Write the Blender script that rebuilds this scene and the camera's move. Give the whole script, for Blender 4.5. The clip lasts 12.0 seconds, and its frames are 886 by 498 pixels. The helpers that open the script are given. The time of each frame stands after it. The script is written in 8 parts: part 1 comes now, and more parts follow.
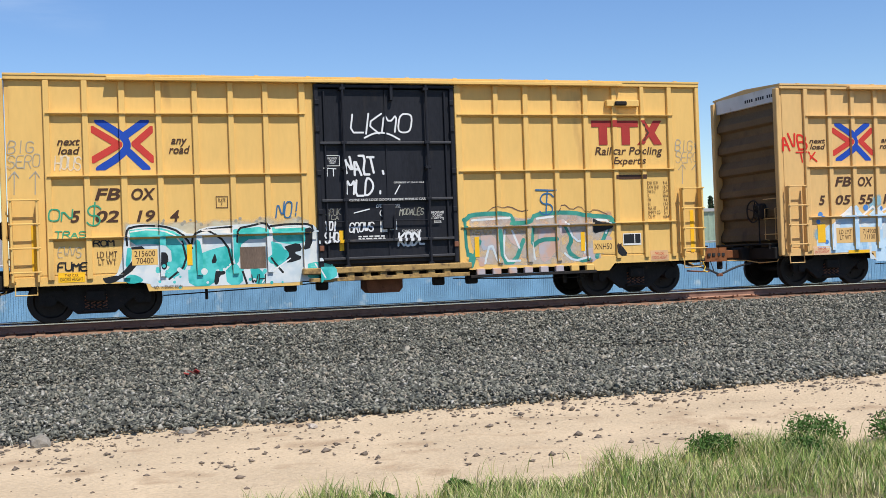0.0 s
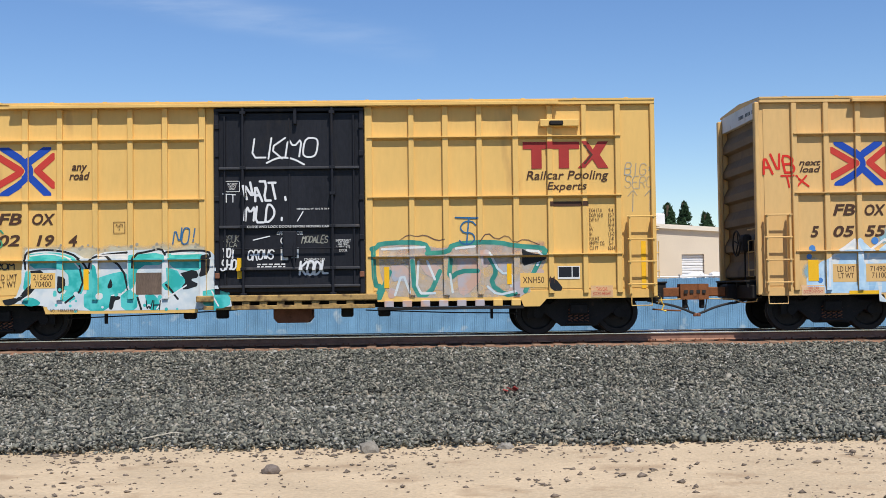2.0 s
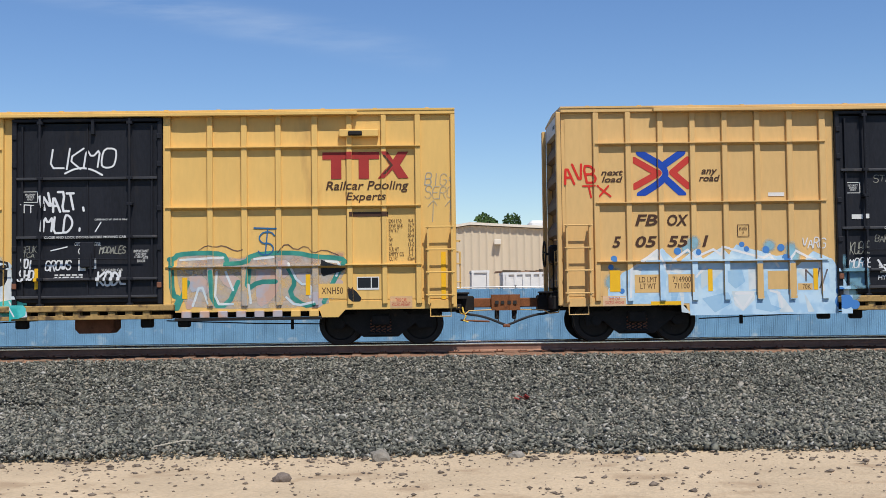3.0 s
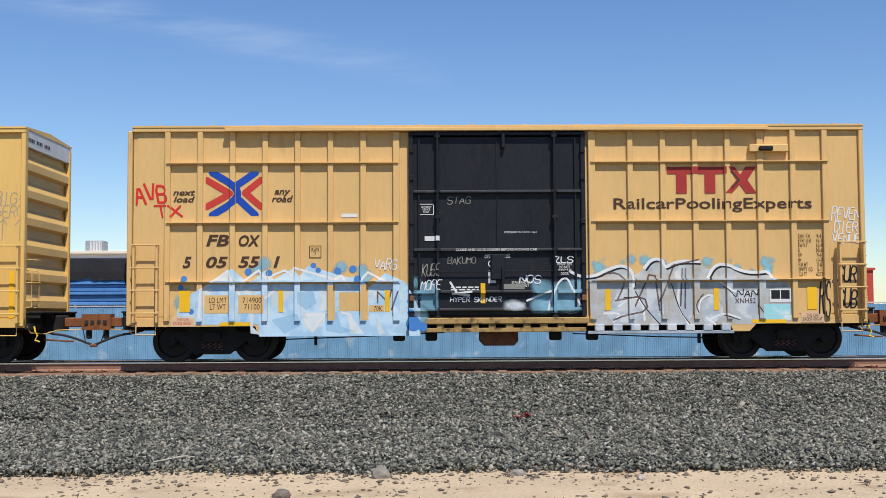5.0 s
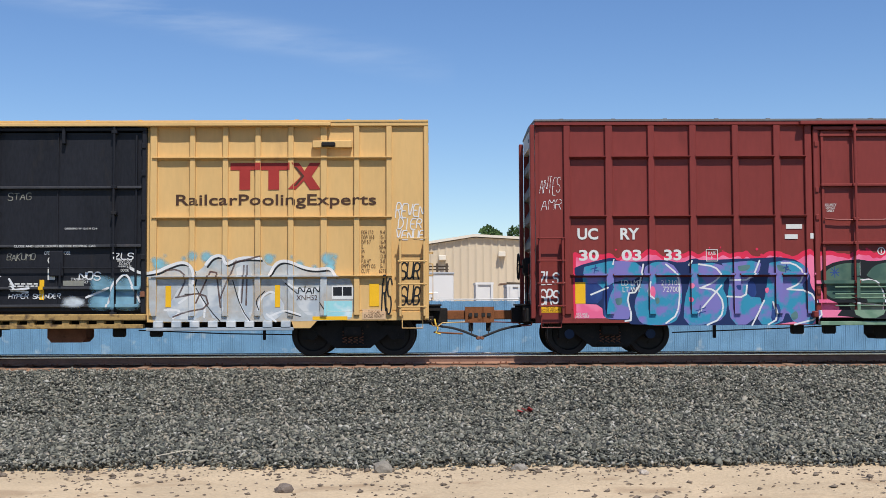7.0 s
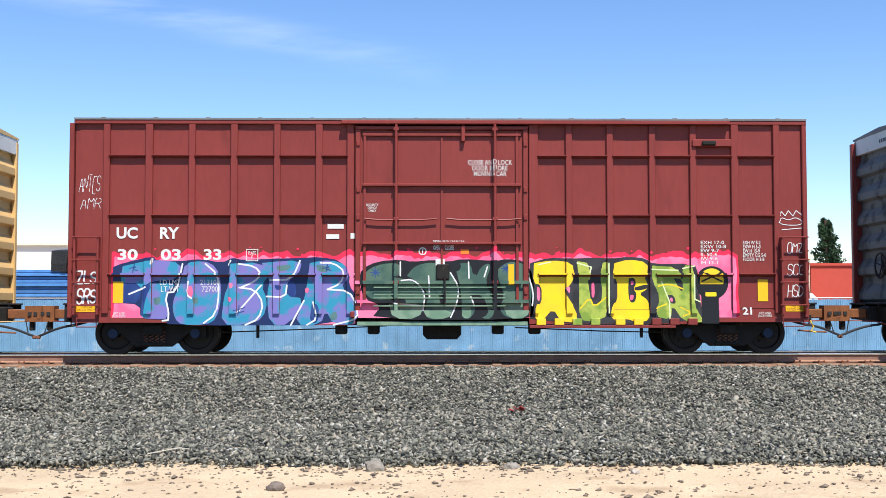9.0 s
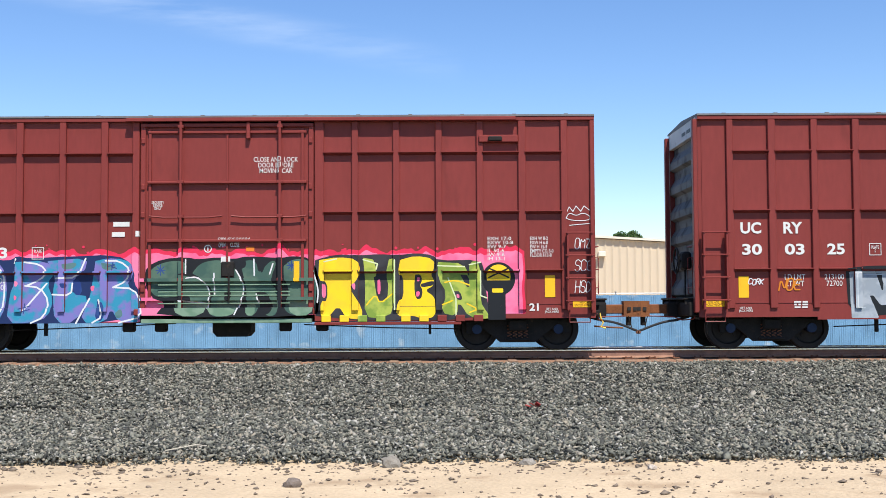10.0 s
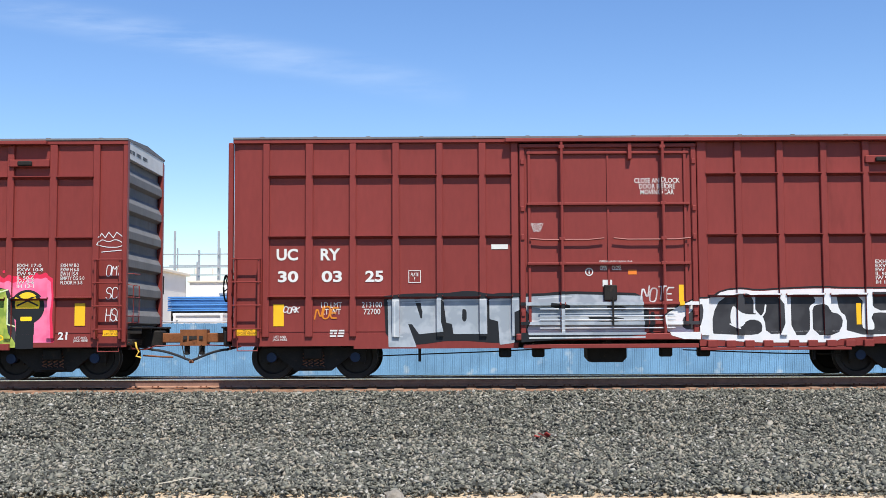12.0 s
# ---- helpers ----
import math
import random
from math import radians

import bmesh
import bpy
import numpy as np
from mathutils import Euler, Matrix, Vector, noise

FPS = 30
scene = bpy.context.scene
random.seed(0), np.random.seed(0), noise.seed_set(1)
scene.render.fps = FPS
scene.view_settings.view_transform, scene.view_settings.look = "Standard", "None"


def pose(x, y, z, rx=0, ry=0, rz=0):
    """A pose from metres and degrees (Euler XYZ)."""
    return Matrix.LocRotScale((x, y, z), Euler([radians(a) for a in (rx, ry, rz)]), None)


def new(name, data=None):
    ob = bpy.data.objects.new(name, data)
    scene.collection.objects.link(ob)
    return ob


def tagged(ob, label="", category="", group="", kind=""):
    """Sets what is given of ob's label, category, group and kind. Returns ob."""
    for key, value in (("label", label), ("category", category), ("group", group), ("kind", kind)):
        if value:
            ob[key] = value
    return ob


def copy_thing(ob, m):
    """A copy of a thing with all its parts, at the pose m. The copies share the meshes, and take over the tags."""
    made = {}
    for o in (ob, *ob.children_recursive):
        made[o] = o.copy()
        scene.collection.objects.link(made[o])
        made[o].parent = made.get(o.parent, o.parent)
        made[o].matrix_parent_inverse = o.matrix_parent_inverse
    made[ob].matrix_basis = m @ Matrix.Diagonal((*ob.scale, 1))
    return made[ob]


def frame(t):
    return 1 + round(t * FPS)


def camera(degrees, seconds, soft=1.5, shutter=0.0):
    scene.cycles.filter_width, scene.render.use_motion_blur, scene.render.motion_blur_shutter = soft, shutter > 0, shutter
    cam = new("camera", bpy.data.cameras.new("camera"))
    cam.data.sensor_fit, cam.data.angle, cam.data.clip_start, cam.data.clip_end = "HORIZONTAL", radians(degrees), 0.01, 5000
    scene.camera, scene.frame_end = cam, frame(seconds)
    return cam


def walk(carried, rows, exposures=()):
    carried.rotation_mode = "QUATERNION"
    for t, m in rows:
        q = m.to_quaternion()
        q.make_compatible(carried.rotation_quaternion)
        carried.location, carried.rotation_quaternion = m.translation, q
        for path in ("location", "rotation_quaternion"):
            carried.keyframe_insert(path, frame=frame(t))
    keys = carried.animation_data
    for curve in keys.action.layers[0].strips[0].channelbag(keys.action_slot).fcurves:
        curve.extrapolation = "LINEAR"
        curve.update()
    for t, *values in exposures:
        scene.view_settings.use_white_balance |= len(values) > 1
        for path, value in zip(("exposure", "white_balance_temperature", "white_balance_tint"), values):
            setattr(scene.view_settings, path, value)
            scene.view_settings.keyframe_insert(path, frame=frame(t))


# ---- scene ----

# world: x along the track, y away from the eye, z = 0 on the rail tops
EYE = 1.07
cam = camera(43.3, 12.0, soft=0.6)
VIEW = [
    (0.0, -17.61, 0.43, 2.12), (0.5, -10.58, 1.12, 1.61), (1.0, -4.83, 1.29, 1.08), (1.5, -1.66, 1.62, 1.01),
    (2.0, -1.35, 1.93, 0.74), (2.5, -1.26, 2.38, 0.66), (3.0, -0.78, 2.35, 0.73), (4.0, -0.72, 2.85, 0.5),
    (5.0, -0.71, 3.22, 0.31), (5.5, -0.67, 3.08, 0.31), (6.0, -0.56, 3.05, 0.43), (6.5, -0.56, 2.97, 0.44),
    (7.0, -0.58, 2.95, 0.26), (8.0, -0.85, 2.92, 0.12), (9.0, -0.97, 2.88, 0.04), (9.5, -0.64, 2.58, 0.03),
    (10.0, -0.17, 2.69, 0.29), (10.5, -0.05, 3.46, 0.24), (11.0, 0.1, 4.05, 0.27), (11.5, 0.1, 4.1, 0.29),
    (12.0, 0.13, 4.04, 0.28),
]
STEP = {12.0: 0.59}
walk(cam, [(t, pose(0, STEP.get(t, 0.0), EYE, 90 + pitch, roll, yaw)) for t, yaw, pitch, roll in VIEW],
     exposures=[(0.0, 0.17), (0.5, 0.17), (1.5, 0.2), (2.5, -0.1), (3.0, -0.08), (5.0, 0.03), (5.5, 0.1), (7.0, 0.0), (8.0, 0.25), (9.0, 0.57), (9.5, 0.52), (11.0, 0.36), (12.0, 0.42)])

# how far the train has rolled, in metres, from its place at 1.5 s
ROLLED = [
    (0.0, -6.826), (0.5, -4.546), (1.0, -2.265), (1.5, 0.0), (2.0, 2.281), (2.5, 4.56), (3.0, 6.859), (4.0, 11.485),
    (5.0, 16.164), (5.5, 18.54), (6.0, 20.91), (6.5, 23.301), (7.0, 25.686), (8.0, 30.54), (9.0, 35.457), (9.5, 37.942),
    (10.0, 40.414), (10.5, 42.899), (11.0, 45.397), (11.5, 47.906), (12.0, 50.48),
]

# ---- sky and sun ----
SUN = Vector((0.17, -0.5, 0.85)).normalized()
world = bpy.data.worlds.new("sky")
scene.world = world
world.use_nodes = True
wn = world.node_tree.nodes
sky = wn.new("ShaderNodeTexSky")
sky.sky_type, sky.sun_disc = "NISHITA", False
sky.sun_elevation = math.asin(SUN.z)
sky.sun_rotation = math.atan2(SUN.x, SUN.y)
sky.air_density, sky.dust_density, sky.ozone_density = 1.0, 0.15, 4.0
clear = wn.new("ShaderNodeHueSaturation")
clear.inputs["Saturation"].default_value, clear.inputs["Value"].default_value = 1.15, 1.15
clear.inputs["Hue"].default_value = 0.508
world.node_tree.links.new(sky.outputs[0], clear.inputs["Color"])
world.node_tree.links.new(clear.outputs[0], wn["Background"].inputs[0])
wn["Background"].inputs[1].default_value = 0.11
sun = new("sun", bpy.data.lights.new("sun", "SUN"))
sun.data.energy, sun.data.angle, sun.data.color = 4.9, radians(0.53), (1.0, 0.945, 0.86)
sun.rotation_mode = "QUATERNION"
sun.rotation_quaternion = SUN.to_track_quat("Z", "Y")


# ---- materials ----
def lin(h):
    c = [int(h[i:i + 2], 16) / 255 for i in (0, 2, 4)]
    return [v / 12.92 if v < 0.04045 else ((v + 0.055) / 1.055) ** 2.4 for v in c]


def mat(name, col, rough=0.6, metal=0.0, vary=0.15, scale=3.0, fine=60.0, bump=0.0, stain=None, stain_at=0.62, streak=1.0, tint=0.0, spec=0.22):
    """Colour with broad and fine variation; stain: a second colour in patches; streak: below 1 draws the patches out downwards."""
    m = bpy.data.materials.new(name)
    m.use_nodes = True
    nt = m.node_tree
    n, l = nt.nodes, nt.links
    b = n["Principled BSDF"]
    b.inputs["Roughness"].default_value, b.inputs["Metallic"].default_value = rough, metal
    b.inputs["Specular IOR Level"].default_value = spec
    tc = n.new("ShaderNodeTexCoord")
    mp = n.new("ShaderNodeMapping")
    mp.inputs["Scale"].default_value = (1, 1, streak)
    l.new(tc.outputs["Object"], mp.inputs[0])
    big, small = n.new("ShaderNodeTexNoise"), n.new("ShaderNodeTexNoise")
    for t, s, d in ((big, scale, 5.0), (small, fine, 3.0)):
        t.inputs["Scale"].default_value, t.inputs["Detail"].default_value = s, d
        l.new(mp.outputs[0], t.inputs["Vector"])
    mix = n.new("ShaderNodeMix")
    mix.data_type = "RGBA"
    c = col if not isinstance(col, str) else lin(col)
    mix.inputs[6].default_value = (*[v * (1 - vary) for v in c], 1)
    mix.inputs[7].default_value = (*[min(1, v * (1 + vary)) for v in c], 1)
    add = n.new("ShaderNodeMath")
    add.operation = "MULTIPLY_ADD"
    add.inputs[1].default_value, add.inputs[2].default_value = 0.45, 0.0
    l.new(small.outputs[0], add.inputs[0])
    add2 = n.new("ShaderNodeMath")
    add2.operation = "MULTIPLY_ADD"
    add2.inputs[1].default_value = 0.55
    l.new(big.outputs[0], add2.inputs[0])
    l.new(add.outputs[0], add2.inputs[2])
    ramp = n.new("ShaderNodeMapRange")
    ramp.inputs[1].default_value, ramp.inputs[2].default_value = 0.3, 0.7
    l.new(add2.outputs[0], ramp.inputs[0])
    l.new(ramp.outputs[0], mix.inputs[0])
    out = mix.outputs[2]
    if tint:
        oi = n.new("ShaderNodeObjectInfo")
        hsv = n.new("ShaderNodeHueSaturation")
        mr = n.new("ShaderNodeMapRange")
        mr.inputs[3].default_value, mr.inputs[4].default_value = 1 - tint, 1 + tint
        l.new(oi.outputs["Random"], mr.inputs[0])
        l.new(mr.outputs[0], hsv.inputs["Value"])
        l.new(out, hsv.inputs["Color"])
        out = hsv.outputs[0]
    if stain:
        sn = n.new("ShaderNodeTexNoise")
        sn.inputs["Scale"].default_value, sn.inputs["Detail"].default_value = scale * 1.7, 8.0
        l.new(mp.outputs[0], sn.inputs["Vector"])
        sr = n.new("ShaderNodeMapRange")
        sr.inputs[1].default_value, sr.inputs[2].default_value, sr.inputs[4].default_value = stain_at, stain_at + 0.14, 0.85
        l.new(sn.outputs[0], sr.inputs[0])
        m2 = n.new("ShaderNodeMix")
        m2.data_type = "RGBA"
        l.new(sr.outputs[0], m2.inputs[0])
        l.new(out, m2.inputs[6])
        m2.inputs[7].default_value = (*(stain if not isinstance(stain, str) else lin(stain)), 1)
        out = m2.outputs[2]
    l.new(out, b.inputs["Base Color"])
    if bump:
        bp = n.new("ShaderNodeBump")
        bp.inputs["Strength"].default_value, bp.inputs["Distance"].default_value = 1.0, bump
        l.new(add2.outputs[0], bp.inputs["Height"])
        l.new(bp.outputs[0], b.inputs["Normal"])
    return m


YELLOW = mat("yellow_paint", (0.69, 0.44, 0.14), 0.5, vary=0.07, scale=0.8, fine=14, bump=0.0015, stain=(0.4, 0.23, 0.09), stain_at=0.62, streak=0.25)
TAN = mat("faded_yellow_paint", (0.63, 0.405, 0.165), 0.6, vary=0.08, scale=0.8, fine=14, bump=0.0015, stain=(0.36, 0.22, 0.1), stain_at=0.64, streak=0.25)
OXIDE = mat("oxide_red_paint", (0.2, 0.036, 0.031), 0.45, vary=0.12, scale=0.8, fine=14, bump=0.0015, stain=(0.11, 0.022, 0.018), stain_at=0.64, streak=0.25)
BLACK = mat("black_paint", (0.017, 0.018, 0.023), 0.42, vary=0.3, scale=1.5, fine=25, bump=0.005, stain=(0.032, 0.028, 0.026), streak=0.3, spec=0.14)
# Lighter than the door: sun on the ribs is put into the colour, with worn patches.
DOOR_RIB = mat("worn_sunlit_black", (0.036, 0.036, 0.041), 0.45, vary=0.35, scale=2, fine=25, stain=(0.1, 0.08, 0.07), spec=0.4)
SILL_DIRT = mat("stained_sill", (0.36, 0.23, 0.085), 0.75, vary=0.3, scale=3, fine=25, stain=(0.07, 0.045, 0.03), stain_at=0.5)
# Grime on the leading end, with that end's shade put into the colour too.
SHADED_DIRTY_END = mat("grimy_shaded_yellow", (0.14, 0.092, 0.045), 0.7, vary=0.25, scale=1.2, fine=20, stain=(0.08, 0.055, 0.032), stain_at=0.58)
# Darker copy of the grey end: the leading end's shade is in the colour.
DARK_END = mat("shaded_grey_end", (0.14, 0.145, 0.15), 0.65, vary=0.2, scale=1.5, fine=20, stain=(0.035, 0.032, 0.03), stain_at=0.5)
GREY_END = mat("galvanised_grey", (0.16, 0.16, 0.165), 0.65, vary=0.2, scale=1.5, fine=20, stain=(0.12, 0.1, 0.09), streak=0.3)
WHITE_STRIP = mat("white_strip", (0.62, 0.62, 0.6), 0.6, vary=0.12, scale=2, stain=(0.35, 0.32, 0.28))
GRIME = mat("grimy_steel", (0.018, 0.016, 0.015), 0.75, vary=0.4, scale=5, fine=40, stain=(0.05, 0.032, 0.022))
WHEEL = mat("wheel_steel", (0.022, 0.02, 0.019), 0.55, metal=0.2, vary=0.3, scale=6)
RUST = mat("rusty_steel", (0.2, 0.085, 0.05), 0.85, vary=0.35, scale=5, fine=50, stain=(0.05, 0.025, 0.018))
COUPLER_RUST = mat("coupler_rust", (0.2, 0.075, 0.03), 0.8, vary=0.35, scale=5, fine=50, stain=(0.08, 0.035, 0.02))
RAIL_RUST = mat("rail_rust", (0.33, 0.18, 0.12), 0.75, vary=0.3, scale=4, fine=60, stain=(0.22, 0.11, 0.075))
# Darker than the foot: grime plus the shade under the head, as colour.
RAIL_WEB = mat("grimy_shaded_web", (0.2, 0.11, 0.08), 0.75, vary=0.35, scale=4, fine=60, stain=(0.1, 0.055, 0.04))
RAIL_TOP = mat("polished_rail", (0.72, 0.7, 0.68), 0.2, metal=1.0, vary=0.1)
RUBBER = mat("rubber_hose", (0.03, 0.032, 0.036), 0.6)
TIE = mat("weathered_tie", (0.24, 0.15, 0.1), 0.9, vary=0.3, scale=4, fine=40, bump=0.01)
SAND = mat("pale_sand", (0.5, 0.39, 0.26), 0.95, vary=0.2, scale=0.9, fine=22, bump=0.05, stain=(0.36, 0.26, 0.165), stain_at=0.56)
VERGE = mat("verge_soil", (0.17, 0.15, 0.07), 0.95, vary=0.35, scale=1.5, fine=25, bump=0.03, stain=(0.1, 0.13, 0.035), stain_at=0.5)
# Nearly black: the shade between the stones is put into this colour.
SHADED_BED = mat("ballast_bed", (0.03, 0.029, 0.026), 0.95, vary=0.45, scale=1.2, fine=30, bump=0.04)
FENCE_BLUE = mat("blue_slats", (0.13, 0.28, 0.46), 0.6, vary=0.3, scale=1.2, fine=30, stain=(0.36, 0.46, 0.54), stain_at=0.6)
GALV = mat("galvanised_pipe", (0.42, 0.43, 0.44), 0.45, metal=0.6)
BEIGE = mat("beige_siding", (0.55, 0.46, 0.34), 0.6, vary=0.06, scale=0.4, stain=(0.45, 0.37, 0.27), stain_at=0.68, streak=0.2)
STUCCO = mat("beige_stucco", (0.62, 0.54, 0.43), 0.9, vary=0.07, scale=0.5, fine=20)
TRIM = mat("cream_trim", (0.68, 0.62, 0.52), 0.7, vary=0.05)
WHITE = mat("white_paint", (0.66, 0.66, 0.65), 0.6, vary=0.06, scale=0.8, stain=(0.6, 0.58, 0.55), stain_at=0.68)
DOORWHITE = mat("white_shutter", (0.7, 0.71, 0.72), 0.5, vary=0.05)
REDWALL = mat("red_wall", (0.45, 0.07, 0.05), 0.8, vary=0.08)
DARK = mat("dark_opening", (0.03, 0.03, 0.03), 0.9)
TARP = mat("black_tarp", (0.025, 0.026, 0.03), 0.5, vary=0.3, scale=2, bump=0.1)
STACKBLUE = mat("blue_boards", (0.07, 0.2, 0.45), 0.5, vary=0.25, tint=0.25)
BARK = mat("bark", (0.09, 0.065, 0.045), 0.9, bump=0.03)
LEAF = mat("leaf", (0.055, 0.1, 0.028), 0.7, vary=0.4, scale=0.8, fine=8)
CONIFER = mat("conifer_needles", (0.028, 0.06, 0.026), 0.8, vary=0.4, scale=0.8, fine=8)


# ---- mesh helpers ----
def box(bm, x0, x1, y0, y1, z0, z1, bevel=0.0):
    m = Matrix.Translation(((x0 + x1) / 2, (y0 + y1) / 2, (z0 + z1) / 2)) @ Matrix.Diagonal((abs(x1 - x0), abs(y1 - y0), abs(z1 - z0), 1))
    v = bmesh.ops.create_cube(bm, size=1, matrix=m)["verts"]
    if bevel:
        es = list({e for w in v for e in w.link_edges})
        bmesh.ops.bevel(bm, geom=es, offset=bevel, segments=1, affect="EDGES")
    return bm


def rod(bm, p, q, r, n=8):
    p, q = Vector(p), Vector(q)
    d = q - p
    m = Matrix.Translation((p + q) / 2) @ d.to_track_quat("Z", "Y").to_matrix().to_4x4()
    bmesh.ops.create_cone(bm, cap_ends=True, segments=n, radius1=r, radius2=r, depth=d.length, matrix=m)
    return bm


def pipe(bm, pts, r, n=7):
    """A round pipe through points."""
    pts = [Vector(p) for p in pts]
    rings = []
    for i, p in enumerate(pts):
        d = (pts[min(i + 1, len(pts) - 1)] - pts[max(i - 1, 0)]).normalized()
        q = d.to_track_quat("Z", "Y")
        rings.append([bm.verts.new(p + q @ Vector((r * math.cos(a), r * math.sin(a), 0))) for a in [2 * math.pi * k / n for k in range(n)]])
    for a, b in zip(rings, rings[1:]):
        for k in range(n):
            bm.faces.new((a[k], a[(k + 1) % n], b[(k + 1) % n], b[k]))
    bm.faces.new(rings[0][::-1])
    bm.faces.new(rings[-1])
    return bm


def prism(bm, outline, axis, a, b):
    """An outline pulled along an axis. The outline is (x, z) for 'y', (y, z) for 'x', (x, y) for 'z'."""
    def at(p, s):
        return {"x": (s, p[0], p[1]), "y": (p[0], s, p[1]), "z": (p[0], p[1], s)}[axis]
    lo = [bm.verts.new(at(p, a)) for p in outline]
    hi = [bm.verts.new(at(p, b)) for p in outline]
    n = len(outline)
    bm.faces.new(lo)
    bm.faces.new(hi[::-1])
    for i in range(n):
        bm.faces.new((lo[i], hi[i], hi[(i + 1) % n], lo[(i + 1) % n]))
    bmesh.ops.recalc_face_normals(bm, faces=bm.faces[:])
    return bm


def part(name, bm, material, parent=None, label="", at=None):
    """One mesh object under a thing or a part."""
    if isinstance(bm, bmesh.types.BMesh):
        me = bpy.data.meshes.new(name)
        bm.to_mesh(me)
        bm.free()
        me.materials.append(material)
    else:
        me = bm
    ob = new(name, me)
    if parent:
        ob.parent = parent
    if at is not None:
        ob.matrix_basis = at
    if label:
        ob["label"] = label
    return ob


def thing(name, label, category, group="", kind="", at=None):
    ob = new(name)
    ob.empty_display_size = 0.3
    if at is not None:
        ob.matrix_basis = at
    return tagged(ob, label, category, group, kind)


def B():
    return bmesh.new()


def sheet(name, verts, faces, material):
    """A mesh from numpy arrays of vertices and of triangles or quads."""
    me = bpy.data.meshes.new(name)
    verts, faces = np.asarray(verts, np.float32), np.asarray(faces, np.int32)
    k = faces.shape[1]
    me.vertices.add(len(verts))
    me.vertices.foreach_set("co", verts.ravel())
    me.loops.add(faces.size)
    me.loops.foreach_set("vertex_index", faces.ravel())
    me.polygons.add(len(faces))
    me.polygons.foreach_set("loop_start", np.arange(0, faces.size, k, dtype=np.int32))
    me.update(calc_edges=True)
    me.validate()
    for m in material if isinstance(material, list) else [material]:
        me.materials.append(m)
    return me


# ---- ground ----
def profile(y):
    """The height of the ground at y, across the track."""
    return float(np.interp(y, [-60, 0, 4, 10, 14.2, 14.9, 19.0, 19.4, 23.0, 24.0, 27.3, 28.2, 30.5, 34, 80],
                           [-0.5, -0.55, -0.75, -0.97, -1.0, -0.93, -0.79, -0.8, -0.38, -0.33, -0.3, -0.36, -0.75, -0.62, -0.6]))


def ground():
    ys = np.unique(np.concatenate([np.linspace(-1500, -60, 6), np.linspace(-60, 4, 20), np.arange(4, 31, 0.16), np.linspace(31, 80, 30), np.linspace(85, 4000, 12)]))
    xs = np.unique(np.concatenate([np.linspace(-4000, -45, 10), np.arange(-45, 60, 0.35), np.linspace(60, 4000, 10)]))
    v = []
    for y in ys:
        for x in xs:
            z = profile(y)
            if -15 < x < 40 and 4 < y < 31:
                z += 0.03 * noise.noise((x * 0.8, y * 0.8, 0)) + 0.015 * noise.noise((x * 3, y * 3, 5))
            v.append((x, y, z))
    nx, ny = len(xs), len(ys)
    i = np.arange((ny - 1) * (nx - 1))
    a = (i // (nx - 1)) * nx + i % (nx - 1)
    faces = np.stack([a, a + 1, a + nx + 1, a + nx], 1)
    me = sheet("ground", v, faces, SAND)
    me.polygons.foreach_set("use_smooth", np.ones(len(faces), bool))
    part("ground", me, None)
    tagged(bpy.data.objects["ground"], "pale dry sandy ground strewn with small stones", "ground", kind="structure")


ground()


def verge():
    """The grassy bank on which the eye stands."""
    xs, us = np.linspace(-80, 80, 321), np.linspace(0, 1, 30)
    v = []
    for x in xs:
        far = float(np.interp(x, [-3, 0.8, 1.6, 6, 9], [8.0, 8.2, 8.7, 9.25, 9.15])) + 0.2 * noise.noise((x * 0.5, 1, 0)) + 0.12 * noise.noise((x * 2, 4, 0))
        for u in us:
            y = -90 + (far + 90) * u ** 0.4
            v.append((x, y, profile(y) + 0.02 + 0.03 * noise.noise((x * 0.8, y * 0.8, 0)) + (0.015 if u < 0.99 else -0.03)))
    k = len(us)
    f = [(i * k + j, (i + 1) * k + j, (i + 1) * k + j + 1, i * k + j + 1) for i in range(len(xs) - 1) for j in range(k - 1)]
    ob = part("grass_verge", sheet("grass_verge", v, f, VERGE), None)
    tagged(ob, "bank of dry soil under green and yellow grass", "ground", kind="structure")


verge()


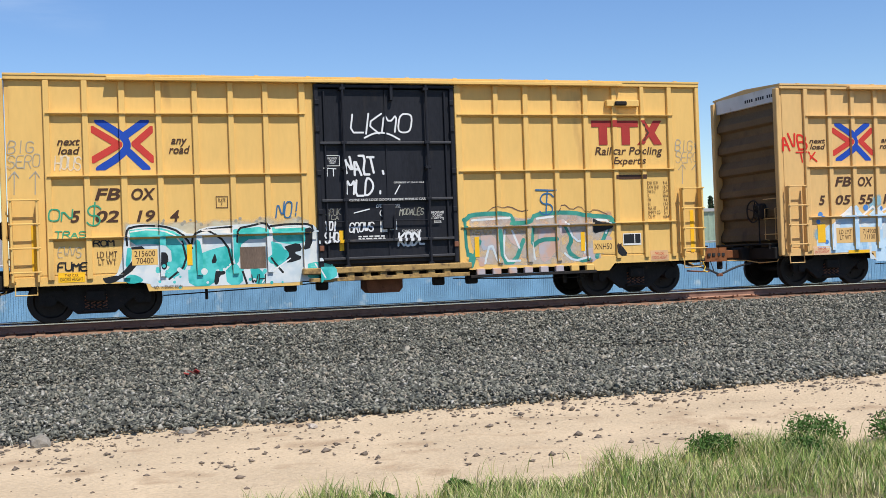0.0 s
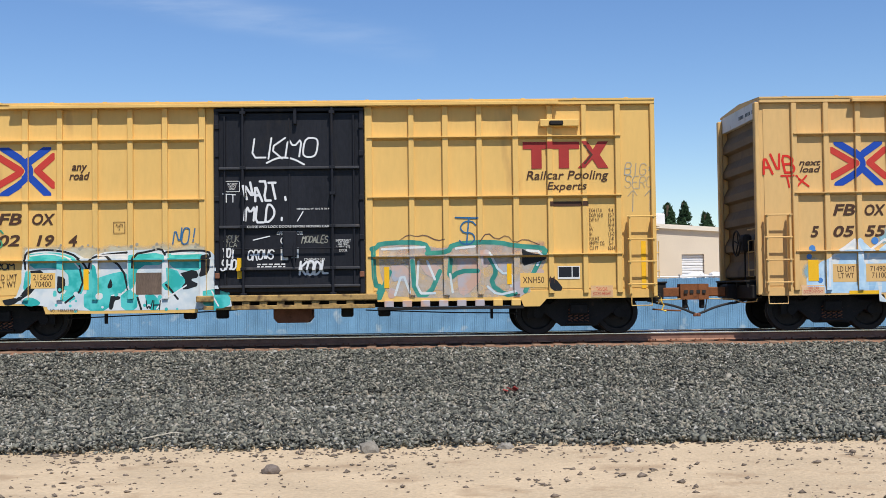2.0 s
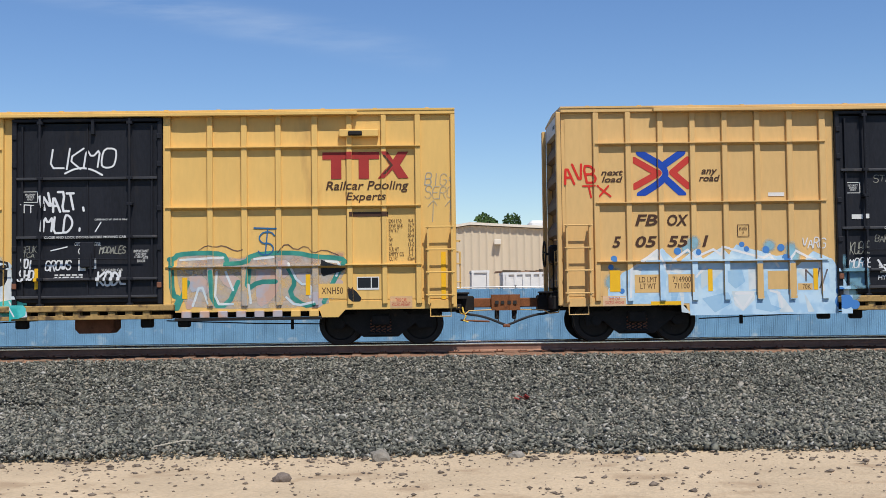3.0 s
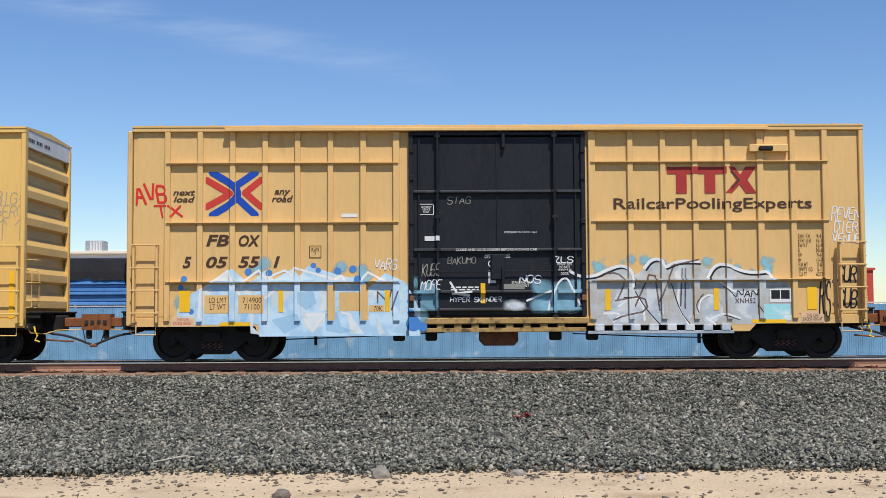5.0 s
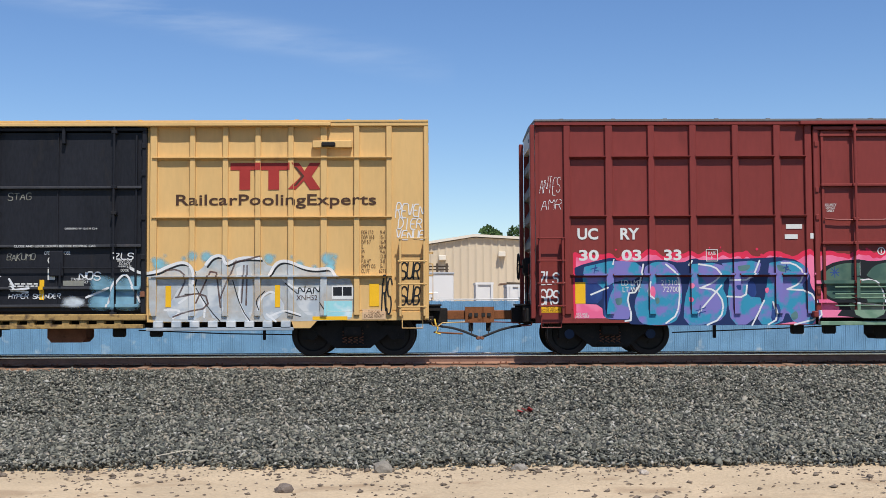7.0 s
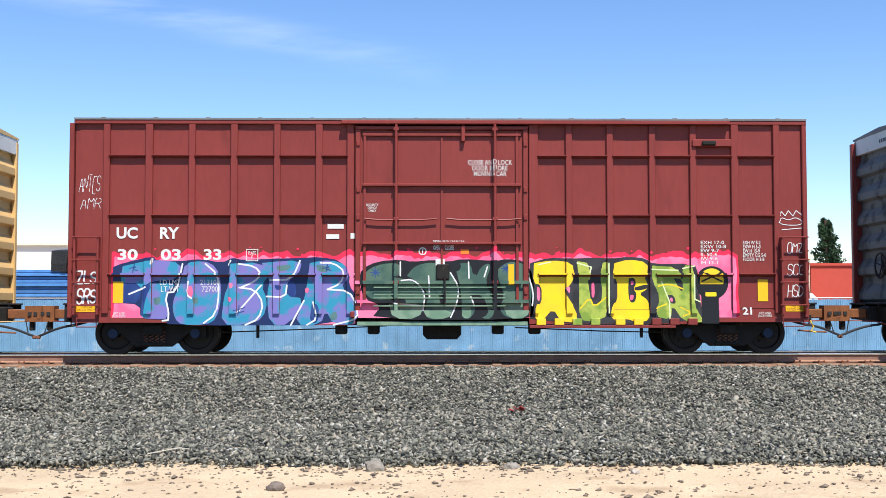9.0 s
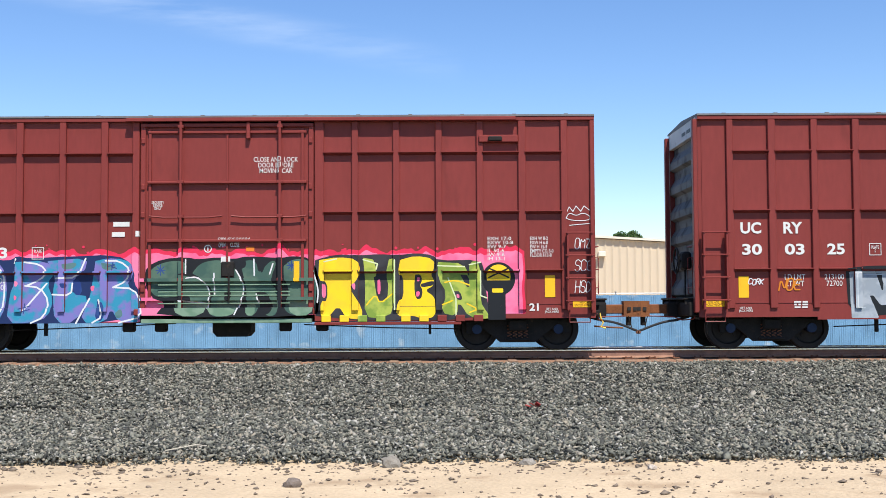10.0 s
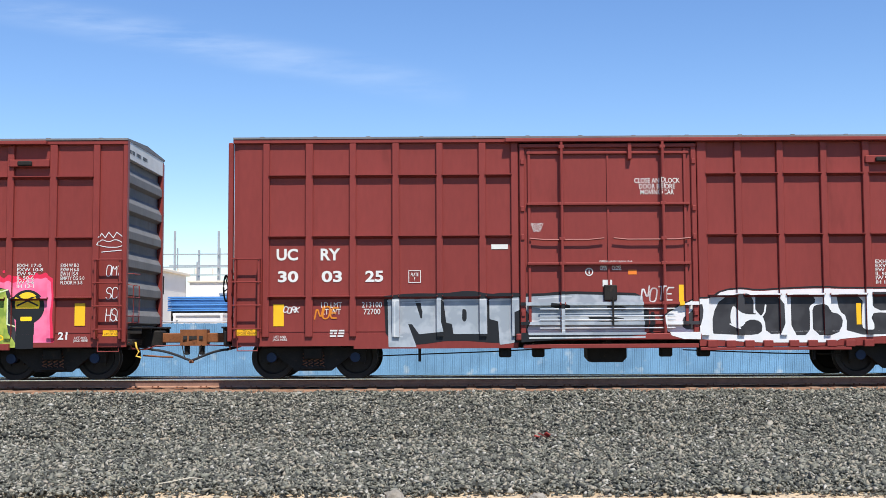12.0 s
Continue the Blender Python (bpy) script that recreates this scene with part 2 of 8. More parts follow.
def stones():
    """Ballast: irregular crushed stones, scattered thickly on the bed."""
    rng = np.random.default_rng(4)
    base = np.array([(1, 0, 0), (-1, 0, 0), (0, 1, 0), (0, -1, 0), (0, 0, 1), (0, 0, -1)], float)
    tris = np.array([(0, 2, 4), (2, 1, 4), (1, 3, 4), (3, 0, 4), (2, 0, 5), (1, 2, 5), (3, 1, 5), (0, 3, 5)])
    n = 230000
    y = 14.3 + 9.9 * rng.random(n) ** 1.1
    x = -0.5 * y - 1 + rng.random(n) * (0.86 * y + 0.5 * y + 2)
    edge = 14.45 + 0.35 * np.array([noise.noise((a * 0.45, 3, 0)) for a in x]) + 0.12 * np.array([noise.noise((a * 2.1, 7, 0)) for a in x])
    bare = np.array([noise.noise((a * 0.35, 11, 0)) for a in x])
    thin = (np.abs(y - 19.2 - 0.1 * bare) < 0.3) & (rng.random(n) < np.clip(0.6 + 1.1 * bare, 0.1, 0.97))
    keep = ((y > edge + rng.normal(0, 0.22, n)) | (rng.random(n) < 0.08)) & ~thin
    x, y = x[keep], y[keep]
    n = len(x)
    size = np.clip(rng.lognormal(math.log(0.028), 0.27, n), 0.015, 0.055)
    z = np.interp(y, [14.2, 14.9, 19.0, 19.4, 23.0, 24.0], [-1.0, -0.93, -0.79, -0.8, -0.38, -0.33])
    z = z + rng.random(n) * 0.085 + 0.02 * np.sin(x * 2.3) * np.cos(y * 3.1)
    corners = base[None] * (0.7 + 0.5 * rng.random((n, 6, 1))) + 0.28 * rng.normal(size=(n, 6, 3))
    corners *= (size[:, None] * np.stack([1.0 + 0.7 * rng.random(n), 0.7 + 0.5 * rng.random(n), 0.4 + 0.35 * rng.random(n)], 1))[:, None, :]
    turn, tx, ty = rng.random(n) * 2 * np.pi, rng.normal(0, 0.62, n), rng.normal(0, 0.62, n)
    q = np.stack([np.cos(turn / 2), tx / 2, ty / 2, np.sin(turn / 2)], 1)
    q /= np.linalg.norm(q, axis=1)[:, None]
    w, a, b, c = q.T
    R = np.stack([1 - 2 * (b * b + c * c), 2 * (a * b - c * w), 2 * (a * c + b * w), 2 * (a * b + c * w), 1 - 2 * (a * a + c * c), 2 * (b * c - a * w),
                  2 * (a * c - b * w), 2 * (b * c + a * w), 1 - 2 * (a * a + b * b)], 1).reshape(n, 3, 3)
    verts = np.einsum("nij,nkj->nki", R, corners) + np.stack([x, y, z], 1)[:, None, :]
    faces = (tris[None] + 6 * np.arange(n)[:, None, None]).reshape(-1, 3)
    m = bpy.data.materials.new("crushed_stone")
    m.use_nodes = True
    nn, l = m.node_tree.nodes, m.node_tree.links
    geo, rp = nn.new("ShaderNodeNewGeometry"), nn.new("ShaderNodeValToRGB")
    cols = [(0.0, (0.035, 0.035, 0.03)), (0.4, (0.135, 0.137, 0.112)), (0.72, (0.26, 0.258, 0.207)), (0.9, (0.37, 0.325, 0.25)), (0.965, (0.43, 0.41, 0.355)), (1.0, (0.54, 0.52, 0.46))]
    while len(rp.color_ramp.elements) < len(cols):
        rp.color_ramp.elements.new(0.5)
    for e, (p, c3) in zip(rp.color_ramp.elements, cols):
        e.position, e.color = p, (*c3, 1)
    l.new(geo.outputs["Random Per Island"], rp.inputs[0])
    tc, ns, mx = nn.new("ShaderNodeTexCoord"), nn.new("ShaderNodeTexNoise"), nn.new("ShaderNodeMix")
    ns.inputs["Scale"].default_value = 45
    l.new(tc.outputs["Object"], ns.inputs["Vector"])
    mx.data_type, mx.blend_type = "RGBA", "MULTIPLY"
    mx.inputs[0].default_value = 0.5
    l.new(rp.outputs[0], mx.inputs[6])
    l.new(ns.outputs[0], mx.inputs[7])
    l.new(mx.outputs[2], nn["Principled BSDF"].inputs["Base Color"])
    nn["Principled BSDF"].inputs["Roughness"].default_value = 0.85
    part("ballast_stones", sheet("ballast_stones", verts.reshape(-1, 3), faces, m), None)
    tagged(bpy.data.objects["ballast_stones"], "grey crushed stone ballast sloping down from the track", "ballast", kind="stuff")


stones()


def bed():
    """The bed under the loose stones; the shade in their gaps is put into its colour."""
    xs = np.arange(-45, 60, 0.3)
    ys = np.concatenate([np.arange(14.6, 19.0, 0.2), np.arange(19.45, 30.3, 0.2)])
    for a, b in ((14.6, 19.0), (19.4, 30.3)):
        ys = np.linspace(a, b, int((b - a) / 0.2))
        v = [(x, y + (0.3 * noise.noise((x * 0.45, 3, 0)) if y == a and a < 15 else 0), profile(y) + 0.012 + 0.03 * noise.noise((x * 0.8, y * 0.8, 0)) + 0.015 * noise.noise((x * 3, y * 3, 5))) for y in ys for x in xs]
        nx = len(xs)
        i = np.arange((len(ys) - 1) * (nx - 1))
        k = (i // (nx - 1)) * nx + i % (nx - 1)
        ob = part("ballast_bed", sheet("ballast_bed", v, np.stack([k, k + 1, k + nx + 1, k + nx], 1), SHADED_BED), None)
        tagged(ob, "ballast under the loose stones, darkened for the shade in their gaps", "ballast", kind="structure")


bed()


def rusty_strip():
    """Ballast between and beside the rails, brown with rust and brake dust."""
    xs, ys = np.arange(-45, 60, 0.25), np.linspace(24.1, 27.2, 16)
    v = [(x, y, -0.205 - 0.03 * abs(y - 25.55) / 1.4 - (0.12 if abs(y - 25.65) > 1.5 else 0) + 0.025 * noise.noise((x * 4, y * 4, 1))) for y in ys for x in xs]
    k = len(xs)
    i = np.arange((len(ys) - 1) * (k - 1))
    a = (i // (k - 1)) * k + i % (k - 1)
    ob = part("rusty_ballast", sheet("rusty_ballast", v, np.stack([a, a + 1, a + k + 1, a + k], 1), mat("rust_dust", (0.25, 0.14, 0.09), 0.95, vary=0.5, scale=6, fine=40, bump=0.03)), None)
    tagged(ob, "rust-brown ballast around the rails", "ballast", kind="structure")


rusty_strip()


def dirt_streak():
    """A thin streak of sand lying on the ballast, half way down the slope."""
    xs, ys = np.arange(-14, 24, 0.08), np.linspace(18.95, 19.45, 9)
    v = []
    for y in ys:
        for x in xs:
            e = 1 - ((y - 19.2) / 0.25) ** 2
            v.append((x, y, -0.8 + 0.085 * e * max(0, 0.45 + 0.8 * noise.noise((x * 0.45, 11, 0)) + 0.5 * noise.noise((x * 2.5, y * 2, 3)))))
    k = len(xs)
    i = np.arange((len(ys) - 1) * (k - 1))
    a = (i // (k - 1)) * k + i % (k - 1)
    ob = part("sand_streak", sheet("sand_streak", v, np.stack([a, a + 1, a + k + 1, a + k], 1), mat("dusty_sand", (0.28, 0.225, 0.16), 0.95, vary=0.3, scale=4, fine=40, bump=0.02)), None)
    tagged(ob, "thin streak of pale sand along the ballast", "sand", kind="structure")


dirt_streak()

TRACK = 25.55


def track():
    for y in (TRACK - 0.718, TRACK + 0.718):
        r = thing("rail", "rusty steel rail with a polished running surface", "rail", group="rails of the track", at=pose(0, y, 0))
        foot = [(-0.07, -0.185), (0.07, -0.185), (0.07, -0.172), (0.014, -0.152), (-0.014, -0.152), (-0.07, -0.172)]
        part("rail_foot", prism(B(), foot, "x", -60, 80), RAIL_RUST, r)
        web = [(-0.014, -0.152), (0.014, -0.152), (0.009, -0.1), (0.012, -0.055), (0.036, -0.043), (0.036, -0.034), (-0.036, -0.034), (-0.036, -0.043), (-0.012, -0.055), (-0.009, -0.1)]
        part("rail_web", prism(B(), web, "x", -60, 80), RAIL_WEB, r, "grimy rail web, darkened for the shade under the head")
        worn = -0.034
        head = [(-0.037, worn), (0.037, worn)] + [(0.037 * math.cos(a), -0.016 + 0.016 * math.sin(a) ** 0.7) for a in np.linspace(0.1, math.pi - 0.1, 14)]
        part("rail_head", prism(B(), head, "x", -60, 80), RAIL_TOP, r, "polished running surface")
    tie = None
    plate = part("tie_plate", box(B(), -0.1, 0.1, -0.2, 0.2, -0.2, -0.186, 0.004), RUST)
    pm = plate.data
    bpy.data.objects.remove(plate)
    sp = B()
    for dx, dy in ((-0.06, -0.1), (0.06, -0.1), (-0.06, 0.1), (0.06, 0.1)):
        box(sp, dx - 0.012, dx + 0.012, dy - 0.02, dy + 0.02, -0.186, -0.15, 0.003)
    spike = part("spikes", sp, RUST)
    sm = spike.data
    bpy.data.objects.remove(spike)
    for i in range(-28, 46):
        m = pose(i * 0.52 + random.uniform(-0.03, 0.03), TRACK, random.uniform(-0.012, 0.006), 0, 0, random.uniform(-0.8, 0.8))
        if tie is None:
            tie = thing("railroad_tie", "weathered wooden railroad tie half buried in ballast", "railroad tie", group="ties of the track", at=m)
            part("beam", box(B(), -0.11, 0.11, -1.3, 1.3, -0.38, -0.212, 0.02), TIE, tie)
            for y in (-0.718, 0.718):
                part("tie_plate", pm, RUST, tie, at=pose(0, y, 0))
                part("spike_set", sm, RUST, tie, at=pose(0, y, 0))["kind"] = "stuff"
        else:
            copy_thing(tie, m)


track()


# ---- the yard behind the track ----
def fence():
    f = thing("fence", "long chain-link fence filled with faded blue privacy slats", "fence", at=pose(0, 38, -0.62))
    post = part("post", rod(rod(B(), (0, 0.05, 0), (0, 0.05, 1.98), 0.03), (0, 0.05, 1.97), (0, 0.05, 2.0), 0.038), GALV, f, at=pose(-22, 0, 0))
    rng = random.Random(8)
    w = 3.0
    n = 40
    for k in range(-9, 15):
        if k > -9:
            part("post", post.data, GALV, f, at=pose(k * w, 0, 0))
        b = B()
        for i in range(n):
            x = k * w + i * w / n
            h = 1.88 + rng.uniform(-0.012, 0.012)
            y = rng.uniform(-0.006, 0.006)
            box(b, x + 0.004, x + 0.071, y - 0.008, y + 0.008, 0.02, h)
        ob = part("slat_panel", b, FENCE_BLUE, f)
        ob["kind"] = "stuff"
    part("top_rail", rod(B(), (-27, 0.05, 1.93), (45, 0.05, 1.93), 0.024), GALV, f)
    part("backing", box(B(), -27, 45, 0.02, 0.028, 0.02, 1.86), mat("faded_backing", (0.11, 0.24, 0.4), 0.7), f)


fence()


def corrugated(x0, x1, z0, z1, pitch, depth, y=0.0, tops=None):
    """A ribbed steel wall; tops(x) gives its upper edge."""
    v, f = [], []
    x = x0
    while x < x1 - 1e-6:
        for dx, d in ((0.0, 0), (0.18, 0), (0.3, 1), (0.42, 1), (0.54, 0)):
            xx = min(x + dx * pitch, x1)
            top = tops(xx) if tops else z1
            v += [(xx, y - d * depth, z0), (xx, y - d * depth, top)]
        x += pitch
    for i in range(0, len(v) - 2, 2):
        f.append((i, i + 2, i + 3, i + 1))
    return v, f


def metal_shed():
    Y = 62.0
    s = thing("metal_warehouse", "beige ribbed-steel warehouse with a low gable roof", "warehouse", at=pose(0, Y, -0.6))
    top = lambda x: float(np.interp(x, [-3.1, 2.4, 13.4], [4.65, 5.5, 4.85]))
    v, f = corrugated(-3.1, 13.4, 0, 5, 0.42, 0.05, 0, top)
    part("wall", sheet("wall", v, f, BEIGE), None, s)
    b = B()
    prism(b, [(-3.3, 4.66), (2.4, 5.54), (13.6, 4.87), (13.6, 4.98), (2.4, 5.68), (-3.3, 4.8)], "y", -0.25, 24)
    part("roof", b, TRIM, s)
    part("rear_wall", box(B(), -3.0, 13.3, 0.1, 23.5, 0, 4.6), BEIGE, s)
    for x in (3.9, -1.6 + 2.2, 9.0):
        lamp = part("wall_lamp", box(box(B(), x - 0.2, x + 0.2, -0.4, -0.05, top(x) - 1.0, top(x) - 0.72, 0.03), x - 0.05, x + 0.05, -0.08, 0, top(x) - 0.95, top(x) - 0.8), TRIM, s)
    part("roof_box", box(B(), 6.0, 8.0, 3, 5, 5.1, 5.95, 0.15), WHITE, s, "rounded white roof unit")


metal_shed()


def roll_shed():
    Y = 64.0
    s = thing("stucco_building", "beige stucco workshop with white roll-up doors", "building", at=pose(0, Y, -0.6))
    top = lambda x: float(np.interp(x, [14.0, 17.7, 22.2], [4.95, 4.65, 4.35]))
    doors = [(15.3, 16.6), (19.85, 21.1)]
    xs = [13.8, 15.3, 16.6, 19.85, 21.1, 22.25]
    for a, b_ in zip(xs, xs[1:]):
        d = (a, b_) in doors
        z0 = 3.35 if d else 0
        b = B()
        prism(b, [(a, z0), (b_, z0), (b_, top(b_)), (a, top(a))], "y", 0, 0.25)
        part("wall", b, STUCCO, s)
    b = B()
    prism(b, [(13.6, top(13.8) - 0.05), (22.4, top(22.3) - 0.05), (22.4, top(22.3) + 0.2), (13.6, top(13.8) + 0.2)], "y", -0.2, 14)
    part("roof_edge", b, TRIM, s)
    for a, b_ in doors:
        d = part("roll_up_door", box(B(), a, b_, 0.2, 0.24, 0, 3.35), DOORWHITE, s, "white slatted roll-up door")
        b = B()
        for i in range(22):
            box(b, a, b_, 0.15, 0.2, i * 0.15 + 0.01, i * 0.15 + 0.13, 0.02)
        part("slats", b, DOORWHITE, d)
    part("side_wall", box(B(), 22.0, 22.2, 0.25, 14, 0, 4.3), STUCCO, s)
    part("roof_unit", box(B(), 13.9, 14.6, 1, 2, 5.0, 5.8, 0.05), WHITE, s)
    r = thing("red_building", "flat red building with a white base line", "building", at=pose(0, 66, -0.6))
    part("wall", box(B(), 23.0, 26.4, 0, 8, 1.75, 4.0), REDWALL, r)
    part("base_wall", box(B(), 23.0, 26.4, 0.1, 8, 0, 1.7), STUCCO, r)
    part("roof_edge", box(B(), 22.9, 26.5, -0.1, 8.1, 4.0, 4.15), REDWALL, r)
    part("trim_line", box(B(), 23.0, 26.4, -0.04, 0.1, 1.66, 1.76), TRIM, r)
    g = thing("green_shed", "distant grey-green ribbed shed", "shed", at=pose(0, 80, -0.6))
    v, f = corrugated(38.5, 52, 0, 4.6, 0.5, 0.06)
    part("wall", sheet("wall", v, f, mat("green_siding", (0.22, 0.3, 0.24), 0.6)), None, g)
    part("roof", box(B(), 38.3, 52.2, -0.2, 10, 4.6, 4.85), GALV, g)


roll_shed()


def container(name, label, x0, x1, y, z1, h, material, ribs=True, z0=-0.6):
    c = thing(name, label, "container", at=pose(0, y, z0))
    part("shell", box(B(), x0, x1, 0.06, 2.4, 0.15, h, 0.02), material, c)
    part("base_rail", box(B(), x0, x1, 0, 2.4, 0, 0.15), material, c)
    part("top_rail", box(B(), x0 - 0.02, x1 + 0.02, 0, 2.42, h, h + 0.1), material, c)
    if ribs:
        x = x0 + 0.12
        while x < x1 - 0.2:
            part("rib", box(B(), x, x + 0.12, 0.0, 0.06, 0.15, h), material, c)
            x += 0.36
    for x in (x0, x1 - 0.1):
        part("corner_post", box(B(), x, x + 0.1, -0.02, 0.06, 0, h + 0.05), material, c)
    return c


def yard():
    container("storage_container", "white ribbed steel storage container with debris on top", 3.25, 6.6, 48, 0, 2.5, WHITE)
    container("storage_cabin", "white flat-sided storage cabin", 1.9, 2.65, 48, 0, 2.6, WHITE, ribs=False)
    rng = random.Random(3)
    for i in range(14):
        x = 3.3 + rng.random() * 2.6
        b = B()
        l = rng.uniform(0.3, 1.1)
        box(b, -l / 2, l / 2, -0.08, 0.08, 0, rng.uniform(0.05, 0.12), 0.01)
        ob = part("scrap_board", b, rng.choice([RUST, TIE, BARK]), at=pose(x, 48.3 + rng.random() * 1.6, 2.0 + rng.random() * 0.02, 0, rng.uniform(-4, 4), rng.uniform(-30, 30)))
        tagged(ob, "loose rusty scrap lying on the container roof", "scrap board", group="scrap on the container")
    # long white truck bodies behind the fence
    t = thing("truck_trailer", "plain white box trailer standing behind the fence", "trailer", at=pose(0, 48, -0.6))
    part("box_body", box(B(), -2.65, 0.95, 0.3, 2.8, 0.9, 3.05, 0.04), WHITE, t)
    part("upper_edge", box(B(), -2.68, 0.98, 0.27, 2.83, 3.05, 3.15, 0.02), GALV, t)
    for x in (-2.6, -1.5, -0.55):
        part("lower_panel", box(B(), x, x + 0.85, 0.24, 0.3, 0.7, 2.3, 0.03), WHITE, t)
    for x in (-1.68, -0.66):
        part("strut", rod(B(), (x, 0.2, 0), (x, 0.2, 2.2), 0.035), GALV, t)
    part("underbody", box(B(), -2.5, 0.8, 0.5, 2.6, 0.3, 0.9), DARK, t)
    p = thing("wooden_pallets", "stack of dark wooden pallets on the trailer roof", "pallets", at=pose(0.2, 49, 2.55))
    for i in range(3):
        for j in range(4):
            part("board", box(B(), -0.45, 0.55, j * 0.28, j * 0.28 + 0.14, i * 0.14, i * 0.14 + 0.03), BARK, p)
        for x in (-0.4, 0.0, 0.42):
            part("block", box(B(), x, x + 0.1, 0, 1.0, i * 0.14 + 0.032, i * 0.14 + 0.135), BARK, p)
    # the white ribbed trailer with an orange emblem
    s = thing("semi_trailer", "white ribbed semi-trailer with a faded orange round emblem", "trailer", at=pose(0, 48, -0.6))
    part("box_body", box(B(), -9.6, -3.5, 0.05, 2.6, 0.6, 3.1, 0.03), WHITE, s)
    part("upper_edge", box(B(), -9.62, -3.48, 0.0, 2.65, 3.1, 3.2, 0.02), GALV, s)
    for i in range(20):
        part("rib", box(B(), -9.55, -3.55, 0.03, 0.05, 0.72 + i * 0.118, 0.79 + i * 0.118), WHITE, s)
    b = B()
    for k in range(14):
        a, c = math.pi * k / 18, math.pi * (k + 1) / 18
        q = [(-7.1 + r * math.cos(w), 1.05 + 1.05 * r * math.sin(w)) for r, w in ((0.55, a), (1.4, a), (1.4, c), (0.55, c))]
        prism(b, q, "y", 0.0, 0.028)
    part("emblem", b, mat("orange_emblem", (0.75, 0.25, 0.12), 0.6, vary=0.15), s, "faded orange arc emblem")
    # white flat building with roof units
    w = thing("white_building", "low white flat-roofed building with roof units", "building", at=pose(0, 66, -0.6))
    part("wall", box(B(), -15, -5.2, 0, 10, 0, 4.4), WHITE, w)
    part("roof_edge", box(B(), -15.1, -5.1, -0.1, 10.1, 4.4, 4.5), TRIM, w)
    part("roof_unit", box(B(), -8.6, -7.4, 2, 3, 4.5, 5.15, 0.05), GALV, w)
    part("vent", rod(B(), (-8.0, 2.5, 5.15), (-8.0, 2.5, 6.2), 0.04), GALV, w)
    part("louvre", box(B(), -10.2, -8.4, -0.05, 0, 3.5, 4.1), TRIM, w)
    # board stack under a tarpaulin, farther along
    st = thing("board_stack", "tall stack of blue metal sheets under a black tarpaulin", "board stack", at=pose(0, 44, -0.6))
    for i in range(14):
        part("board_layer", box(B(), -18.4 + 0.04 * math.sin(i * 5), -11.7 + 0.04 * math.cos(i * 7), 0.04 * (i % 3), 2.5, 1.2 + i * 0.135, 1.2 + i * 0.135 + 0.115, 0.012), STACKBLUE, st)
    part("support", box(B(), -18.2, -11.9, 0.3, 2.2, 0, 1.2), DARK, st)
    b = B()
    nx, pts = 40, []
    for i in range(nx + 1):
        x = -14.6 + 3.0 * i / nx
        hem = 3.0 + 0.1 * noise.noise((x * 1.3, 0, 2)) + 0.05 * noise.noise((x * 4, 1, 2))
        row = [(x, -0.06, hem), (x, -0.1 + 0.03 * noise.noise((x * 3, 5, 0)), 3.3), (x, -0.05, 3.82 + 0.03 * noise.noise((x, 0, 0))), (x, 1.2, 3.92), (x, 2.6, 3.84), (x, 2.6, 3.1)]
        pts.append([b.verts.new(p_) for p_ in row])
    for a, c in zip(pts, pts[1:]):
        for j in range(5):
            b.faces.new((a[j], c[j], c[j + 1], a[j + 1]))
    part("load", box(B(), -14.4, -11.8, 0.1, 2.4, 3.1, 3.8), DARK, st)
    part("tarpaulin", b, TARP, st, "black wrinkled tarpaulin")
    bb = thing("long_shed", "low white shed roof with a box-shaped cooler on it", "shed", at=pose(0, 58, -0.6))
    part("wall", box(B(), -27, -15.2, 0, 8, 0, 4.75), WHITE, bb)
    part("roof", box(B(), -27.2, -15.0, -0.2, 8.2, 4.75, 4.92, 0.03), TRIM, bb)
    c = part("cooler", box(B(), -18.0, -17.1, 0.6, 1.6, 4.92, 5.5, 0.03), GALV, bb, "ribbed metal roof cooler")
    for i in range(8):
        part("fin", box(B(), -17.75 + i * 0.08, -17.71 + i * 0.08, 0.57, 0.6, 4.96, 5.45), WHITE, c)
    # blue sheet stack and white container under the switchyard
    st2 = thing("sheet_stack", "stack of blue corrugated sheets beside a white container", "sheet stack", at=pose(0, 46, -0.6))
    for i in range(8):
        part("board_layer", box(B(), -11.3, -8.7, 0.02 * (i % 3), 2, 2.4 + i * 0.075, 2.4 + i * 0.075 + 0.06), STACKBLUE, st2)
    part("support", box(B(), -11.2, -8.8, 0.2, 1.8, 0, 2.4), DARK, st2)
    container("white_container", "plain white shipping container", -10.7, -8.75, 44.5, 0, 2.2, WHITE, ribs=False)
    # switchyard frame
    g = thing("switchyard_frame", "thin galvanised steel frame of an electrical switchyard", "steel frame", at=pose(0, 70, -0.6))
    xs = [-18.2, -16.9, -15.4, -14.2, -12.9]
    for i, x in enumerate(xs):
        part("mast", box(B(), x - 0.06, x + 0.06, 0.1 * i, 0.1 * i + 0.12, 0, 6.6 + (i % 2) * 1.2), GALV, g)
        part("rear_mast", box(B(), x + 0.5, x + 0.58, 4, 4.1, 0, 6.1 + ((i + 1) % 2) * 0.9), GALV, g)
    for z in (5.0, 5.5, 6.3):
        part("beam", box(B(), xs[0], xs[-1], 0.15, 0.25, z, z + 0.07), GALV, g)
    part("rear_beam", box(B(), xs[0], xs[-1] + 0.6, 4.02, 4.08, 5.8, 5.87), GALV, g)
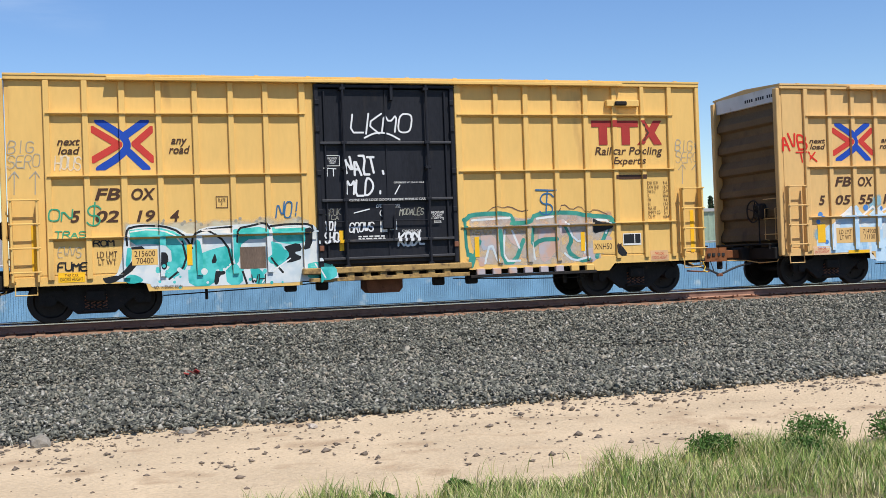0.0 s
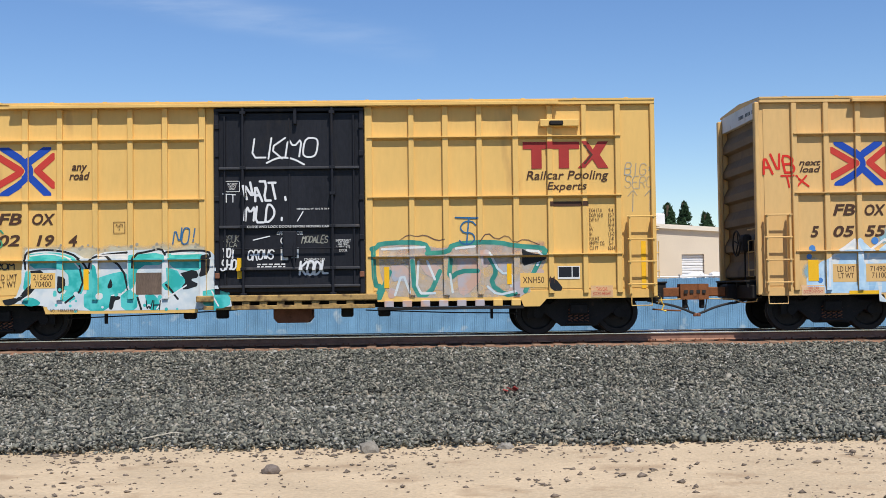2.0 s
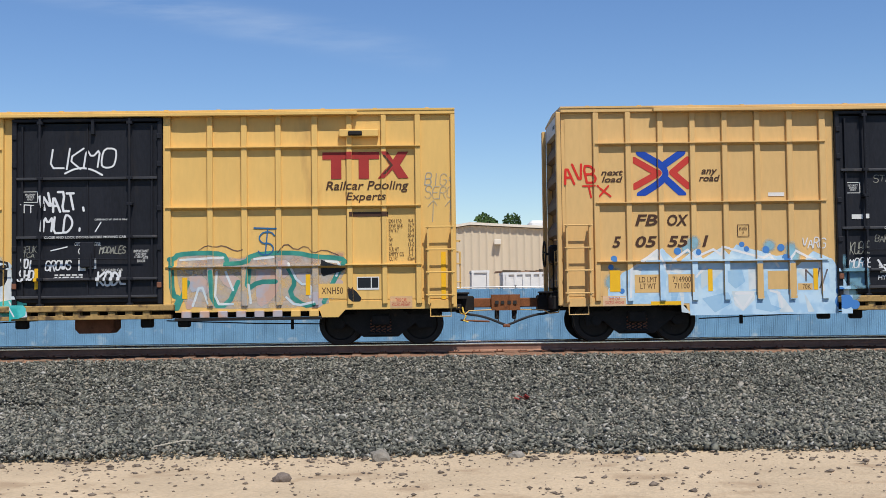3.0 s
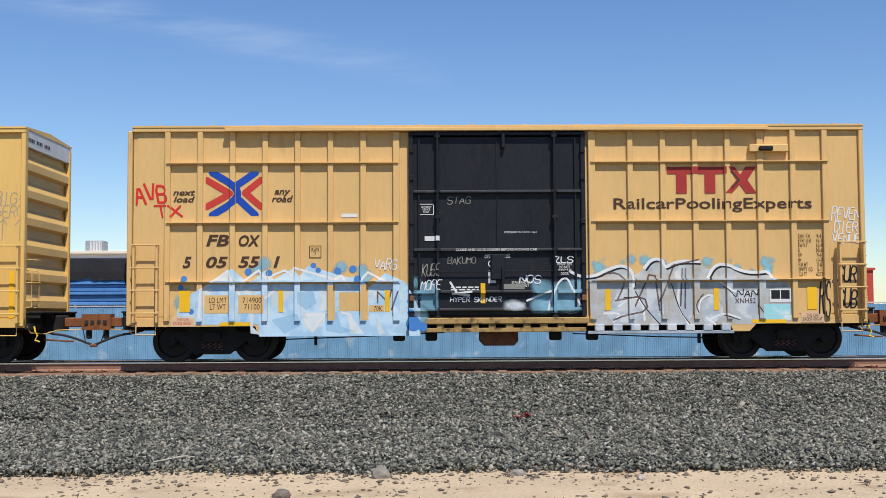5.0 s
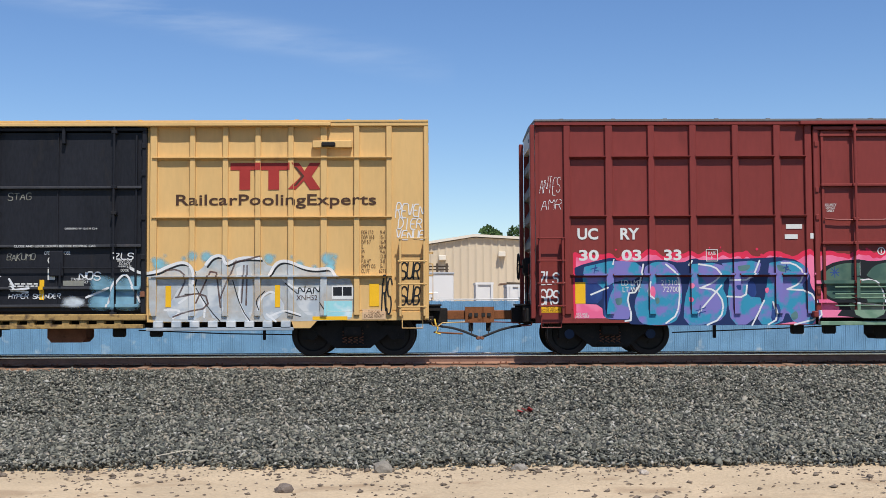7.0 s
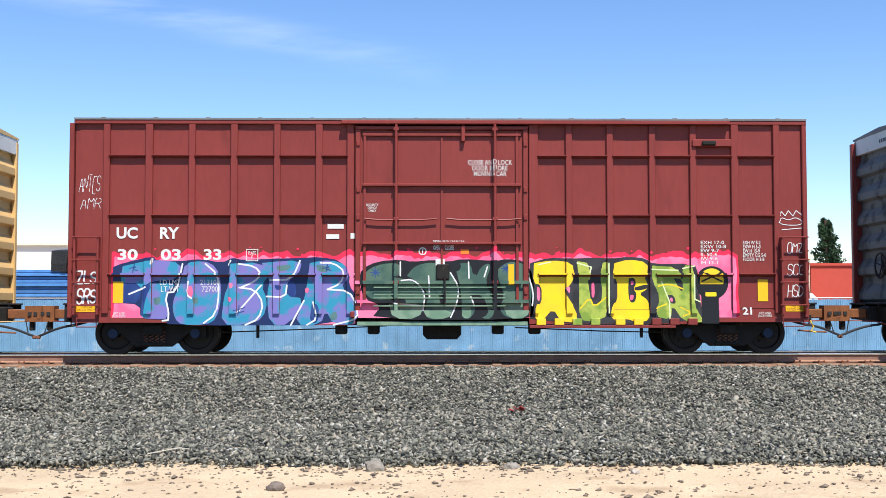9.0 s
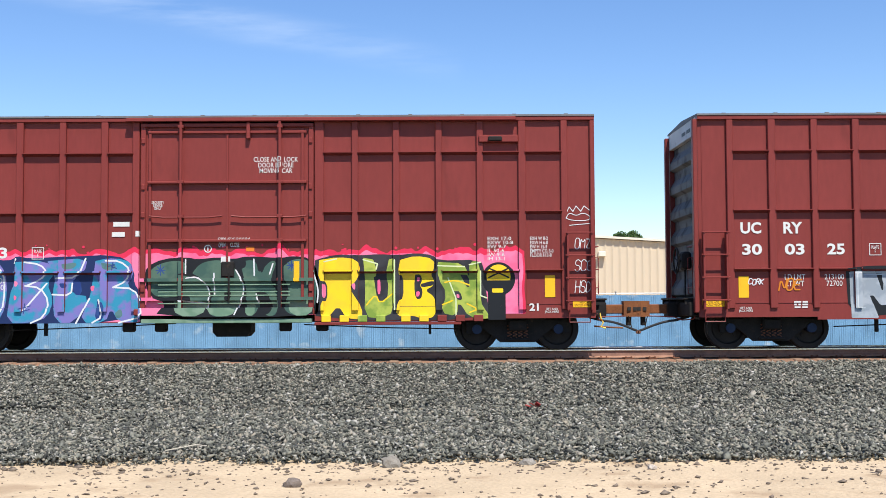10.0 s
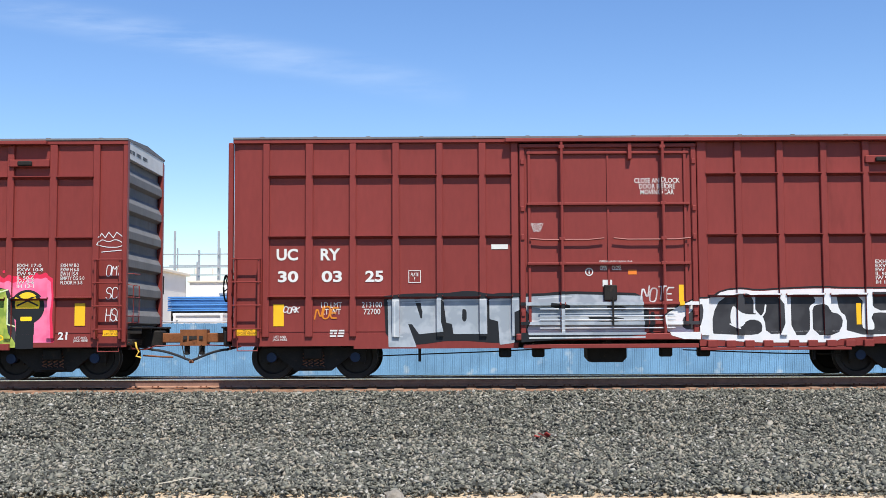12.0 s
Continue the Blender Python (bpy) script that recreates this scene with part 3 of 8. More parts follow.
    for i in range(5):
        part("insulator", rod(B(), (-17.8 + i * 1.1, 0.2, 5.1), (-17.8 + i * 1.1, 0.2, 5.45), 0.07), TRIM, g)
    def lamp_pole(x, y, h, double):
        p = thing("lamp_pole", "slim metal pole with floodlights", "lamp pole", at=pose(x, y, -0.6))
        part("pole", rod(B(), (0, 0, 0), (0, 0, h), 0.05), GALV, p)
        for sx in ((-1, 1) if double else (1,)):
            part("arm", rod(B(), (0, 0, h - 0.35), (0.3 * sx, 0, h - 0.15), 0.03), GALV, p)
            part("lamp_head", box(B(), 0.2 * sx, 0.4 * sx, -0.1, 0.1, h - 0.18, h + 0.04, 0.03), GRIME, p)
    lamp_pole(21.3, 64.8, 6.1, True)
    lamp_pole(-7.0, 51, 4.3, False)
    lamp_pole(-8.2, 58, 6.6, False)
    lamp_pole(-24.5, 60, 5.2, False)


yard()


def pallets_by_shed():
    s = thing("sheet_pile", "pile of white metal sheets and pipes behind the fence", "sheet pile", at=pose(0, 42, -0.6))
    rng = random.Random(5)
    for i in range(7):
        part("sheet", box(B(), 19.2 + rng.random() * 0.3, 22.6 - rng.random() * 0.3, rng.random() * 0.2, 2, 1.75 + i * 0.1, 1.75 + i * 0.1 + 0.07, 0.01), WHITE, s)
    part("support", box(B(), 19.4, 22.4, 0.3, 1.8, 0, 1.75), DARK, s)
    r = thing("sack_pile", "white wrapped sacks piled on the yard", "sacks", at=pose(0, 44, -0.6))
    for i in range(9):
        b = B()
        bmesh.ops.create_icosphere(b, subdivisions=2, radius=0.4, matrix=Matrix.Translation((10.7 + i * 0.42, 0.2 * (i % 3), 1.85 + 0.1 * (i % 2))) @ Matrix.Diagonal((1.0, 0.8, 0.45, 1)))
        for v in b.verts:
            v.co += v.normal * 0.06 * noise.noise(v.co * 5)
        part("sack", b, WHITE, r)
    part("support", box(B(), 10.5, 14.3, -0.3, 0.8, 0, 1.7), DARK, r)
    p2 = thing("white_bundle", "white wrapped bundle lying by the fence", "bundle", at=pose(0, 41, -0.6))
    part("bundle", box(B(), 13.0, 14.6, 0, 1, 1.5, 2.1, 0.2), WHITE, p2)
    part("support", box(B(), 13.1, 14.5, 0.1, 0.9, 0, 1.5), DARK, p2)


pallets_by_shed()


def leaves(centres, count, size, seed, flat=0.5):
    rng = np.random.default_rng(seed)
    pts = []
    for c, r in centres:
        d = rng.normal(size=(count, 3))
        d /= np.linalg.norm(d, axis=1)[:, None]
        pts.append(np.array(c) + d * np.array(r) * (0.55 + 0.5 * rng.random(count) ** 0.6)[:, None])
    p = np.concatenate(pts)
    n = len(p)
    a, b = rng.normal(size=(n, 3)), rng.normal(size=(n, 3))
    a /= np.linalg.norm(a, axis=1)[:, None]
    b -= a * (a * b).sum(1)[:, None]
    b /= np.linalg.norm(b, axis=1)[:, None]
    s = size * (0.6 + 0.8 * rng.random(n))[:, None]
    v = np.stack([p - a * s, p - b * s * flat, p + a * s, p + b * s * flat], 1).reshape(-1, 3)
    return v, np.arange(4 * n).reshape(n, 4)


def broad_tree(x, y, h, r, seed):
    rng = random.Random(seed)
    t = thing("broadleaf_tree", "round leafy green tree behind the yard", "tree", at=pose(x, y, -0.6))
    b = B()
    pipe(b, [(0, 0, 0), (0.1, 0, h * 0.3), (0, 0.1, h * 0.6)], 0.18)
    for i in range(6):
        a = i * 1.05
        pipe(b, [(0.05, 0, h * 0.4), (r * 0.4 * math.cos(a), r * 0.4 * math.sin(a), h * 0.62), (r * 0.7 * math.cos(a), r * 0.7 * math.sin(a), h * 0.8)], 0.07)
    part("trunk", b, BARK, t)
    cs = [((rng.uniform(-1, 1) * r * 0.75, rng.uniform(-1, 1) * r * 0.75, h * 0.66 + rng.uniform(-0.22, 0.24) * h), (r * rng.uniform(0.25, 0.45),) * 3) for _ in range(16)]
    v, f = leaves(cs, 420, 0.14, seed)
    part("crown", sheet("crown", v, f, LEAF), None, t)


def conifer(x, y, h, r, seed):
    rng = random.Random(seed)
    t = thing("conifer_tree", "tall dark green conifer rising behind the roofs", "tree", at=pose(x, y, -0.6))
    part("trunk", pipe(B(), [(0, 0, 0), (0.05, 0, h * 0.5), (0, 0, h)], 0.12), BARK, t)
    cs = []
    for i in range(46):
        z = h * (0.25 + 0.75 * i / 46)
        w = r * (1.05 - (z / h)) * 1.35 * rng.uniform(0.6, 1.15) + 0.12
        a = rng.random() * 6.283
        cs.append(((w * 0.6 * math.cos(a), w * 0.6 * math.sin(a), z), (w * 0.55, w * 0.55, 0.3)))
    v, f = leaves(cs, 130, 0.15, seed, 0.3)
    part("crown", sheet("crown", v, f, CONIFER), None, t)


broad_tree(5.9, 86, 8.3, 2.1, 1)
broad_tree(31.6, 62, 5.1, 2.4, 2)
broad_tree(28.6, 63, 5.0, 1.9, 12)
broad_tree(14.9, 88, 7.6, 1.8, 6)
conifer(16.8, 74, 6.9, 1.3, 3)
conifer(18.1, 75, 7.1, 1.2, 4)
conifer(19.6, 75, 6.3, 1.4, 5)
conifer(27.2, 75, 7.4, 1.9, 9)
for i, dx in enumerate((0, 1.0, 1.9)):
    conifer(54.5 + dx, 90, 6.2 - 0.4 * i, 0.5, 20 + i)


def cloud():
    """A thin streak of high cloud, far off."""
    m = bpy.data.materials.new("thin_cloud")
    m.use_nodes = True
    n, l = m.node_tree.nodes, m.node_tree.links
    tc, mp = n.new("ShaderNodeTexCoord"), n.new("ShaderNodeMapping")
    mp.inputs["Scale"].default_value = (1.6, 1, 3.0)
    l.new(tc.outputs["Generated"], mp.inputs[0])
    ns = n.new("ShaderNodeTexNoise")
    ns.inputs["Scale"].default_value, ns.inputs["Detail"].default_value, ns.inputs["Roughness"].default_value = 2.4, 7, 0.6
    l.new(mp.outputs[0], ns.inputs["Vector"])
    at = n.new("ShaderNodeAttribute")
    at.attribute_name = "thick"
    mr = n.new("ShaderNodeMapRange")
    mr.inputs[1].default_value, mr.inputs[2].default_value, mr.inputs[4].default_value = 0.35, 0.75, 0.3
    l.new(ns.outputs[0], mr.inputs[0])
    mu = n.new("ShaderNodeMath")
    mu.operation = "MULTIPLY"
    l.new(mr.outputs[0], mu.inputs[0])
    l.new(at.outputs["Fac"], mu.inputs[1])
    em, tr, mx = n.new("ShaderNodeEmission"), n.new("ShaderNodeBsdfTransparent"), n.new("ShaderNodeMixShader")
    em.inputs[0].default_value, em.inputs[1].default_value = (0.72, 0.82, 0.95, 1), 1.0
    l.new(mu.outputs[0], mx.inputs[0])
    l.new(tr.outputs[0], mx.inputs[1])
    l.new(em.outputs[0], mx.inputs[2])
    l.new(mx.outputs[0], n["Material Output"].inputs[0])
    nx, nz = 60, 16
    v, th = [], []
    for i in range(nx + 1):
        u = i / nx
        for j in range(nz + 1):
            w = j / nz * 2 - 1
            mid = 610 - 195 * u
            v.append((-900 + 1000 * u, 2000, mid + w * 45))
            th.append(max(0, 1 - w * w) ** 2 * math.sin(math.pi * min(1, u * 1.05)) ** 0.6 if u < 0.95 else 0)
    f = [(i * (nz + 1) + j, (i + 1) * (nz + 1) + j, (i + 1) * (nz + 1) + j + 1, i * (nz + 1) + j + 1) for i in range(nx) for j in range(nz)]
    me = sheet("cloud", v, f, m)
    a = me.attributes.new("thick", "FLOAT", "POINT")
    a.data.foreach_set("value", np.array(th, np.float32))
    ob = part("cloud", me, None)
    ob.visible_shadow = False
    tagged(ob, "thin white streak of high cloud in a blue sky", "cloud", kind="structure")


cloud()


# ---- boxcars ----
L = 15.85
HALF = L / 2
SKIN, RIB = -1.475, -1.55
BELTS = (4.28, 2.99, 1.72)
YPOSTS = [(0.7, 0.82), (1.4, 1.52), (2.1, 2.22), (2.8, 2.92), (3.5, 3.62), (4.21, 4.33), (4.91, 5.04), (5.62, 5.76),
          (9.85, 10.0), (10.7, 10.82), (11.41, 11.53), (12.11, 12.23), (12.82, 12.94), (13.52, 13.66), (14.24, 14.36), (14.94, 15.06)]
RPOSTS = [(0.63, 0.77), (1.53, 1.69), (2.46, 2.6), (3.36, 3.51), (4.29, 4.43), (5.19, 5.34), (5.87, 6.02),
          (9.8, 10.0), (10.6, 10.74), (11.49, 11.63), (12.41, 12.55), (13.3, 13.44), (14.2, 14.36), (15.12, 15.26)]
POSTS0 = [(0.75, 0.87), (1.5, 1.62), (2.23, 2.36), (2.97, 3.09), (3.72, 3.84), (4.47, 4.59), (5.21, 5.33), (6.0, 6.14),
          (9.56, 9.72), (10.5, 10.62), (11.23, 11.36), (11.97, 12.09), (12.75, 12.88), (13.5, 13.62), (14.25, 14.36), (14.98, 15.1)]
TRUCKS = (1.66, L - 1.66)


def wheel_mesh():
    """Half a wheelset's pair of wheels is turned from one profile."""
    b = B()
    prof = [(0.0, 0.09), (0.09, 0.09), (0.1, 0.03), (0.33, 0.05), (0.36, 0.0), (0.457, 0.0), (0.461, 0.1), (0.487, 0.115), (0.487, 0.14), (0.37, 0.14), (0.33, 0.1), (0.1, 0.12), (0.0, 0.12)]
    n = 32
    rings = [[b.verts.new((r * math.cos(2 * math.pi * k / n), y, r * math.sin(2 * math.pi * k / n))) for k in range(n)] if r > 0 else [b.verts.new((0, y, 0))] for r, y in prof]
    for p, q in zip(rings, rings[1:]):
        for k in range(n):
            k2 = (k + 1) % n
            vs = [p[k % len(p)], p[k2 % len(p)], q[k2 % len(q)], q[k % len(q)]]
            vs = list(dict.fromkeys(vs))
            if len(vs) > 2:
                b.faces.new(vs)
    for k in range(4):
        a = k * math.pi / 2 + 0.4
        rod(b, (0.2 * math.cos(a), 0.0, 0.2 * math.sin(a)), (0.2 * math.cos(a), 0.04, 0.2 * math.sin(a)), 0.03, 6)
    bmesh.ops.recalc_face_normals(b, faces=b.faces[:])
    me = bpy.data.meshes.new("wheel")
    b.to_mesh(me)
    b.free()
    me.materials.append(WHEEL)
    return me


WHEEL_MESH = wheel_mesh()
WHEELSETS = []
HUB_BLUE = mat("blue_hub_cap", (0.014, 0.03, 0.075), 0.5)


def truck(car, x, hub):
    t = part("truck", box(B(), x - 0.2, x + 0.2, -1.2, 1.2, 0.42, 0.66, 0.03), GRIME, car, "grimy black two-axle truck")
    for s in (-1, 1):
        b = B()
        out = [(-1.12, 0.36), (-1.12, 0.6), (-0.95, 0.66), (-0.6, 0.66), (-0.42, 0.8), (0.42, 0.8), (0.6, 0.66), (0.95, 0.66), (1.12, 0.6), (1.12, 0.36), (0.88, 0.36), (0.74, 0.46),
               (0.38, 0.17), (-0.38, 0.17), (-0.74, 0.46), (-0.88, 0.36)]
        prism(b, [(x + u, z) for u, z in out], "y", s * 1.02 - 0.06, s * 1.02 + 0.06)
        part("side_frame", b, GRIME, t)
        for k in (-0.18, -0.06, 0.06, 0.18):
            b = B()
            pts = [(x + k + 0.045 * math.cos(a * 0.9), s * 1.1 + 0.03 * math.sin(a * 0.9), 0.27 + a * 0.0105) for a in range(0, 28)]
            pipe(b, pts, 0.011, 5)
            part("spring", b, RUST, t)
        part("spring_plank", box(B(), x - 0.27, x + 0.27, s * 1.1 - 0.07, s * 1.1 + 0.07, 0.21, 0.26, 0.01), GRIME, t)
    for dx in (-0.89, 0.89):
        w = part("wheelset", rod(B(), (0, -1.0, 0), (0, 1.0, 0), 0.08, 10), WHEEL, t, at=pose(x + dx, 0, 0.457))
        part("wheel", WHEEL_MESH, None, w, at=pose(0, -0.858, 0))
        part("wheel", WHEEL_MESH, None, w, at=pose(0, 0.858, 0, 0, 0, 180))
        for s in (-1, 1):
            part("bearing_cap", rod(B(), (0, s * 1.0, 0), (0, s * 1.12, 0), 0.105, 14), hub, w)
        WHEELSETS.append((w, x + dx))
    return t


def ladder(car, u0, u1, z0, z1, rungs, paint, strip=None):
    y = -1.7
    lad = part("side_ladder", box(box(B(), u0, u0 + 0.045, y, RIB + 0.01, z0, z1, 0.006), u1 - 0.045, u1, y, RIB + 0.01, z0, z1, 0.006), paint, car)
    for i in range(rungs):
        z = z0 + 0.2 + (z1 - z0 - 0.2) * i / (rungs - 1)
        part("rung", rod(B(), (u0 - 0.03, y + 0.01, z), (u1 + 0.03, y + 0.01, z), 0.017, 6), paint, lad)
        for u in (u0 + 0.02, u1 - 0.02):
            part("bolt", rod(B(), (u, y - 0.022, z), (u, y, z), 0.02, 6), paint, lad)
    st = part("stirrup_step", pipe(B(), [(u0 + 0.06, RIB, z0 + 0.05), (u0 + 0.06, RIB - 0.02, z0 - 0.26), (u1 - 0.06, RIB - 0.02, z0 - 0.26), (u1 - 0.06, RIB, z0 + 0.05)], 0.016, 6), paint, car)
    return lad


def panel(u0, u1, z0, z1, bulge):
    """A pressed side panel, gently dished."""
    n = 9
    v, f = [], []
    for i in range(n + 1):
        for j in range(n + 1):
            a, c = i / n, j / n
            d = bulge * (math.sin(math.pi * a) * math.sin(math.pi * c)) ** 0.6 * (1 + 0.5 * noise.noise((u0 * 3 + a * 2, z0 * 2 + c * 3, 1)))
            v.append((u0 + (u1 - u0) * a, SKIN + d, z0 + (z1 - z0) * c))
    for i in range(n):
        for j in range(n):
            k = i * (n + 1) + j
            f.append((k, k + n + 1, k + n + 2, k + 1))
    return v, f


def car_end(car, s, paint):
    """The corrugated end wall; s = -1 for the end that leads, 1 for the other."""
    b = B()
    x = s * HALF
    prof = []
    z = 1.0
    per = 0.6
    for i in range(6):
        prof += [(0.0, z), (0.0, z + 0.14), (0.11, z + 0.2), (0.11, z + 0.36), (0.0, z + 0.56)]
        z += per
    prof += [(0.0, 4.72)]
    rows = [[b.verts.new((x - s * (0.13 - d), y, zz)) for y in (-1.43, 1.43)] for d, zz in prof]
    for p, q in zip(rows, rows[1:]):
        b.faces.new((p[0], p[1], q[1], q[0]))
    bmesh.ops.recalc_face_normals(b, faces=b.faces[:])
    part("end_sheet", b, paint, car)
    b = B()
    prism(b, [(-1.42, 4.7), (1.42, 4.7), (1.42, 5.06), (0, 5.14), (-1.42, 5.06)], "x", x - s * 0.12, x - s * 0.01)
    st = part("end_top_strip", b, WHITE_STRIP, car, "whitish strip across the top of the end")
    b = B()
    for i in range(14):
        if i % 5 != 4:
            box(b, x - s * 0.01, x - s * 0.004, -1.35 + i * 0.1, -1.35 + i * 0.1 + 0.06, 4.82, 4.9)
    part("stencil_bars", b, BLACK, st)["kind"] = "stuff"
    # crossover platform, grab irons, end ladder
    pl = part("end_platform", box(B(), x, x + s * 0.28, -1.25, 1.25, 1.08, 1.12, 0.01), GRIME, car)
    for y in (-1.2, -0.4, 0.4, 1.2):
        part("bracket", box(B(), x - s * 0.05, x + s * 0.25, y - 0.02, y + 0.02, 0.98, 1.08), GRIME, pl)


def brake_gear(car, s):
    x = s * HALF
    g = part("brake_housing", box(B(), x + s * 0.0, x + s * 0.2, -0.85, -0.45, 1.75, 2.15, 0.05), GRIME, car, "black hand brake housing")
    b = B()
    n, R = 20, 0.28
    pts = [(x + s * 0.3, -0.65 + R * math.cos(2 * math.pi * k / n), 1.95 + R * math.sin(2 * math.pi * k / n)) for k in range(n + 1)]
    pipe(b, pts, 0.02, 5)
    for k in range(4):
        a = k * math.pi / 2 + 0.3
        rod(b, (x + s * 0.26, -0.65, 1.95), (x + s * 0.3, -0.65 + R * math.cos(a), 1.95 + R * math.sin(a)), 0.014, 5)
    rod(b, (x + s * 0.1, -0.65, 1.95), (x + s * 0.27, -0.65, 1.95), 0.03, 6)
    part("brake_wheel", b, GRIME, car, "black spoked hand brake wheel")
    part("brake_chain", rod(B(), (x + s * 0.1, -0.6, 1.1), (x + s * 0.1, -0.6, 1.75), 0.02, 5), GRIME, car)


REFLECT_HOOK = mat("hook_yellow", (0.75, 0.5, 0.08), 0.5)


def end_gear(car, s, paint):
    x = s * HALF
    part("draft_sill", box(B(), x - s * 0.4, x + s * 0.42, -0.24, 0.24, 0.68, 1.04, 0.03), GRIME, car)
    b = box(B(), x + s * 0.35, x + s * 0.85, -0.09, 0.09, 0.77, 0.98, 0.02)
    kn = B()
    out = [(0.82, -0.16), (1.2, -0.2), (1.26, -0.1), (1.1, -0.02), (1.16, 0.12), (1.06, 0.2), (0.82, 0.16)]
    prism(kn, [(x + s * a, s * c) for a, c in out], "z", 0.7, 1.06)
    c = part("coupler", b, COUPLER_RUST, car, "rust-brown knuckle coupler")
    part("knuckle", kn, COUPLER_RUST, c)
    part("lock_lifter", box(B(), x + s * 0.9, x + s * 1.0, -0.1, 0.06, 0.5, 0.72, 0.02), GRIME, c)
    for k in range(2):
        part("knuckle_slot", box(B(), x + s * (0.9 + k * 0.13), x + s * (0.98 + k * 0.13), -0.206, -0.18, 0.84, 0.92), DARK, c)
    # air hose, bending down to the middle of the gap
    pts = []
    for i in range(13):
        a = i / 12
        pts.append((x + s * (0.3 + 0.84 * a), -0.45 + 0.12 * a, 0.62 - 0.27 * a ** 1.6 + (0.0 if a < 0.9 else 0.01)))
    h = part("air_hose", pipe(B(), pts, 0.028, 7), RUBBER, car, "black rubber brake hose")
    part("gladhand", box(B(), x + s * 1.06, x + s * 1.15, -0.37, -0.28, 0.32, 0.4, 0.02), RUST, h)
    part("angle_cock", pipe(B(), [(x, -0.45, 0.7), (x + s * 0.15, -0.45, 0.66), (x + s * 0.31, -0.45, 0.62)], 0.03), GRIME, car)
    part("hose_chain", rod(B(), (x + s * 0.9, -0.3, 0.72), (x + s * 0.98, -0.35, 0.4), 0.012, 5), GRIME, car)
    part("cut_lever", pipe(B(), [(x + s * 0.04, -1.4, 0.8), (x + s * 0.08, -1.3, 0.66), (x + s * 0.2, -0.7, 0.63), (x + s * 0.3, -0.25, 0.7), (x + s * 0.95, -0.12, 0.72)], 0.014, 6), paint, car)
    if s == 1:
        part("hose_hook", pipe(B(), [(x + 0.12, -1.2, 0.8), (x + 0.15, -1.22, 0.68), (x + 0.2, -1.22, 0.6), (x + 0.15, -1.22, 0.5), (x + 0.25, -1.22, 0.47)], 0.02, 6), REFLECT_HOOK, car, "yellow hook")
        part("pipe_strap", pipe(B(), [(x + 0.1, -0.5, 0.5), (x + 0.5, -0.5, 0.47), (x + 0.75, -0.48, 0.46)], 0.022, 6), COUPLER_RUST, car)
    part("bottom_step", box(B(), x - s * 0.02, x + s * 0.1, -1.4, -0.6, 0.74, 0.86, 0.01), GRIME, car)
    for y in (-1.3, -0.85):
        part("grab_iron", pipe(B(), [(x - s * 0.02, y, 1.2), (x + s * 0.09, y, 1.22), (x + s * 0.09, y, 2.0), (x - s * 0.02, y, 2.02)], 0.014, 6), paint, car)
    for z in (1.35, 1.75, 2.25):
        part("grab_iron", pipe(B(), [(x - s * 0.02, -1.32, z), (x + s * 0.09, -1.32, z), (x + s * 0.09, -0.8, z), (x - s * 0.02, -0.8, z)], 0.013, 6), paint, car)


def door_yellow(car, d0, d1, paint):
    """The black plug door with its frame, posts, ribs and two locking bars."""
    y = SKIN
    d = part("sliding_door", box(B(), d0 + 0.06, d1 - 0.06, y - 0.03, y + 0.05, 1.0, 4.86, 0.01), BLACK, car, "black steel plug door")
    for a in (d0, d1 - 0.1):
        part("door_jamb", box(B(), a, a + 0.1, y - 0.1, y + 0.05, 0.95, 4.92, 0.015), BLACK, d)
    part("door_track", box(B(), d0, d1, y - 0.12, y + 0.05, 4.88, 4.95, 0.01), BLACK, d)
    for z in (3.66, 2.4, 1.5, 1.12):
        part("door_rib", box(B(), d0 + 0.1, d1 - 0.1, y - 0.12, y - 0.03, z - 0.03, z + 0.03, 0.012), DOOR_RIB, d)
    for u in (d0 + 0.22, d1 - 0.22):
        part("door_post", box(B(), u - 0.02, u + 0.02, y - 0.09, y - 0.03, 1.1, 4.8, 0.008), BLACK, d)
    mid = (d0 + d1) / 2
    for z0, z1 in ((3.69, 4.85), (2.43, 3.63), (1.15, 2.37)):
        part("centre_seam", box(B(), mid - 0.015, mid + 0.015, y - 0.055, y - 0.03, z0, z1), BLACK, d)
    for u in (d0 + 0.62, d1 - 0.68):
        bar = part("lock_bar", rod(B(), (u, y - 0.16, 0.82), (u, y - 0.16, 4.95), 0.03, 8), BLACK, d)
        for z in (0.95, 1.5, 2.4, 3.1, 3.66, 4.85):
            part("bar_bracket", box(B(), u - 0.06, u + 0.06, y - 0.19, y - 0.03, z - 0.035, z + 0.035, 0.01), BLACK, bar)
    part("gear_box", box(B(), mid - 0.15, mid + 0.15, y - 0.12, y - 0.03, 1.75, 2.3, 0.02), BLACK, d)
    part("handle", rod(B(), (mid + 0.1, y - 0.16, 1.55), (mid + 0.1, y - 0.16, 2.05), 0.022, 6), BLACK, d)
    part("lock_rod", rod(B(), (d0 + 0.4, y - 0.11, 1.93), (d1 - 0.4, y - 0.11, 1.93), 0.014, 6), BLACK, d)
    part("roller_hanger", box(B(), mid + 0.1, mid + 0.17, y - 0.15, y - 0.03, 4.6, 4.95, 0.01), BLACK, d)
    for u in (d0 + 0.06, d1 - 0.06):
        for z in (1.3, 2.1, 2.95, 3.9, 4.5):
            part("hinge_block", box(B(), u - 0.05, u + 0.05, y - 0.13, y - 0.1, z, z + 0.12, 0.012), RUST if z < 1.5 else BLACK, d)
    return d


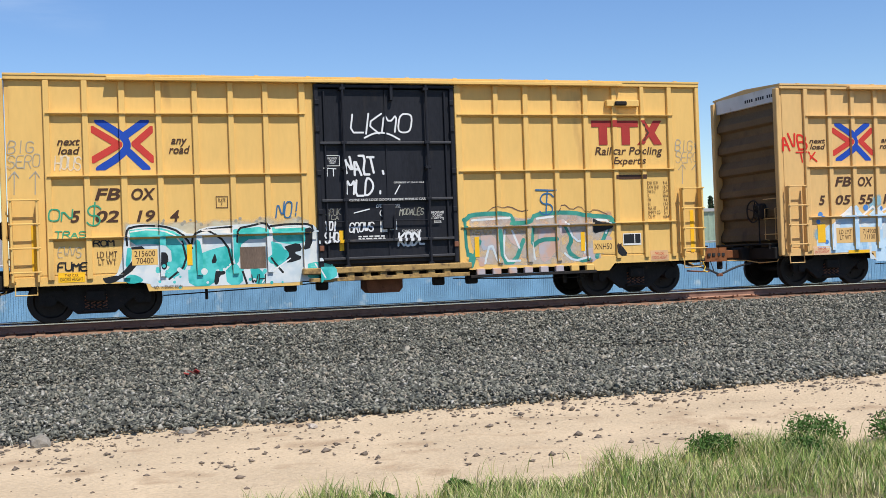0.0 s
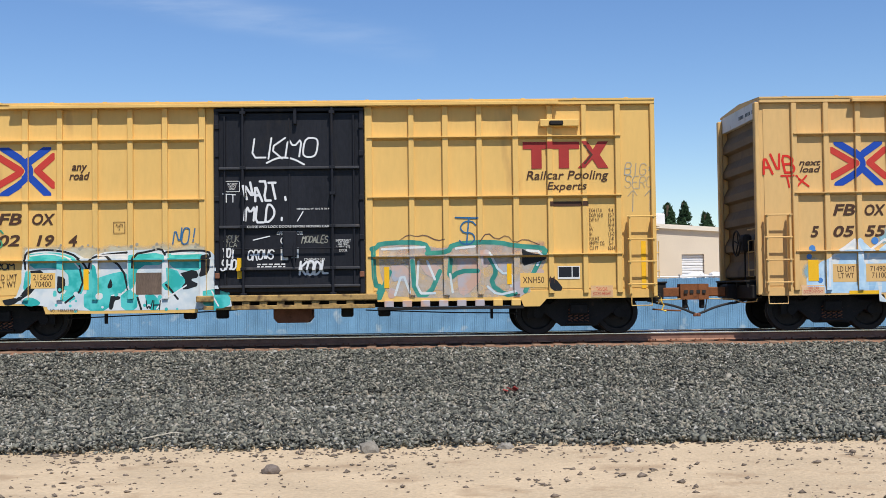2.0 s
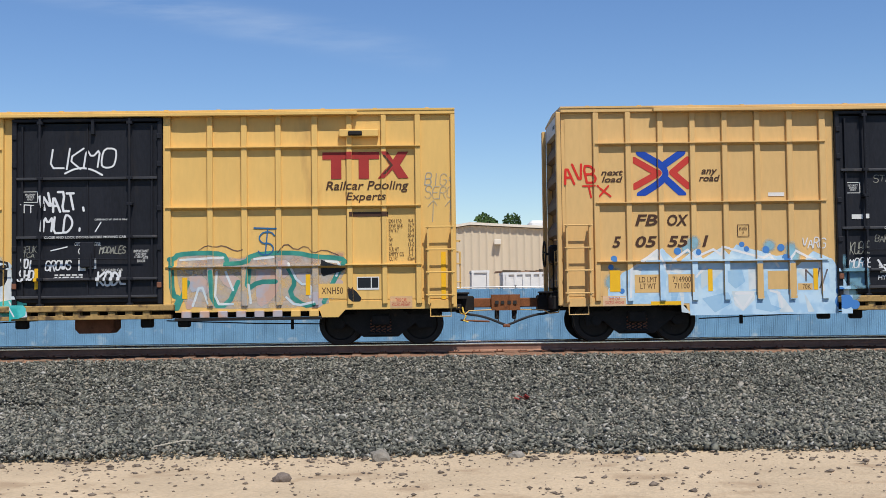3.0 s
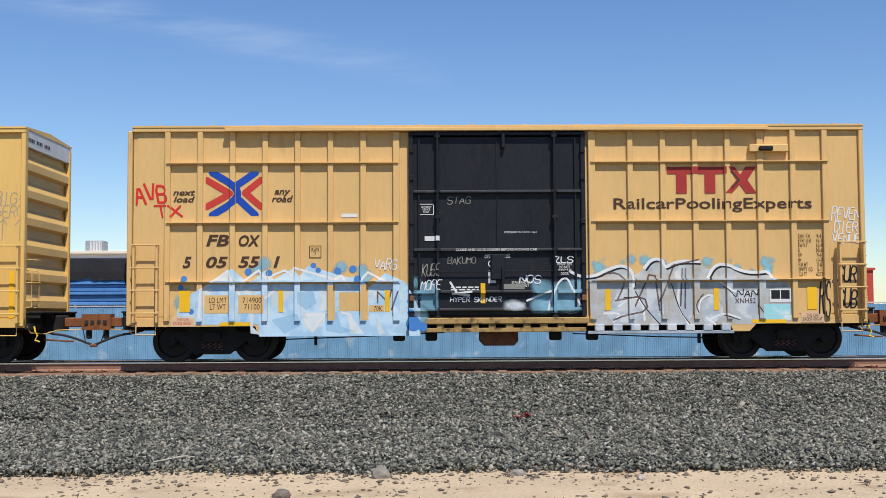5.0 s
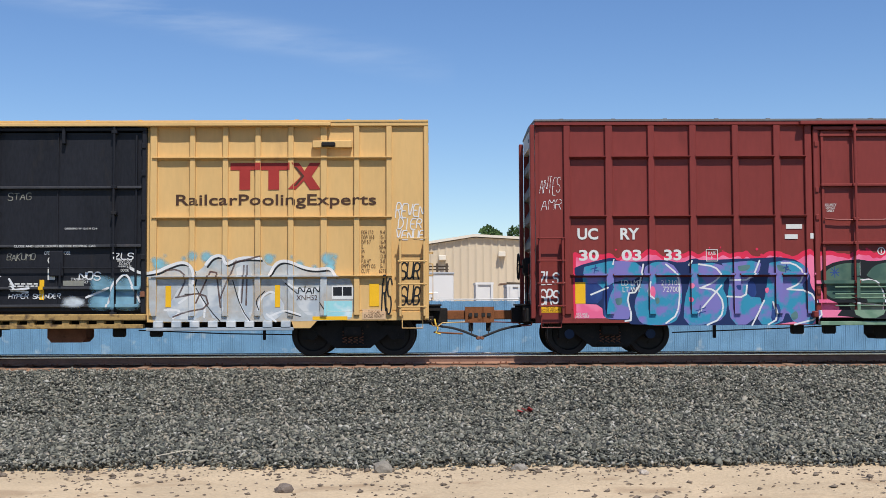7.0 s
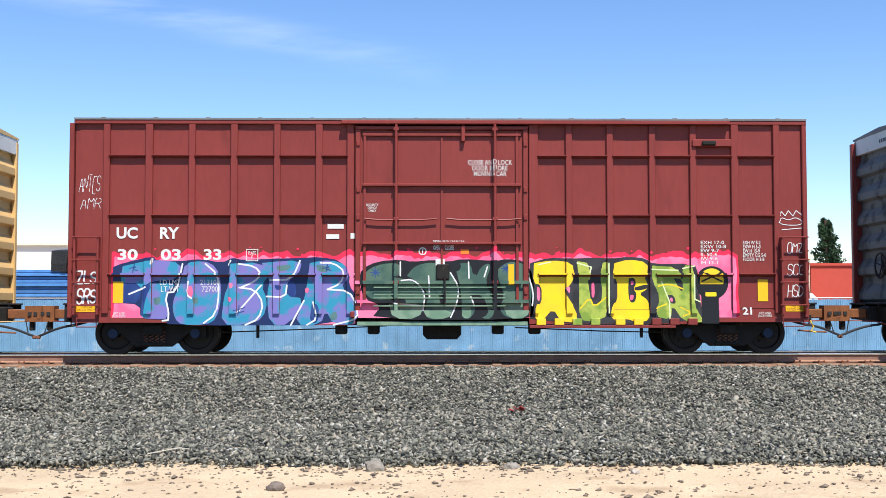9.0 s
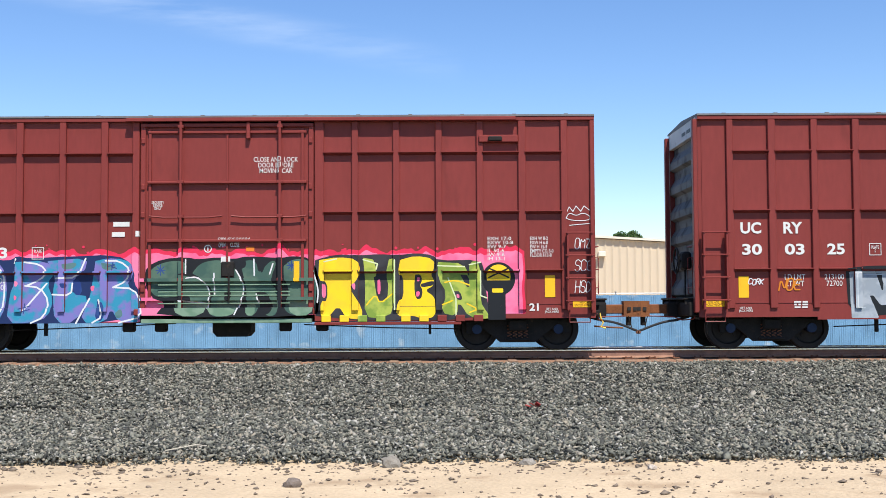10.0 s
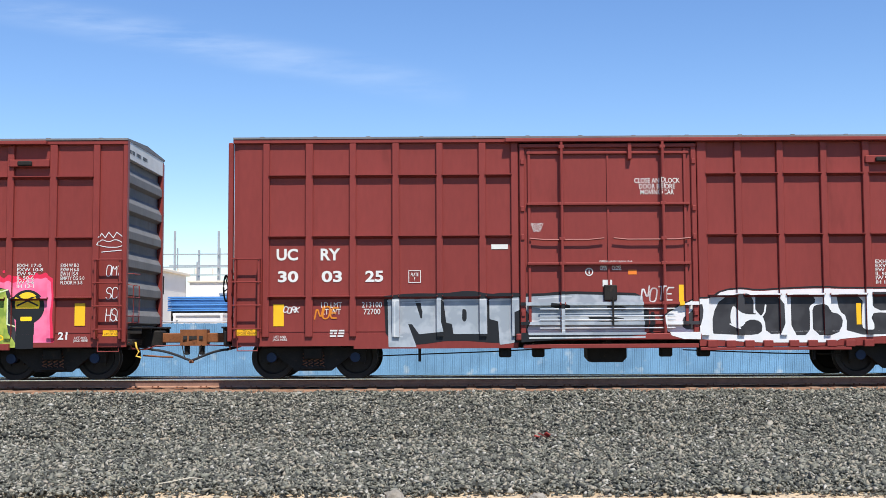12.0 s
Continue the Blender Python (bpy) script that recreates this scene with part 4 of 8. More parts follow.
def door_red(car, d0, d1, paint):
    y = SKIN
    d = part("sliding_door", box(B(), d0 + 0.06, d1 - 0.06, y - 0.03, y + 0.05, 0.95, 4.86, 0.01), paint, car, "oxide-red steel plug door")
    for a in (d0, d1 - 0.11):
        part("door_jamb", box(B(), a, a + 0.11, y - 0.09, y + 0.05, 0.9, 4.92, 0.015), paint, d)
    part("door_track", box(B(), d0, d1, y - 0.11, y + 0.05, 4.86, 4.94, 0.01), paint, d)
    for z in (3.66, 2.4, 1.56, 1.15):
        part("door_rib", box(B(), d0 + 0.15, d1 - 0.15, y - 0.12, y - 0.03, z - 0.03, z + 0.03, 0.012), paint, d)
    mid = (d0 + d1) / 2
    for z0, z1 in ((3.7, 4.84), (2.44, 3.62), (1.6, 2.36)):
        part("centre_seam", box(B(), mid - 0.02, mid + 0.02, y - 0.06, y - 0.03, z0, z1), paint, d)
    for u in (d0 + 0.88, d1 - 0.72):
        bar = part("lock_bar", rod(B(), (u, y - 0.16, 0.8), (u, y - 0.16, 4.97), 0.034, 8), paint, d)
        for z in (0.9, 1.56, 2.4, 2.92, 3.66, 4.86):
            part("bar_bracket", box(B(), u - 0.06, u + 0.06, y - 0.19, y - 0.03, z - 0.035, z + 0.035, 0.01), paint, bar)
    for a, c in ((d0 + 0.2, mid - 0.1), (mid + 0.1, d1 - 0.15)):
        part("lock_rod", pipe(B(), [(a, y - 0.12, 2.93), (a + 0.3, y - 0.12, 2.9), (c - 0.3, y - 0.12, 2.9), (c, y - 0.12, 2.93)], 0.02, 6), paint, d)
    for z in (1.3, 1.22, 1.05, 1.45):
        part("lower_rod", rod(B(), (d0 + 0.4, y - 0.11, z), (d1 - 0.5, y - 0.11, z), 0.014, 6), paint, d)
    for u in (d0 + 0.2, d1 - 0.24):
        part("door_post", box(B(), u - 0.03, u + 0.03, y - 0.08, y - 0.03, 1.1, 4.84, 0.008), paint, d)
    part("door_rib", box(B(), d0 + 0.15, d1 - 0.15, y - 0.09, y - 0.03, 4.72, 4.78, 0.012), paint, d)
    part("gear_box", box(B(), mid - 0.12, mid + 0.16, y - 0.1, y - 0.03, 1.62, 1.95, 0.02), GRIME, d)
    part("handle", rod(B(), (mid + 0.06, y - 0.16, 1.1), (mid + 0.06, y - 0.16, 1.7), 0.022, 6), GRIME, d)
    part("roller_hanger", box(B(), mid + 0.42, mid + 0.5, y - 0.15, y - 0.03, 4.6, 4.95, 0.01), paint, d)
    for u in (d0 + 0.06, d1 - 0.06):
        for z in (1.3, 2.9, 3.5, 4.5):
            part("hinge_block", box(B(), u - 0.04, u + 0.04, y - 0.12, y - 0.09, z, z + 0.12, 0.012), paint, d)
    return d


def boxcar(label, kind, paint, x, end_paint, layout=None, door=None):
    """A 50-foot boxcar. Its space: x from the middle, z from the rail tops, y = 0 on the track's middle line."""
    red = kind == "red"
    car = thing("boxcar", label, "boxcar", group="cars of the train", at=pose(x, TRACK, 0))
    car["red"] = red
    posts = [(a - HALF, c - HALF) for a, c in (layout or (RPOSTS if red else YPOSTS))]
    d0, d1 = [d - HALF for d in (door or ((6.05, 9.78) if red else (5.96, 9.78)))]
    top, low = 4.98, 1.0
    # skin behind everything, in two halves beside the door
    for a, c in ((-HALF + 0.02, d0), (d1, HALF - 0.02)):
        part("side_sheet", box(B(), a, c, SKIN + 0.012, SKIN + 0.05, 0.9, 5.03), paint, car)
    part("far_side", box(B(), -HALF + 0.02, HALF - 0.02, 1.45, 1.55, 0.7, 5.05), paint, car)
    # panels between posts and belts
    edges = [-HALF + 0.1] + [e for p in posts for e in p] + [HALF - 0.1]
    cols = [(a, c) for a, c in zip(edges[0::2], edges[1::2]) if not (a < 0 < c and c - a > 2)]
    rows = [(low, BELTS[2] - 0.03), (BELTS[2] + 0.03, BELTS[1] - 0.03), (BELTS[1] + 0.03, BELTS[0] - 0.03), (BELTS[0] + 0.03, top)]
    for i, (a, c) in enumerate(cols):
        plain = i == 0 or i == len(cols) - 1
        for z0, z1 in ([(low, top)] if plain else rows):
            v, f = panel(a, c, z0, z1, 0.0 if plain else 0.006)
            me = sheet("side_panel", v, f, paint)
            me.polygons.foreach_set("use_smooth", np.ones(len(f), bool))
            part("side_panel", me, None, car)
    for a, c in posts:
        part("side_post", box(B(), a, c, RIB, SKIN + 0.02, 0.89, top, 0.012), paint, car)
    inner = [e for e in edges if abs(e) < HALF - 0.2]
    left, right = [e for e in inner if e < 0], [e for e in inner if e > 0]
    for z in BELTS:
        spans = [((p[1] - 0.02), (q[0] + 0.02)) for p, q in zip(posts, posts[1:]) if p[1] < 0 > q[0] or p[1] > 0 < q[0]] if red else \
            [(min(left) + 0.04, max(left) - 0.02), (min(right) + 0.05, max(right))]
        for a, c in spans:
            b = B()
            prism(b, [(SKIN + 0.01, z - 0.045), (RIB - 0.035, z + 0.012), (RIB - 0.035, z + 0.03), (SKIN + 0.01, z + 0.04)], "x", a, c)
            part("belt_rail", b, paint, car)
    # top chord, eave strip and roof
    part("top_chord", box(B(), -HALF, HALF, RIB - 0.005, SKIN + 0.1, top, 5.07, 0.01), paint, car)
    e0, e1 = (5.75 - HALF, 14.15 - HALF) if red else (2.0 - HALF, 13.75 - HALF)
    part("door_track_cover", box(B(), e0, e1, RIB - 0.12, RIB, 4.97, 5.05, 0.012), paint, car)
    b = B()
    prism(b, [(-1.57, 5.07), (1.57, 5.07), (1.57, 5.11), (0, 5.19), (-1.57, 5.11)], "x", -HALF, HALF)
    roof = part("roof", b, GREY_END if red else paint, car)
    for i in range(14):
        u = -HALF + 0.6 + i * (L - 1.2) / 13
        b = B()
        prism(b, [(-1.5, 5.11), (0, 5.185), (1.5, 5.11), (1.5, 5.135), (0, 5.22), (-1.5, 5.135)], "x", u - 0.04, u + 0.04)
        part("roof_rib", b, GREY_END if red else paint, roof)
    # sill, stepped down between the trucks
    y0, y1 = RIB + 0.05, SKIN + 0.03
    lo = 0.59
    outl = [(-HALF, 0.78), (2.66 - HALF, 0.78), (2.72 - HALF, lo), (5.95 - HALF, lo - 0.01), (5.95 - HALF, 0.96), (-HALF, 0.96)] if not red else \
        [(-HALF, 0.7), (2.55 - HALF, 0.7), (2.55 - HALF, 0.64), (6.0 - HALF, 0.64), (6.0 - HALF, 0.96), (-HALF, 0.96)]
    part("side_sill", prism(B(), outl, "y", y0, y1), paint, car)
    outr = [(HALF, 0.78), (13.45 - HALF, 0.78), (13.3 - HALF, 0.62), (12.95 - HALF, 0.62), (12.9 - HALF, 0.76), (9.8 - HALF, 0.76), (9.8 - HALF, 0.96), (HALF, 0.96)] if not red else \
        [(HALF, 0.7), (13.4 - HALF, 0.7), (13.3 - HALF, 0.66), (9.8 - HALF, 0.66), (9.8 - HALF, 0.96), (HALF, 0.96)]
    part("side_sill", prism(B(), outr, "y", y0, y1), paint, car)
    ds = part("door_sill", box(B(), 5.95 - HALF, 9.8 - HALF, RIB - 0.14, SKIN, 0.8, 0.94, 0.02), paint if red else SILL_DIRT, car)
    part("lower_track", box(B(), 6.1 - HALF, 9.75 - HALF, RIB - 0.1, SKIN, 0.63, 0.72, 0.01), paint if red else SILL_DIRT, ds)
    if not red:
        for i in range(8):
            u = 6.55 - HALF + i * 0.37
            part("sill_gusset", box(B(), u, u + 0.16, RIB - 0.1, SKIN, 0.7, 0.82, 0.01), SILL_DIRT, ds)
    for i in range(8 if not red else 9):
        u = (9.95 if i < 4 or not red else 10.1) - HALF + i * 0.39
        part("sill_gusset", box(B(), u, u + 0.2, RIB - 0.03, SKIN, 0.64, 0.78, 0.01), paint, ds)
    part("sill_flange", box(B(), 9.8 - HALF, 12.95 - HALF, RIB - 0.02, RIB + 0.03, 0.575, 0.64, 0.008), paint, car)
    (door_red if red else door_yellow)(car, d0, d1, paint)
    # vent box by the roof, with a dark latch
    vb = part("latch_box", box(B(), 13.35 - HALF, 14.2 - HALF, RIB - 0.05, SKIN, 4.5, 4.66, 0.015), paint, car)
    part("latch", box(B(), 13.55 - HALF, 13.85 - HALF, RIB - 0.12, RIB - 0.04, 4.52, 4.62, 0.02), GRIME, vb)
    # ends
    for s in (-1, 1):
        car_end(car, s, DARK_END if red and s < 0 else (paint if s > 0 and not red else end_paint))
        part("corner_post", box(B(), s * HALF - 0.1, s * HALF + 0.0, RIB + 0.005, SKIN + 0.1, 0.8, 5.0, 0.015), paint, car)
        part("corner_post", box(B(), s * HALF - 0.1, s * HALF + 0.0, 1.4, 1.545, 0.8, 5.0, 0.015), paint, car)
        part("end_sill", box(B(), s * HALF - 0.2, s * HALF, -1.4, 1.4, 0.72, 1.02, 0.02), GRIME, car)
        end_gear(car, s, paint)
    brake_gear(car, -1)
    ladder(car, 0.06 - HALF, 0.6 - HALF, 0.87, 2.53, 4, paint)
    ladder(car, 15.22 - HALF, 15.78 - HALF, 0.87, 2.53, 4, paint)
    # underframe
    part("centre_sill", box(B(), -HALF + 0.3, HALF - 0.3, -0.22, 0.22, 0.62, 0.95, 0.02), GRIME, car)
    part("floor", box(B(), -HALF + 0.05, HALF - 0.05, -1.44, 1.44, 0.95, 1.03), GRIME, car)
    for u in np.linspace(-4.6, 4.6, 7):
        part("cross_bearer", box(B(), u - 0.06, u + 0.06, -1.4, 1.4, 0.7, 0.95), GRIME, car)
    part("brake_rod", pipe(B(), [(-4.9, -1.1, 0.48), (-2.5, -1.1, 0.56), (-1.2, -1.1, 0.62)], 0.014, 5), GRIME, car)
    part("brake_rod", pipe(B(), [(1.6, -1.1, 0.58), (3.5, -1.1, 0.5), (5.0, -1.1, 0.47)], 0.014, 5), GRIME, car)
    for u in (-4.0, 4.35):
        part("hanger", box(B(), u - 0.03, u + 0.03, -1.25, -1.15, 0.36, 0.9, 0.01), GRIME, car)
    tank = part("air_reservoir", prism(B(), [(-0.42, 0.62), (0.42, 0.62), (0.42, 0.42), (0.33, 0.32), (-0.33, 0.32), (-0.42, 0.42)], "y", -1.0, -0.4), RUST if not red else GRIME, car)
    for u in (-2.2, -1.5, 1.2, 2.0):
        part("brake_fitting", box(B(), u - 0.12, u + 0.14, -1.3, -1.1, 0.44, 0.66, 0.03), GRIME, car)
    for tx in TRUCKS:
        truck(car, tx - HALF, HUB_BLUE if red else GRIME)
    return car


CAR0 = boxcar("yellow boxcar with a black plug door and turquoise graffiti", "yellow", YELLOW, -0.44, YELLOW, POSTS0, (6.33, 9.54))
CAR1 = boxcar("faded tan-yellow boxcar with a black plug door and pale blue graffiti", "yellow", TAN, 17.7, SHADED_DIRTY_END)
CAR2 = boxcar("oxide-red boxcar with blue, green and yellow graffiti", "red", OXIDE, 35.85, GREY_END)
CAR3 = boxcar("oxide-red boxcar with silver and black graffiti", "red", OXIDE, 53.93, GREY_END)
CARL = boxcar("yellow boxcar with a black plug door ahead in the train", "yellow", YELLOW, -18.55, YELLOW, POSTS0, (6.33, 9.54))
CARS = [(CAR0, -0.44), (CAR1, 17.7), (CAR2, 35.85), (CAR3, 53.93), (CARL, -18.55)]


# ---- paint on the car sides: stencils, emblems and graffiti ----
FONT = {"A": "002640|1232", "B": "00063645443303|3342413000", "C": "4536160501103041", "D": "00062644422000", "E": "40000646|0333", "F": "000646|0333", "G": "45361605011030414323",
        "H": "0006|4046|0343", "I": "2026", "J": "4641301001", "K": "0006|460340", "L": "060040", "M": "0006234640", "N": "00064046", "O": "160501103041453616", "P": "00063645443303",
        "R": "00063645443303|2340", "S": "453616050413334241301001", "T": "0646|2620", "U": "060110304146", "V": "062046", "W": "0610233046", "X": "0046|0640", "Y": "062346|2320",
        "Z": "06460040", "!": "2622|2120", "$": "453616050413334241301001|2720", ".": "3031", "*": "2125|1234|1432", "_": "0040", "~": "00112031", "^": "002640", "=": "0141|0343"}


def chaikin(p, n=2):
    for _ in range(n):
        if len(p) < 3:
            break
        q = [p[0]]
        for a, b in zip(p, p[1:]):
            q += [(0.75 * a[0] + 0.25 * b[0], 0.75 * a[1] + 0.25 * b[1]), (0.25 * a[0] + 0.75 * b[0], 0.25 * a[1] + 0.75 * b[1])]
        p = q + [p[-1]]
    return p


def glyph(ch, u0, u1, z0, z1, slant=0.0, smooth=1):
    out = []
    for s in FONT[ch].split("|"):
        pts = [(int(s[i]) / 4, int(s[i + 1]) / 6) for i in range(0, len(s), 2)]
        out.append(chaikin([(u0 + (u1 - u0) * a + slant * (b - 0.5) * (z1 - z0), z0 + (z1 - z0) * b) for a, b in pts], smooth))
    return out


def word(text, u0, u1, z0, z1, slant=0.0, jitter=0.0, seed=0, gap=0.22, smooth=1):
    rng = random.Random(seed)
    w = (u1 - u0) / (len(text) + gap * (len(text) - 1))
    out = []
    for i, ch in enumerate(text):
        if ch != " ":
            a = u0 + i * w * (1 + gap)
            j = [rng.uniform(-jitter, jitter) * (z1 - z0) for _ in range(2)]
            out += glyph(ch, a, a + w, z0 + j[0], z1 + j[1], slant, smooth)
    return out


class Side:
    """The relief of one car's near side, and paint that follows it. u: metres from the side's left end; z above the rails."""

    def __init__(self, car, red, posts, door):
        self.car, self.red, self.posts, self.door = car, red, posts, door
        self.count = 0
        d0, d1 = door
        self.bars = (d0 + 0.88, d1 - 0.72) if red else (d0 + 0.62, d1 - 0.68)
        ribs = (3.66, 2.4, 1.56, 1.15) if red else (3.66, 2.4, 1.5, 1.12)
        self.ribs = [(z - 0.035, z + 0.035) for z in ribs]
        us = [e for p in posts for e in p] + [d0, d1] + [b + s for b in self.bars for s in (-0.036, 0.036)]
        zs = [0.8, 0.89, 0.94, 0.96, 1.0] + [e for z in BELTS for e in (z + 0.004, z + 0.04)] + [e for r in self.ribs for e in r]
        self.us, self.zs = sorted(us), sorted(zs)

    def depth(self, u, z):
        d0, d1 = self.door
        if d0 < u < d1:
            if z < 0.96:
                return RIB - 0.143
            for b in self.bars:
                if abs(u - b) < 0.036:
                    return SKIN - 0.198
            for a, c in self.ribs:
                if a < z < c:
                    return SKIN - 0.123
            return SKIN - 0.032
        post = any(a < u < c for a, c in self.posts)
        if post and z > 0.89:
            y = RIB - 0.002
        elif z < 0.97:
            y = RIB + 0.047
        else:
            y = SKIN - 0.002
        if self.posts[0][1] < u < self.posts[-1][0] and not (post and self.red) and any(b + 0.004 < z < b + 0.04 for b in BELTS):
            y = RIB - 0.039
        return y

    def step(self, low=False):
        self.count += 1
        return (0.0 if low else 0.036) + 0.0004 * self.count

    def drape(self, name, tris, material, label="", lift=None, parent=None):
        """Flat polygons in (u, z), cut along the relief and laid on it."""
        b = B()
        lift = self.step() if lift is None else lift
        for t in tris:
            try:
                b.faces.new([b.verts.new((p[0], 0, p[1])) for p in t])
            except ValueError:
                pass
        lo = [min(v.co[i] for v in b.verts) for i in (0, 2)]
        hi = [max(v.co[i] for v in b.verts) for i in (0, 2)]
        for vals, axis, k in ((self.us, (1, 0, 0), 0), (self.zs, (0, 0, 1), 1)):
            for c in vals:
                if lo[k] < c < hi[k]:
                    co = (c, 0, 0) if k == 0 else (0, 0, c)
                    bmesh.ops.bisect_plane(b, geom=b.verts[:] + b.edges[:] + b.faces[:], plane_co=co, plane_no=axis, dist=1e-6)
        v, f = [], []
        for face in b.faces:
            m = face.calc_center_median()
            y = self.depth(m.x, m.z) - 0.12 * lift
            f.append(list(range(len(v), len(v) + len(face.verts))))
            v += [(w.co.x - HALF, y, w.co.z) for w in face.verts]
        b.free()
        me = bpy.data.meshes.new(name)
        me.from_pydata(v, [], f)
        me.materials.append(material)
        return part(name, me, None, parent or self.car, label)

    def rect(self, name, u0, u1, z0, z1, material, label="", lift=None, parent=None):
        return self.drape(name, [[(u0, z0), (u1, z0), (u1, z1), (u0, z1)]], material, label, lift, parent)

    def text(self, body, u0, u1, z0, z1, material, shear=0.0, bold=0.0, name="lettering", parent=None, align="CENTER"):
        """Built-in lettering, fitted into a box."""
        cu = bpy.data.curves.new("t", "FONT")
        cu.body, cu.shear, cu.offset, cu.resolution_u, cu.align_x, cu.space_line = body, shear, bold, 3, align, 0.85
        ob = new("t", cu)
        bpy.context.view_layer.update()
        me = bpy.data.meshes.new_from_object(ob.evaluated_get(bpy.context.evaluated_depsgraph_get()))
        co = np.array([v.co[:2] for v in me.vertices])
        lo, hi = co.min(0), co.max(0)
        co = (co - lo) / (hi - lo) * np.array([u1 - u0, z1 - z0]) + np.array([u0, z0])
        tris = [[tuple(co[i]) for i in p.vertices] for p in me.polygons]
        bpy.data.objects.remove(ob)
        bpy.data.curves.remove(cu)
        bpy.data.meshes.remove(me)
        return self.drape(name, tris, material, "", None, parent)

    def bars_of(self, u0, u1, z0, z1, rows, material, seed=0, name="small_print"):
        """Small print that cannot be read: plain bars."""
        rng = random.Random(seed)
        tris = []
        h = (z1 - z0) / rows
        for r in range(rows):
            z = z1 - (r + 1) * h
            u = u0
            while u < u1 - 0.03:
                w = min(rng.uniform(0.05, 0.16), u1 - u)
                tris.append([(u, z + 0.2 * h), (u + w, z + 0.2 * h), (u + w, z + 0.8 * h), (u, z + 0.8 * h)])
                u += w + 0.03
        ob = self.drape(name, tris, material)
        ob["kind"] = "stuff"
        return ob

    def field(self, u0, u1, z0, z1, strokes, width, cell=0.022):
        """Signed distance to strokes of a given width, on a grid that holds the relief's edges."""
        us = np.unique(np.round(np.concatenate([np.arange(u0, u1, cell), [c for c in self.us if u0 < c < u1]]), 5))
        zs = np.unique(np.round(np.concatenate([np.arange(z0, z1, cell), [c for c in self.zs if z0 < c < z1], [z1]]), 5))
        X, Z = np.meshgrid(us, zs, indexing="ij")
        F = np.full(X.shape, 9.0)
        for s in strokes:
            w = width
            for (ax, az), (bx, bz) in zip(s, s[1:]):
                dx, dz = bx - ax, bz - az
                t = np.clip(((X - ax) * dx + (Z - az) * dz) / max(dx * dx + dz * dz, 1e-9), 0, 1)
                F = np.minimum(F, np.hypot(X - ax - t * dx, Z - az - t * dz) - w / 2)
        return us, zs, X, Z, F

    def fill(self, name, grid, F, material, label="", parent=None, lift=None, soft=0.0):
        """All of the grid where F is below nought, laid on the relief."""
        us, zs = grid[0], grid[1]
        lift = self.step(True) * 0.1 if lift is None else lift
        v, f = [], []
        for i in range(len(us) - 1):
            run = None
            for j in range(len(zs) - 1):
                c = (F[i, j], F[i + 1, j], F[i + 1, j + 1], F[i, j + 1])
                n = sum(1 for q in c if q < 0)
                y = None
                if n:
                    y = self.depth((us[i] + us[i + 1]) / 2, (zs[j] + zs[j + 1]) / 2) - 0.12 * lift
                if n == 4:
                    if run and not soft and abs(run[2] - y) < 1e-6:
                        run[1] = zs[j + 1]
                        continue
                if run:
                    k = len(v)
                    v += [(us[i], run[2], run[0]), (us[i + 1], run[2], run[0]), (us[i + 1], run[2], run[1]), (us[i], run[2], run[1])]
                    f.append((k, k + 1, k + 2, k + 3))
                    run = None
                if n == 4:
                    run = [zs[j], zs[j + 1], y]
                elif n:
                    p = ((us[i], zs[j]), (us[i + 1], zs[j]), (us[i + 1], zs[j + 1]), (us[i], zs[j + 1]))
                    poly = []
                    for a in range(4):
                        b_ = (a + 1) % 4
                        if c[a] < 0:
                            poly.append(p[a])
                        if (c[a] < 0) != (c[b_] < 0):
                            t = c[a] / (c[a] - c[b_])
                            poly.append((p[a][0] + t * (p[b_][0] - p[a][0]), p[a][1] + t * (p[b_][1] - p[a][1])))
                    if len(poly) > 2:
                        k = len(v)
                        v += [(q[0], y, q[1]) for q in poly]
                        f.append(tuple(range(k, k + len(poly))))
            if run:
                k = len(v)
                v += [(us[i], run[2], run[0]), (us[i + 1], run[2], run[0]), (us[i + 1], run[2], run[1]), (us[i], run[2], run[1])]
                f.append((k, k + 1, k + 2, k + 3))
        if not f:
            return None
        me = bpy.data.meshes.new(name)
        me.from_pydata([(a - HALF, b, c) for a, b, c in v], [], f)
        me.materials.append(material)
        if soft:
            iu = np.searchsorted(us, [q[0] - 1e-6 for q in v]).clip(0, len(us) - 1)
            iz = np.searchsorted(zs, [q[2] - 1e-6 for q in v]).clip(0, len(zs) - 1)
            me.attributes.new("soft", "FLOAT", "POINT").data.foreach_set("value", np.clip(-F[iu, iz] / soft, 0, 1).astype(np.float32))
        return part(name, me, None, parent or self.car, label)

    def tag(self, name, strokes, width, material, label="", cell=0.013):
        """Thin lines of a spray can or a marker."""
        P = np.array([p for s in strokes for p in s])
        lo, hi = P.min(0) - width, P.max(0) + width
        g = self.field(lo[0], hi[0], lo[1], hi[1], strokes, width, cell)
        return self.fill(name, g, g[4], material, label, lift=self.step())


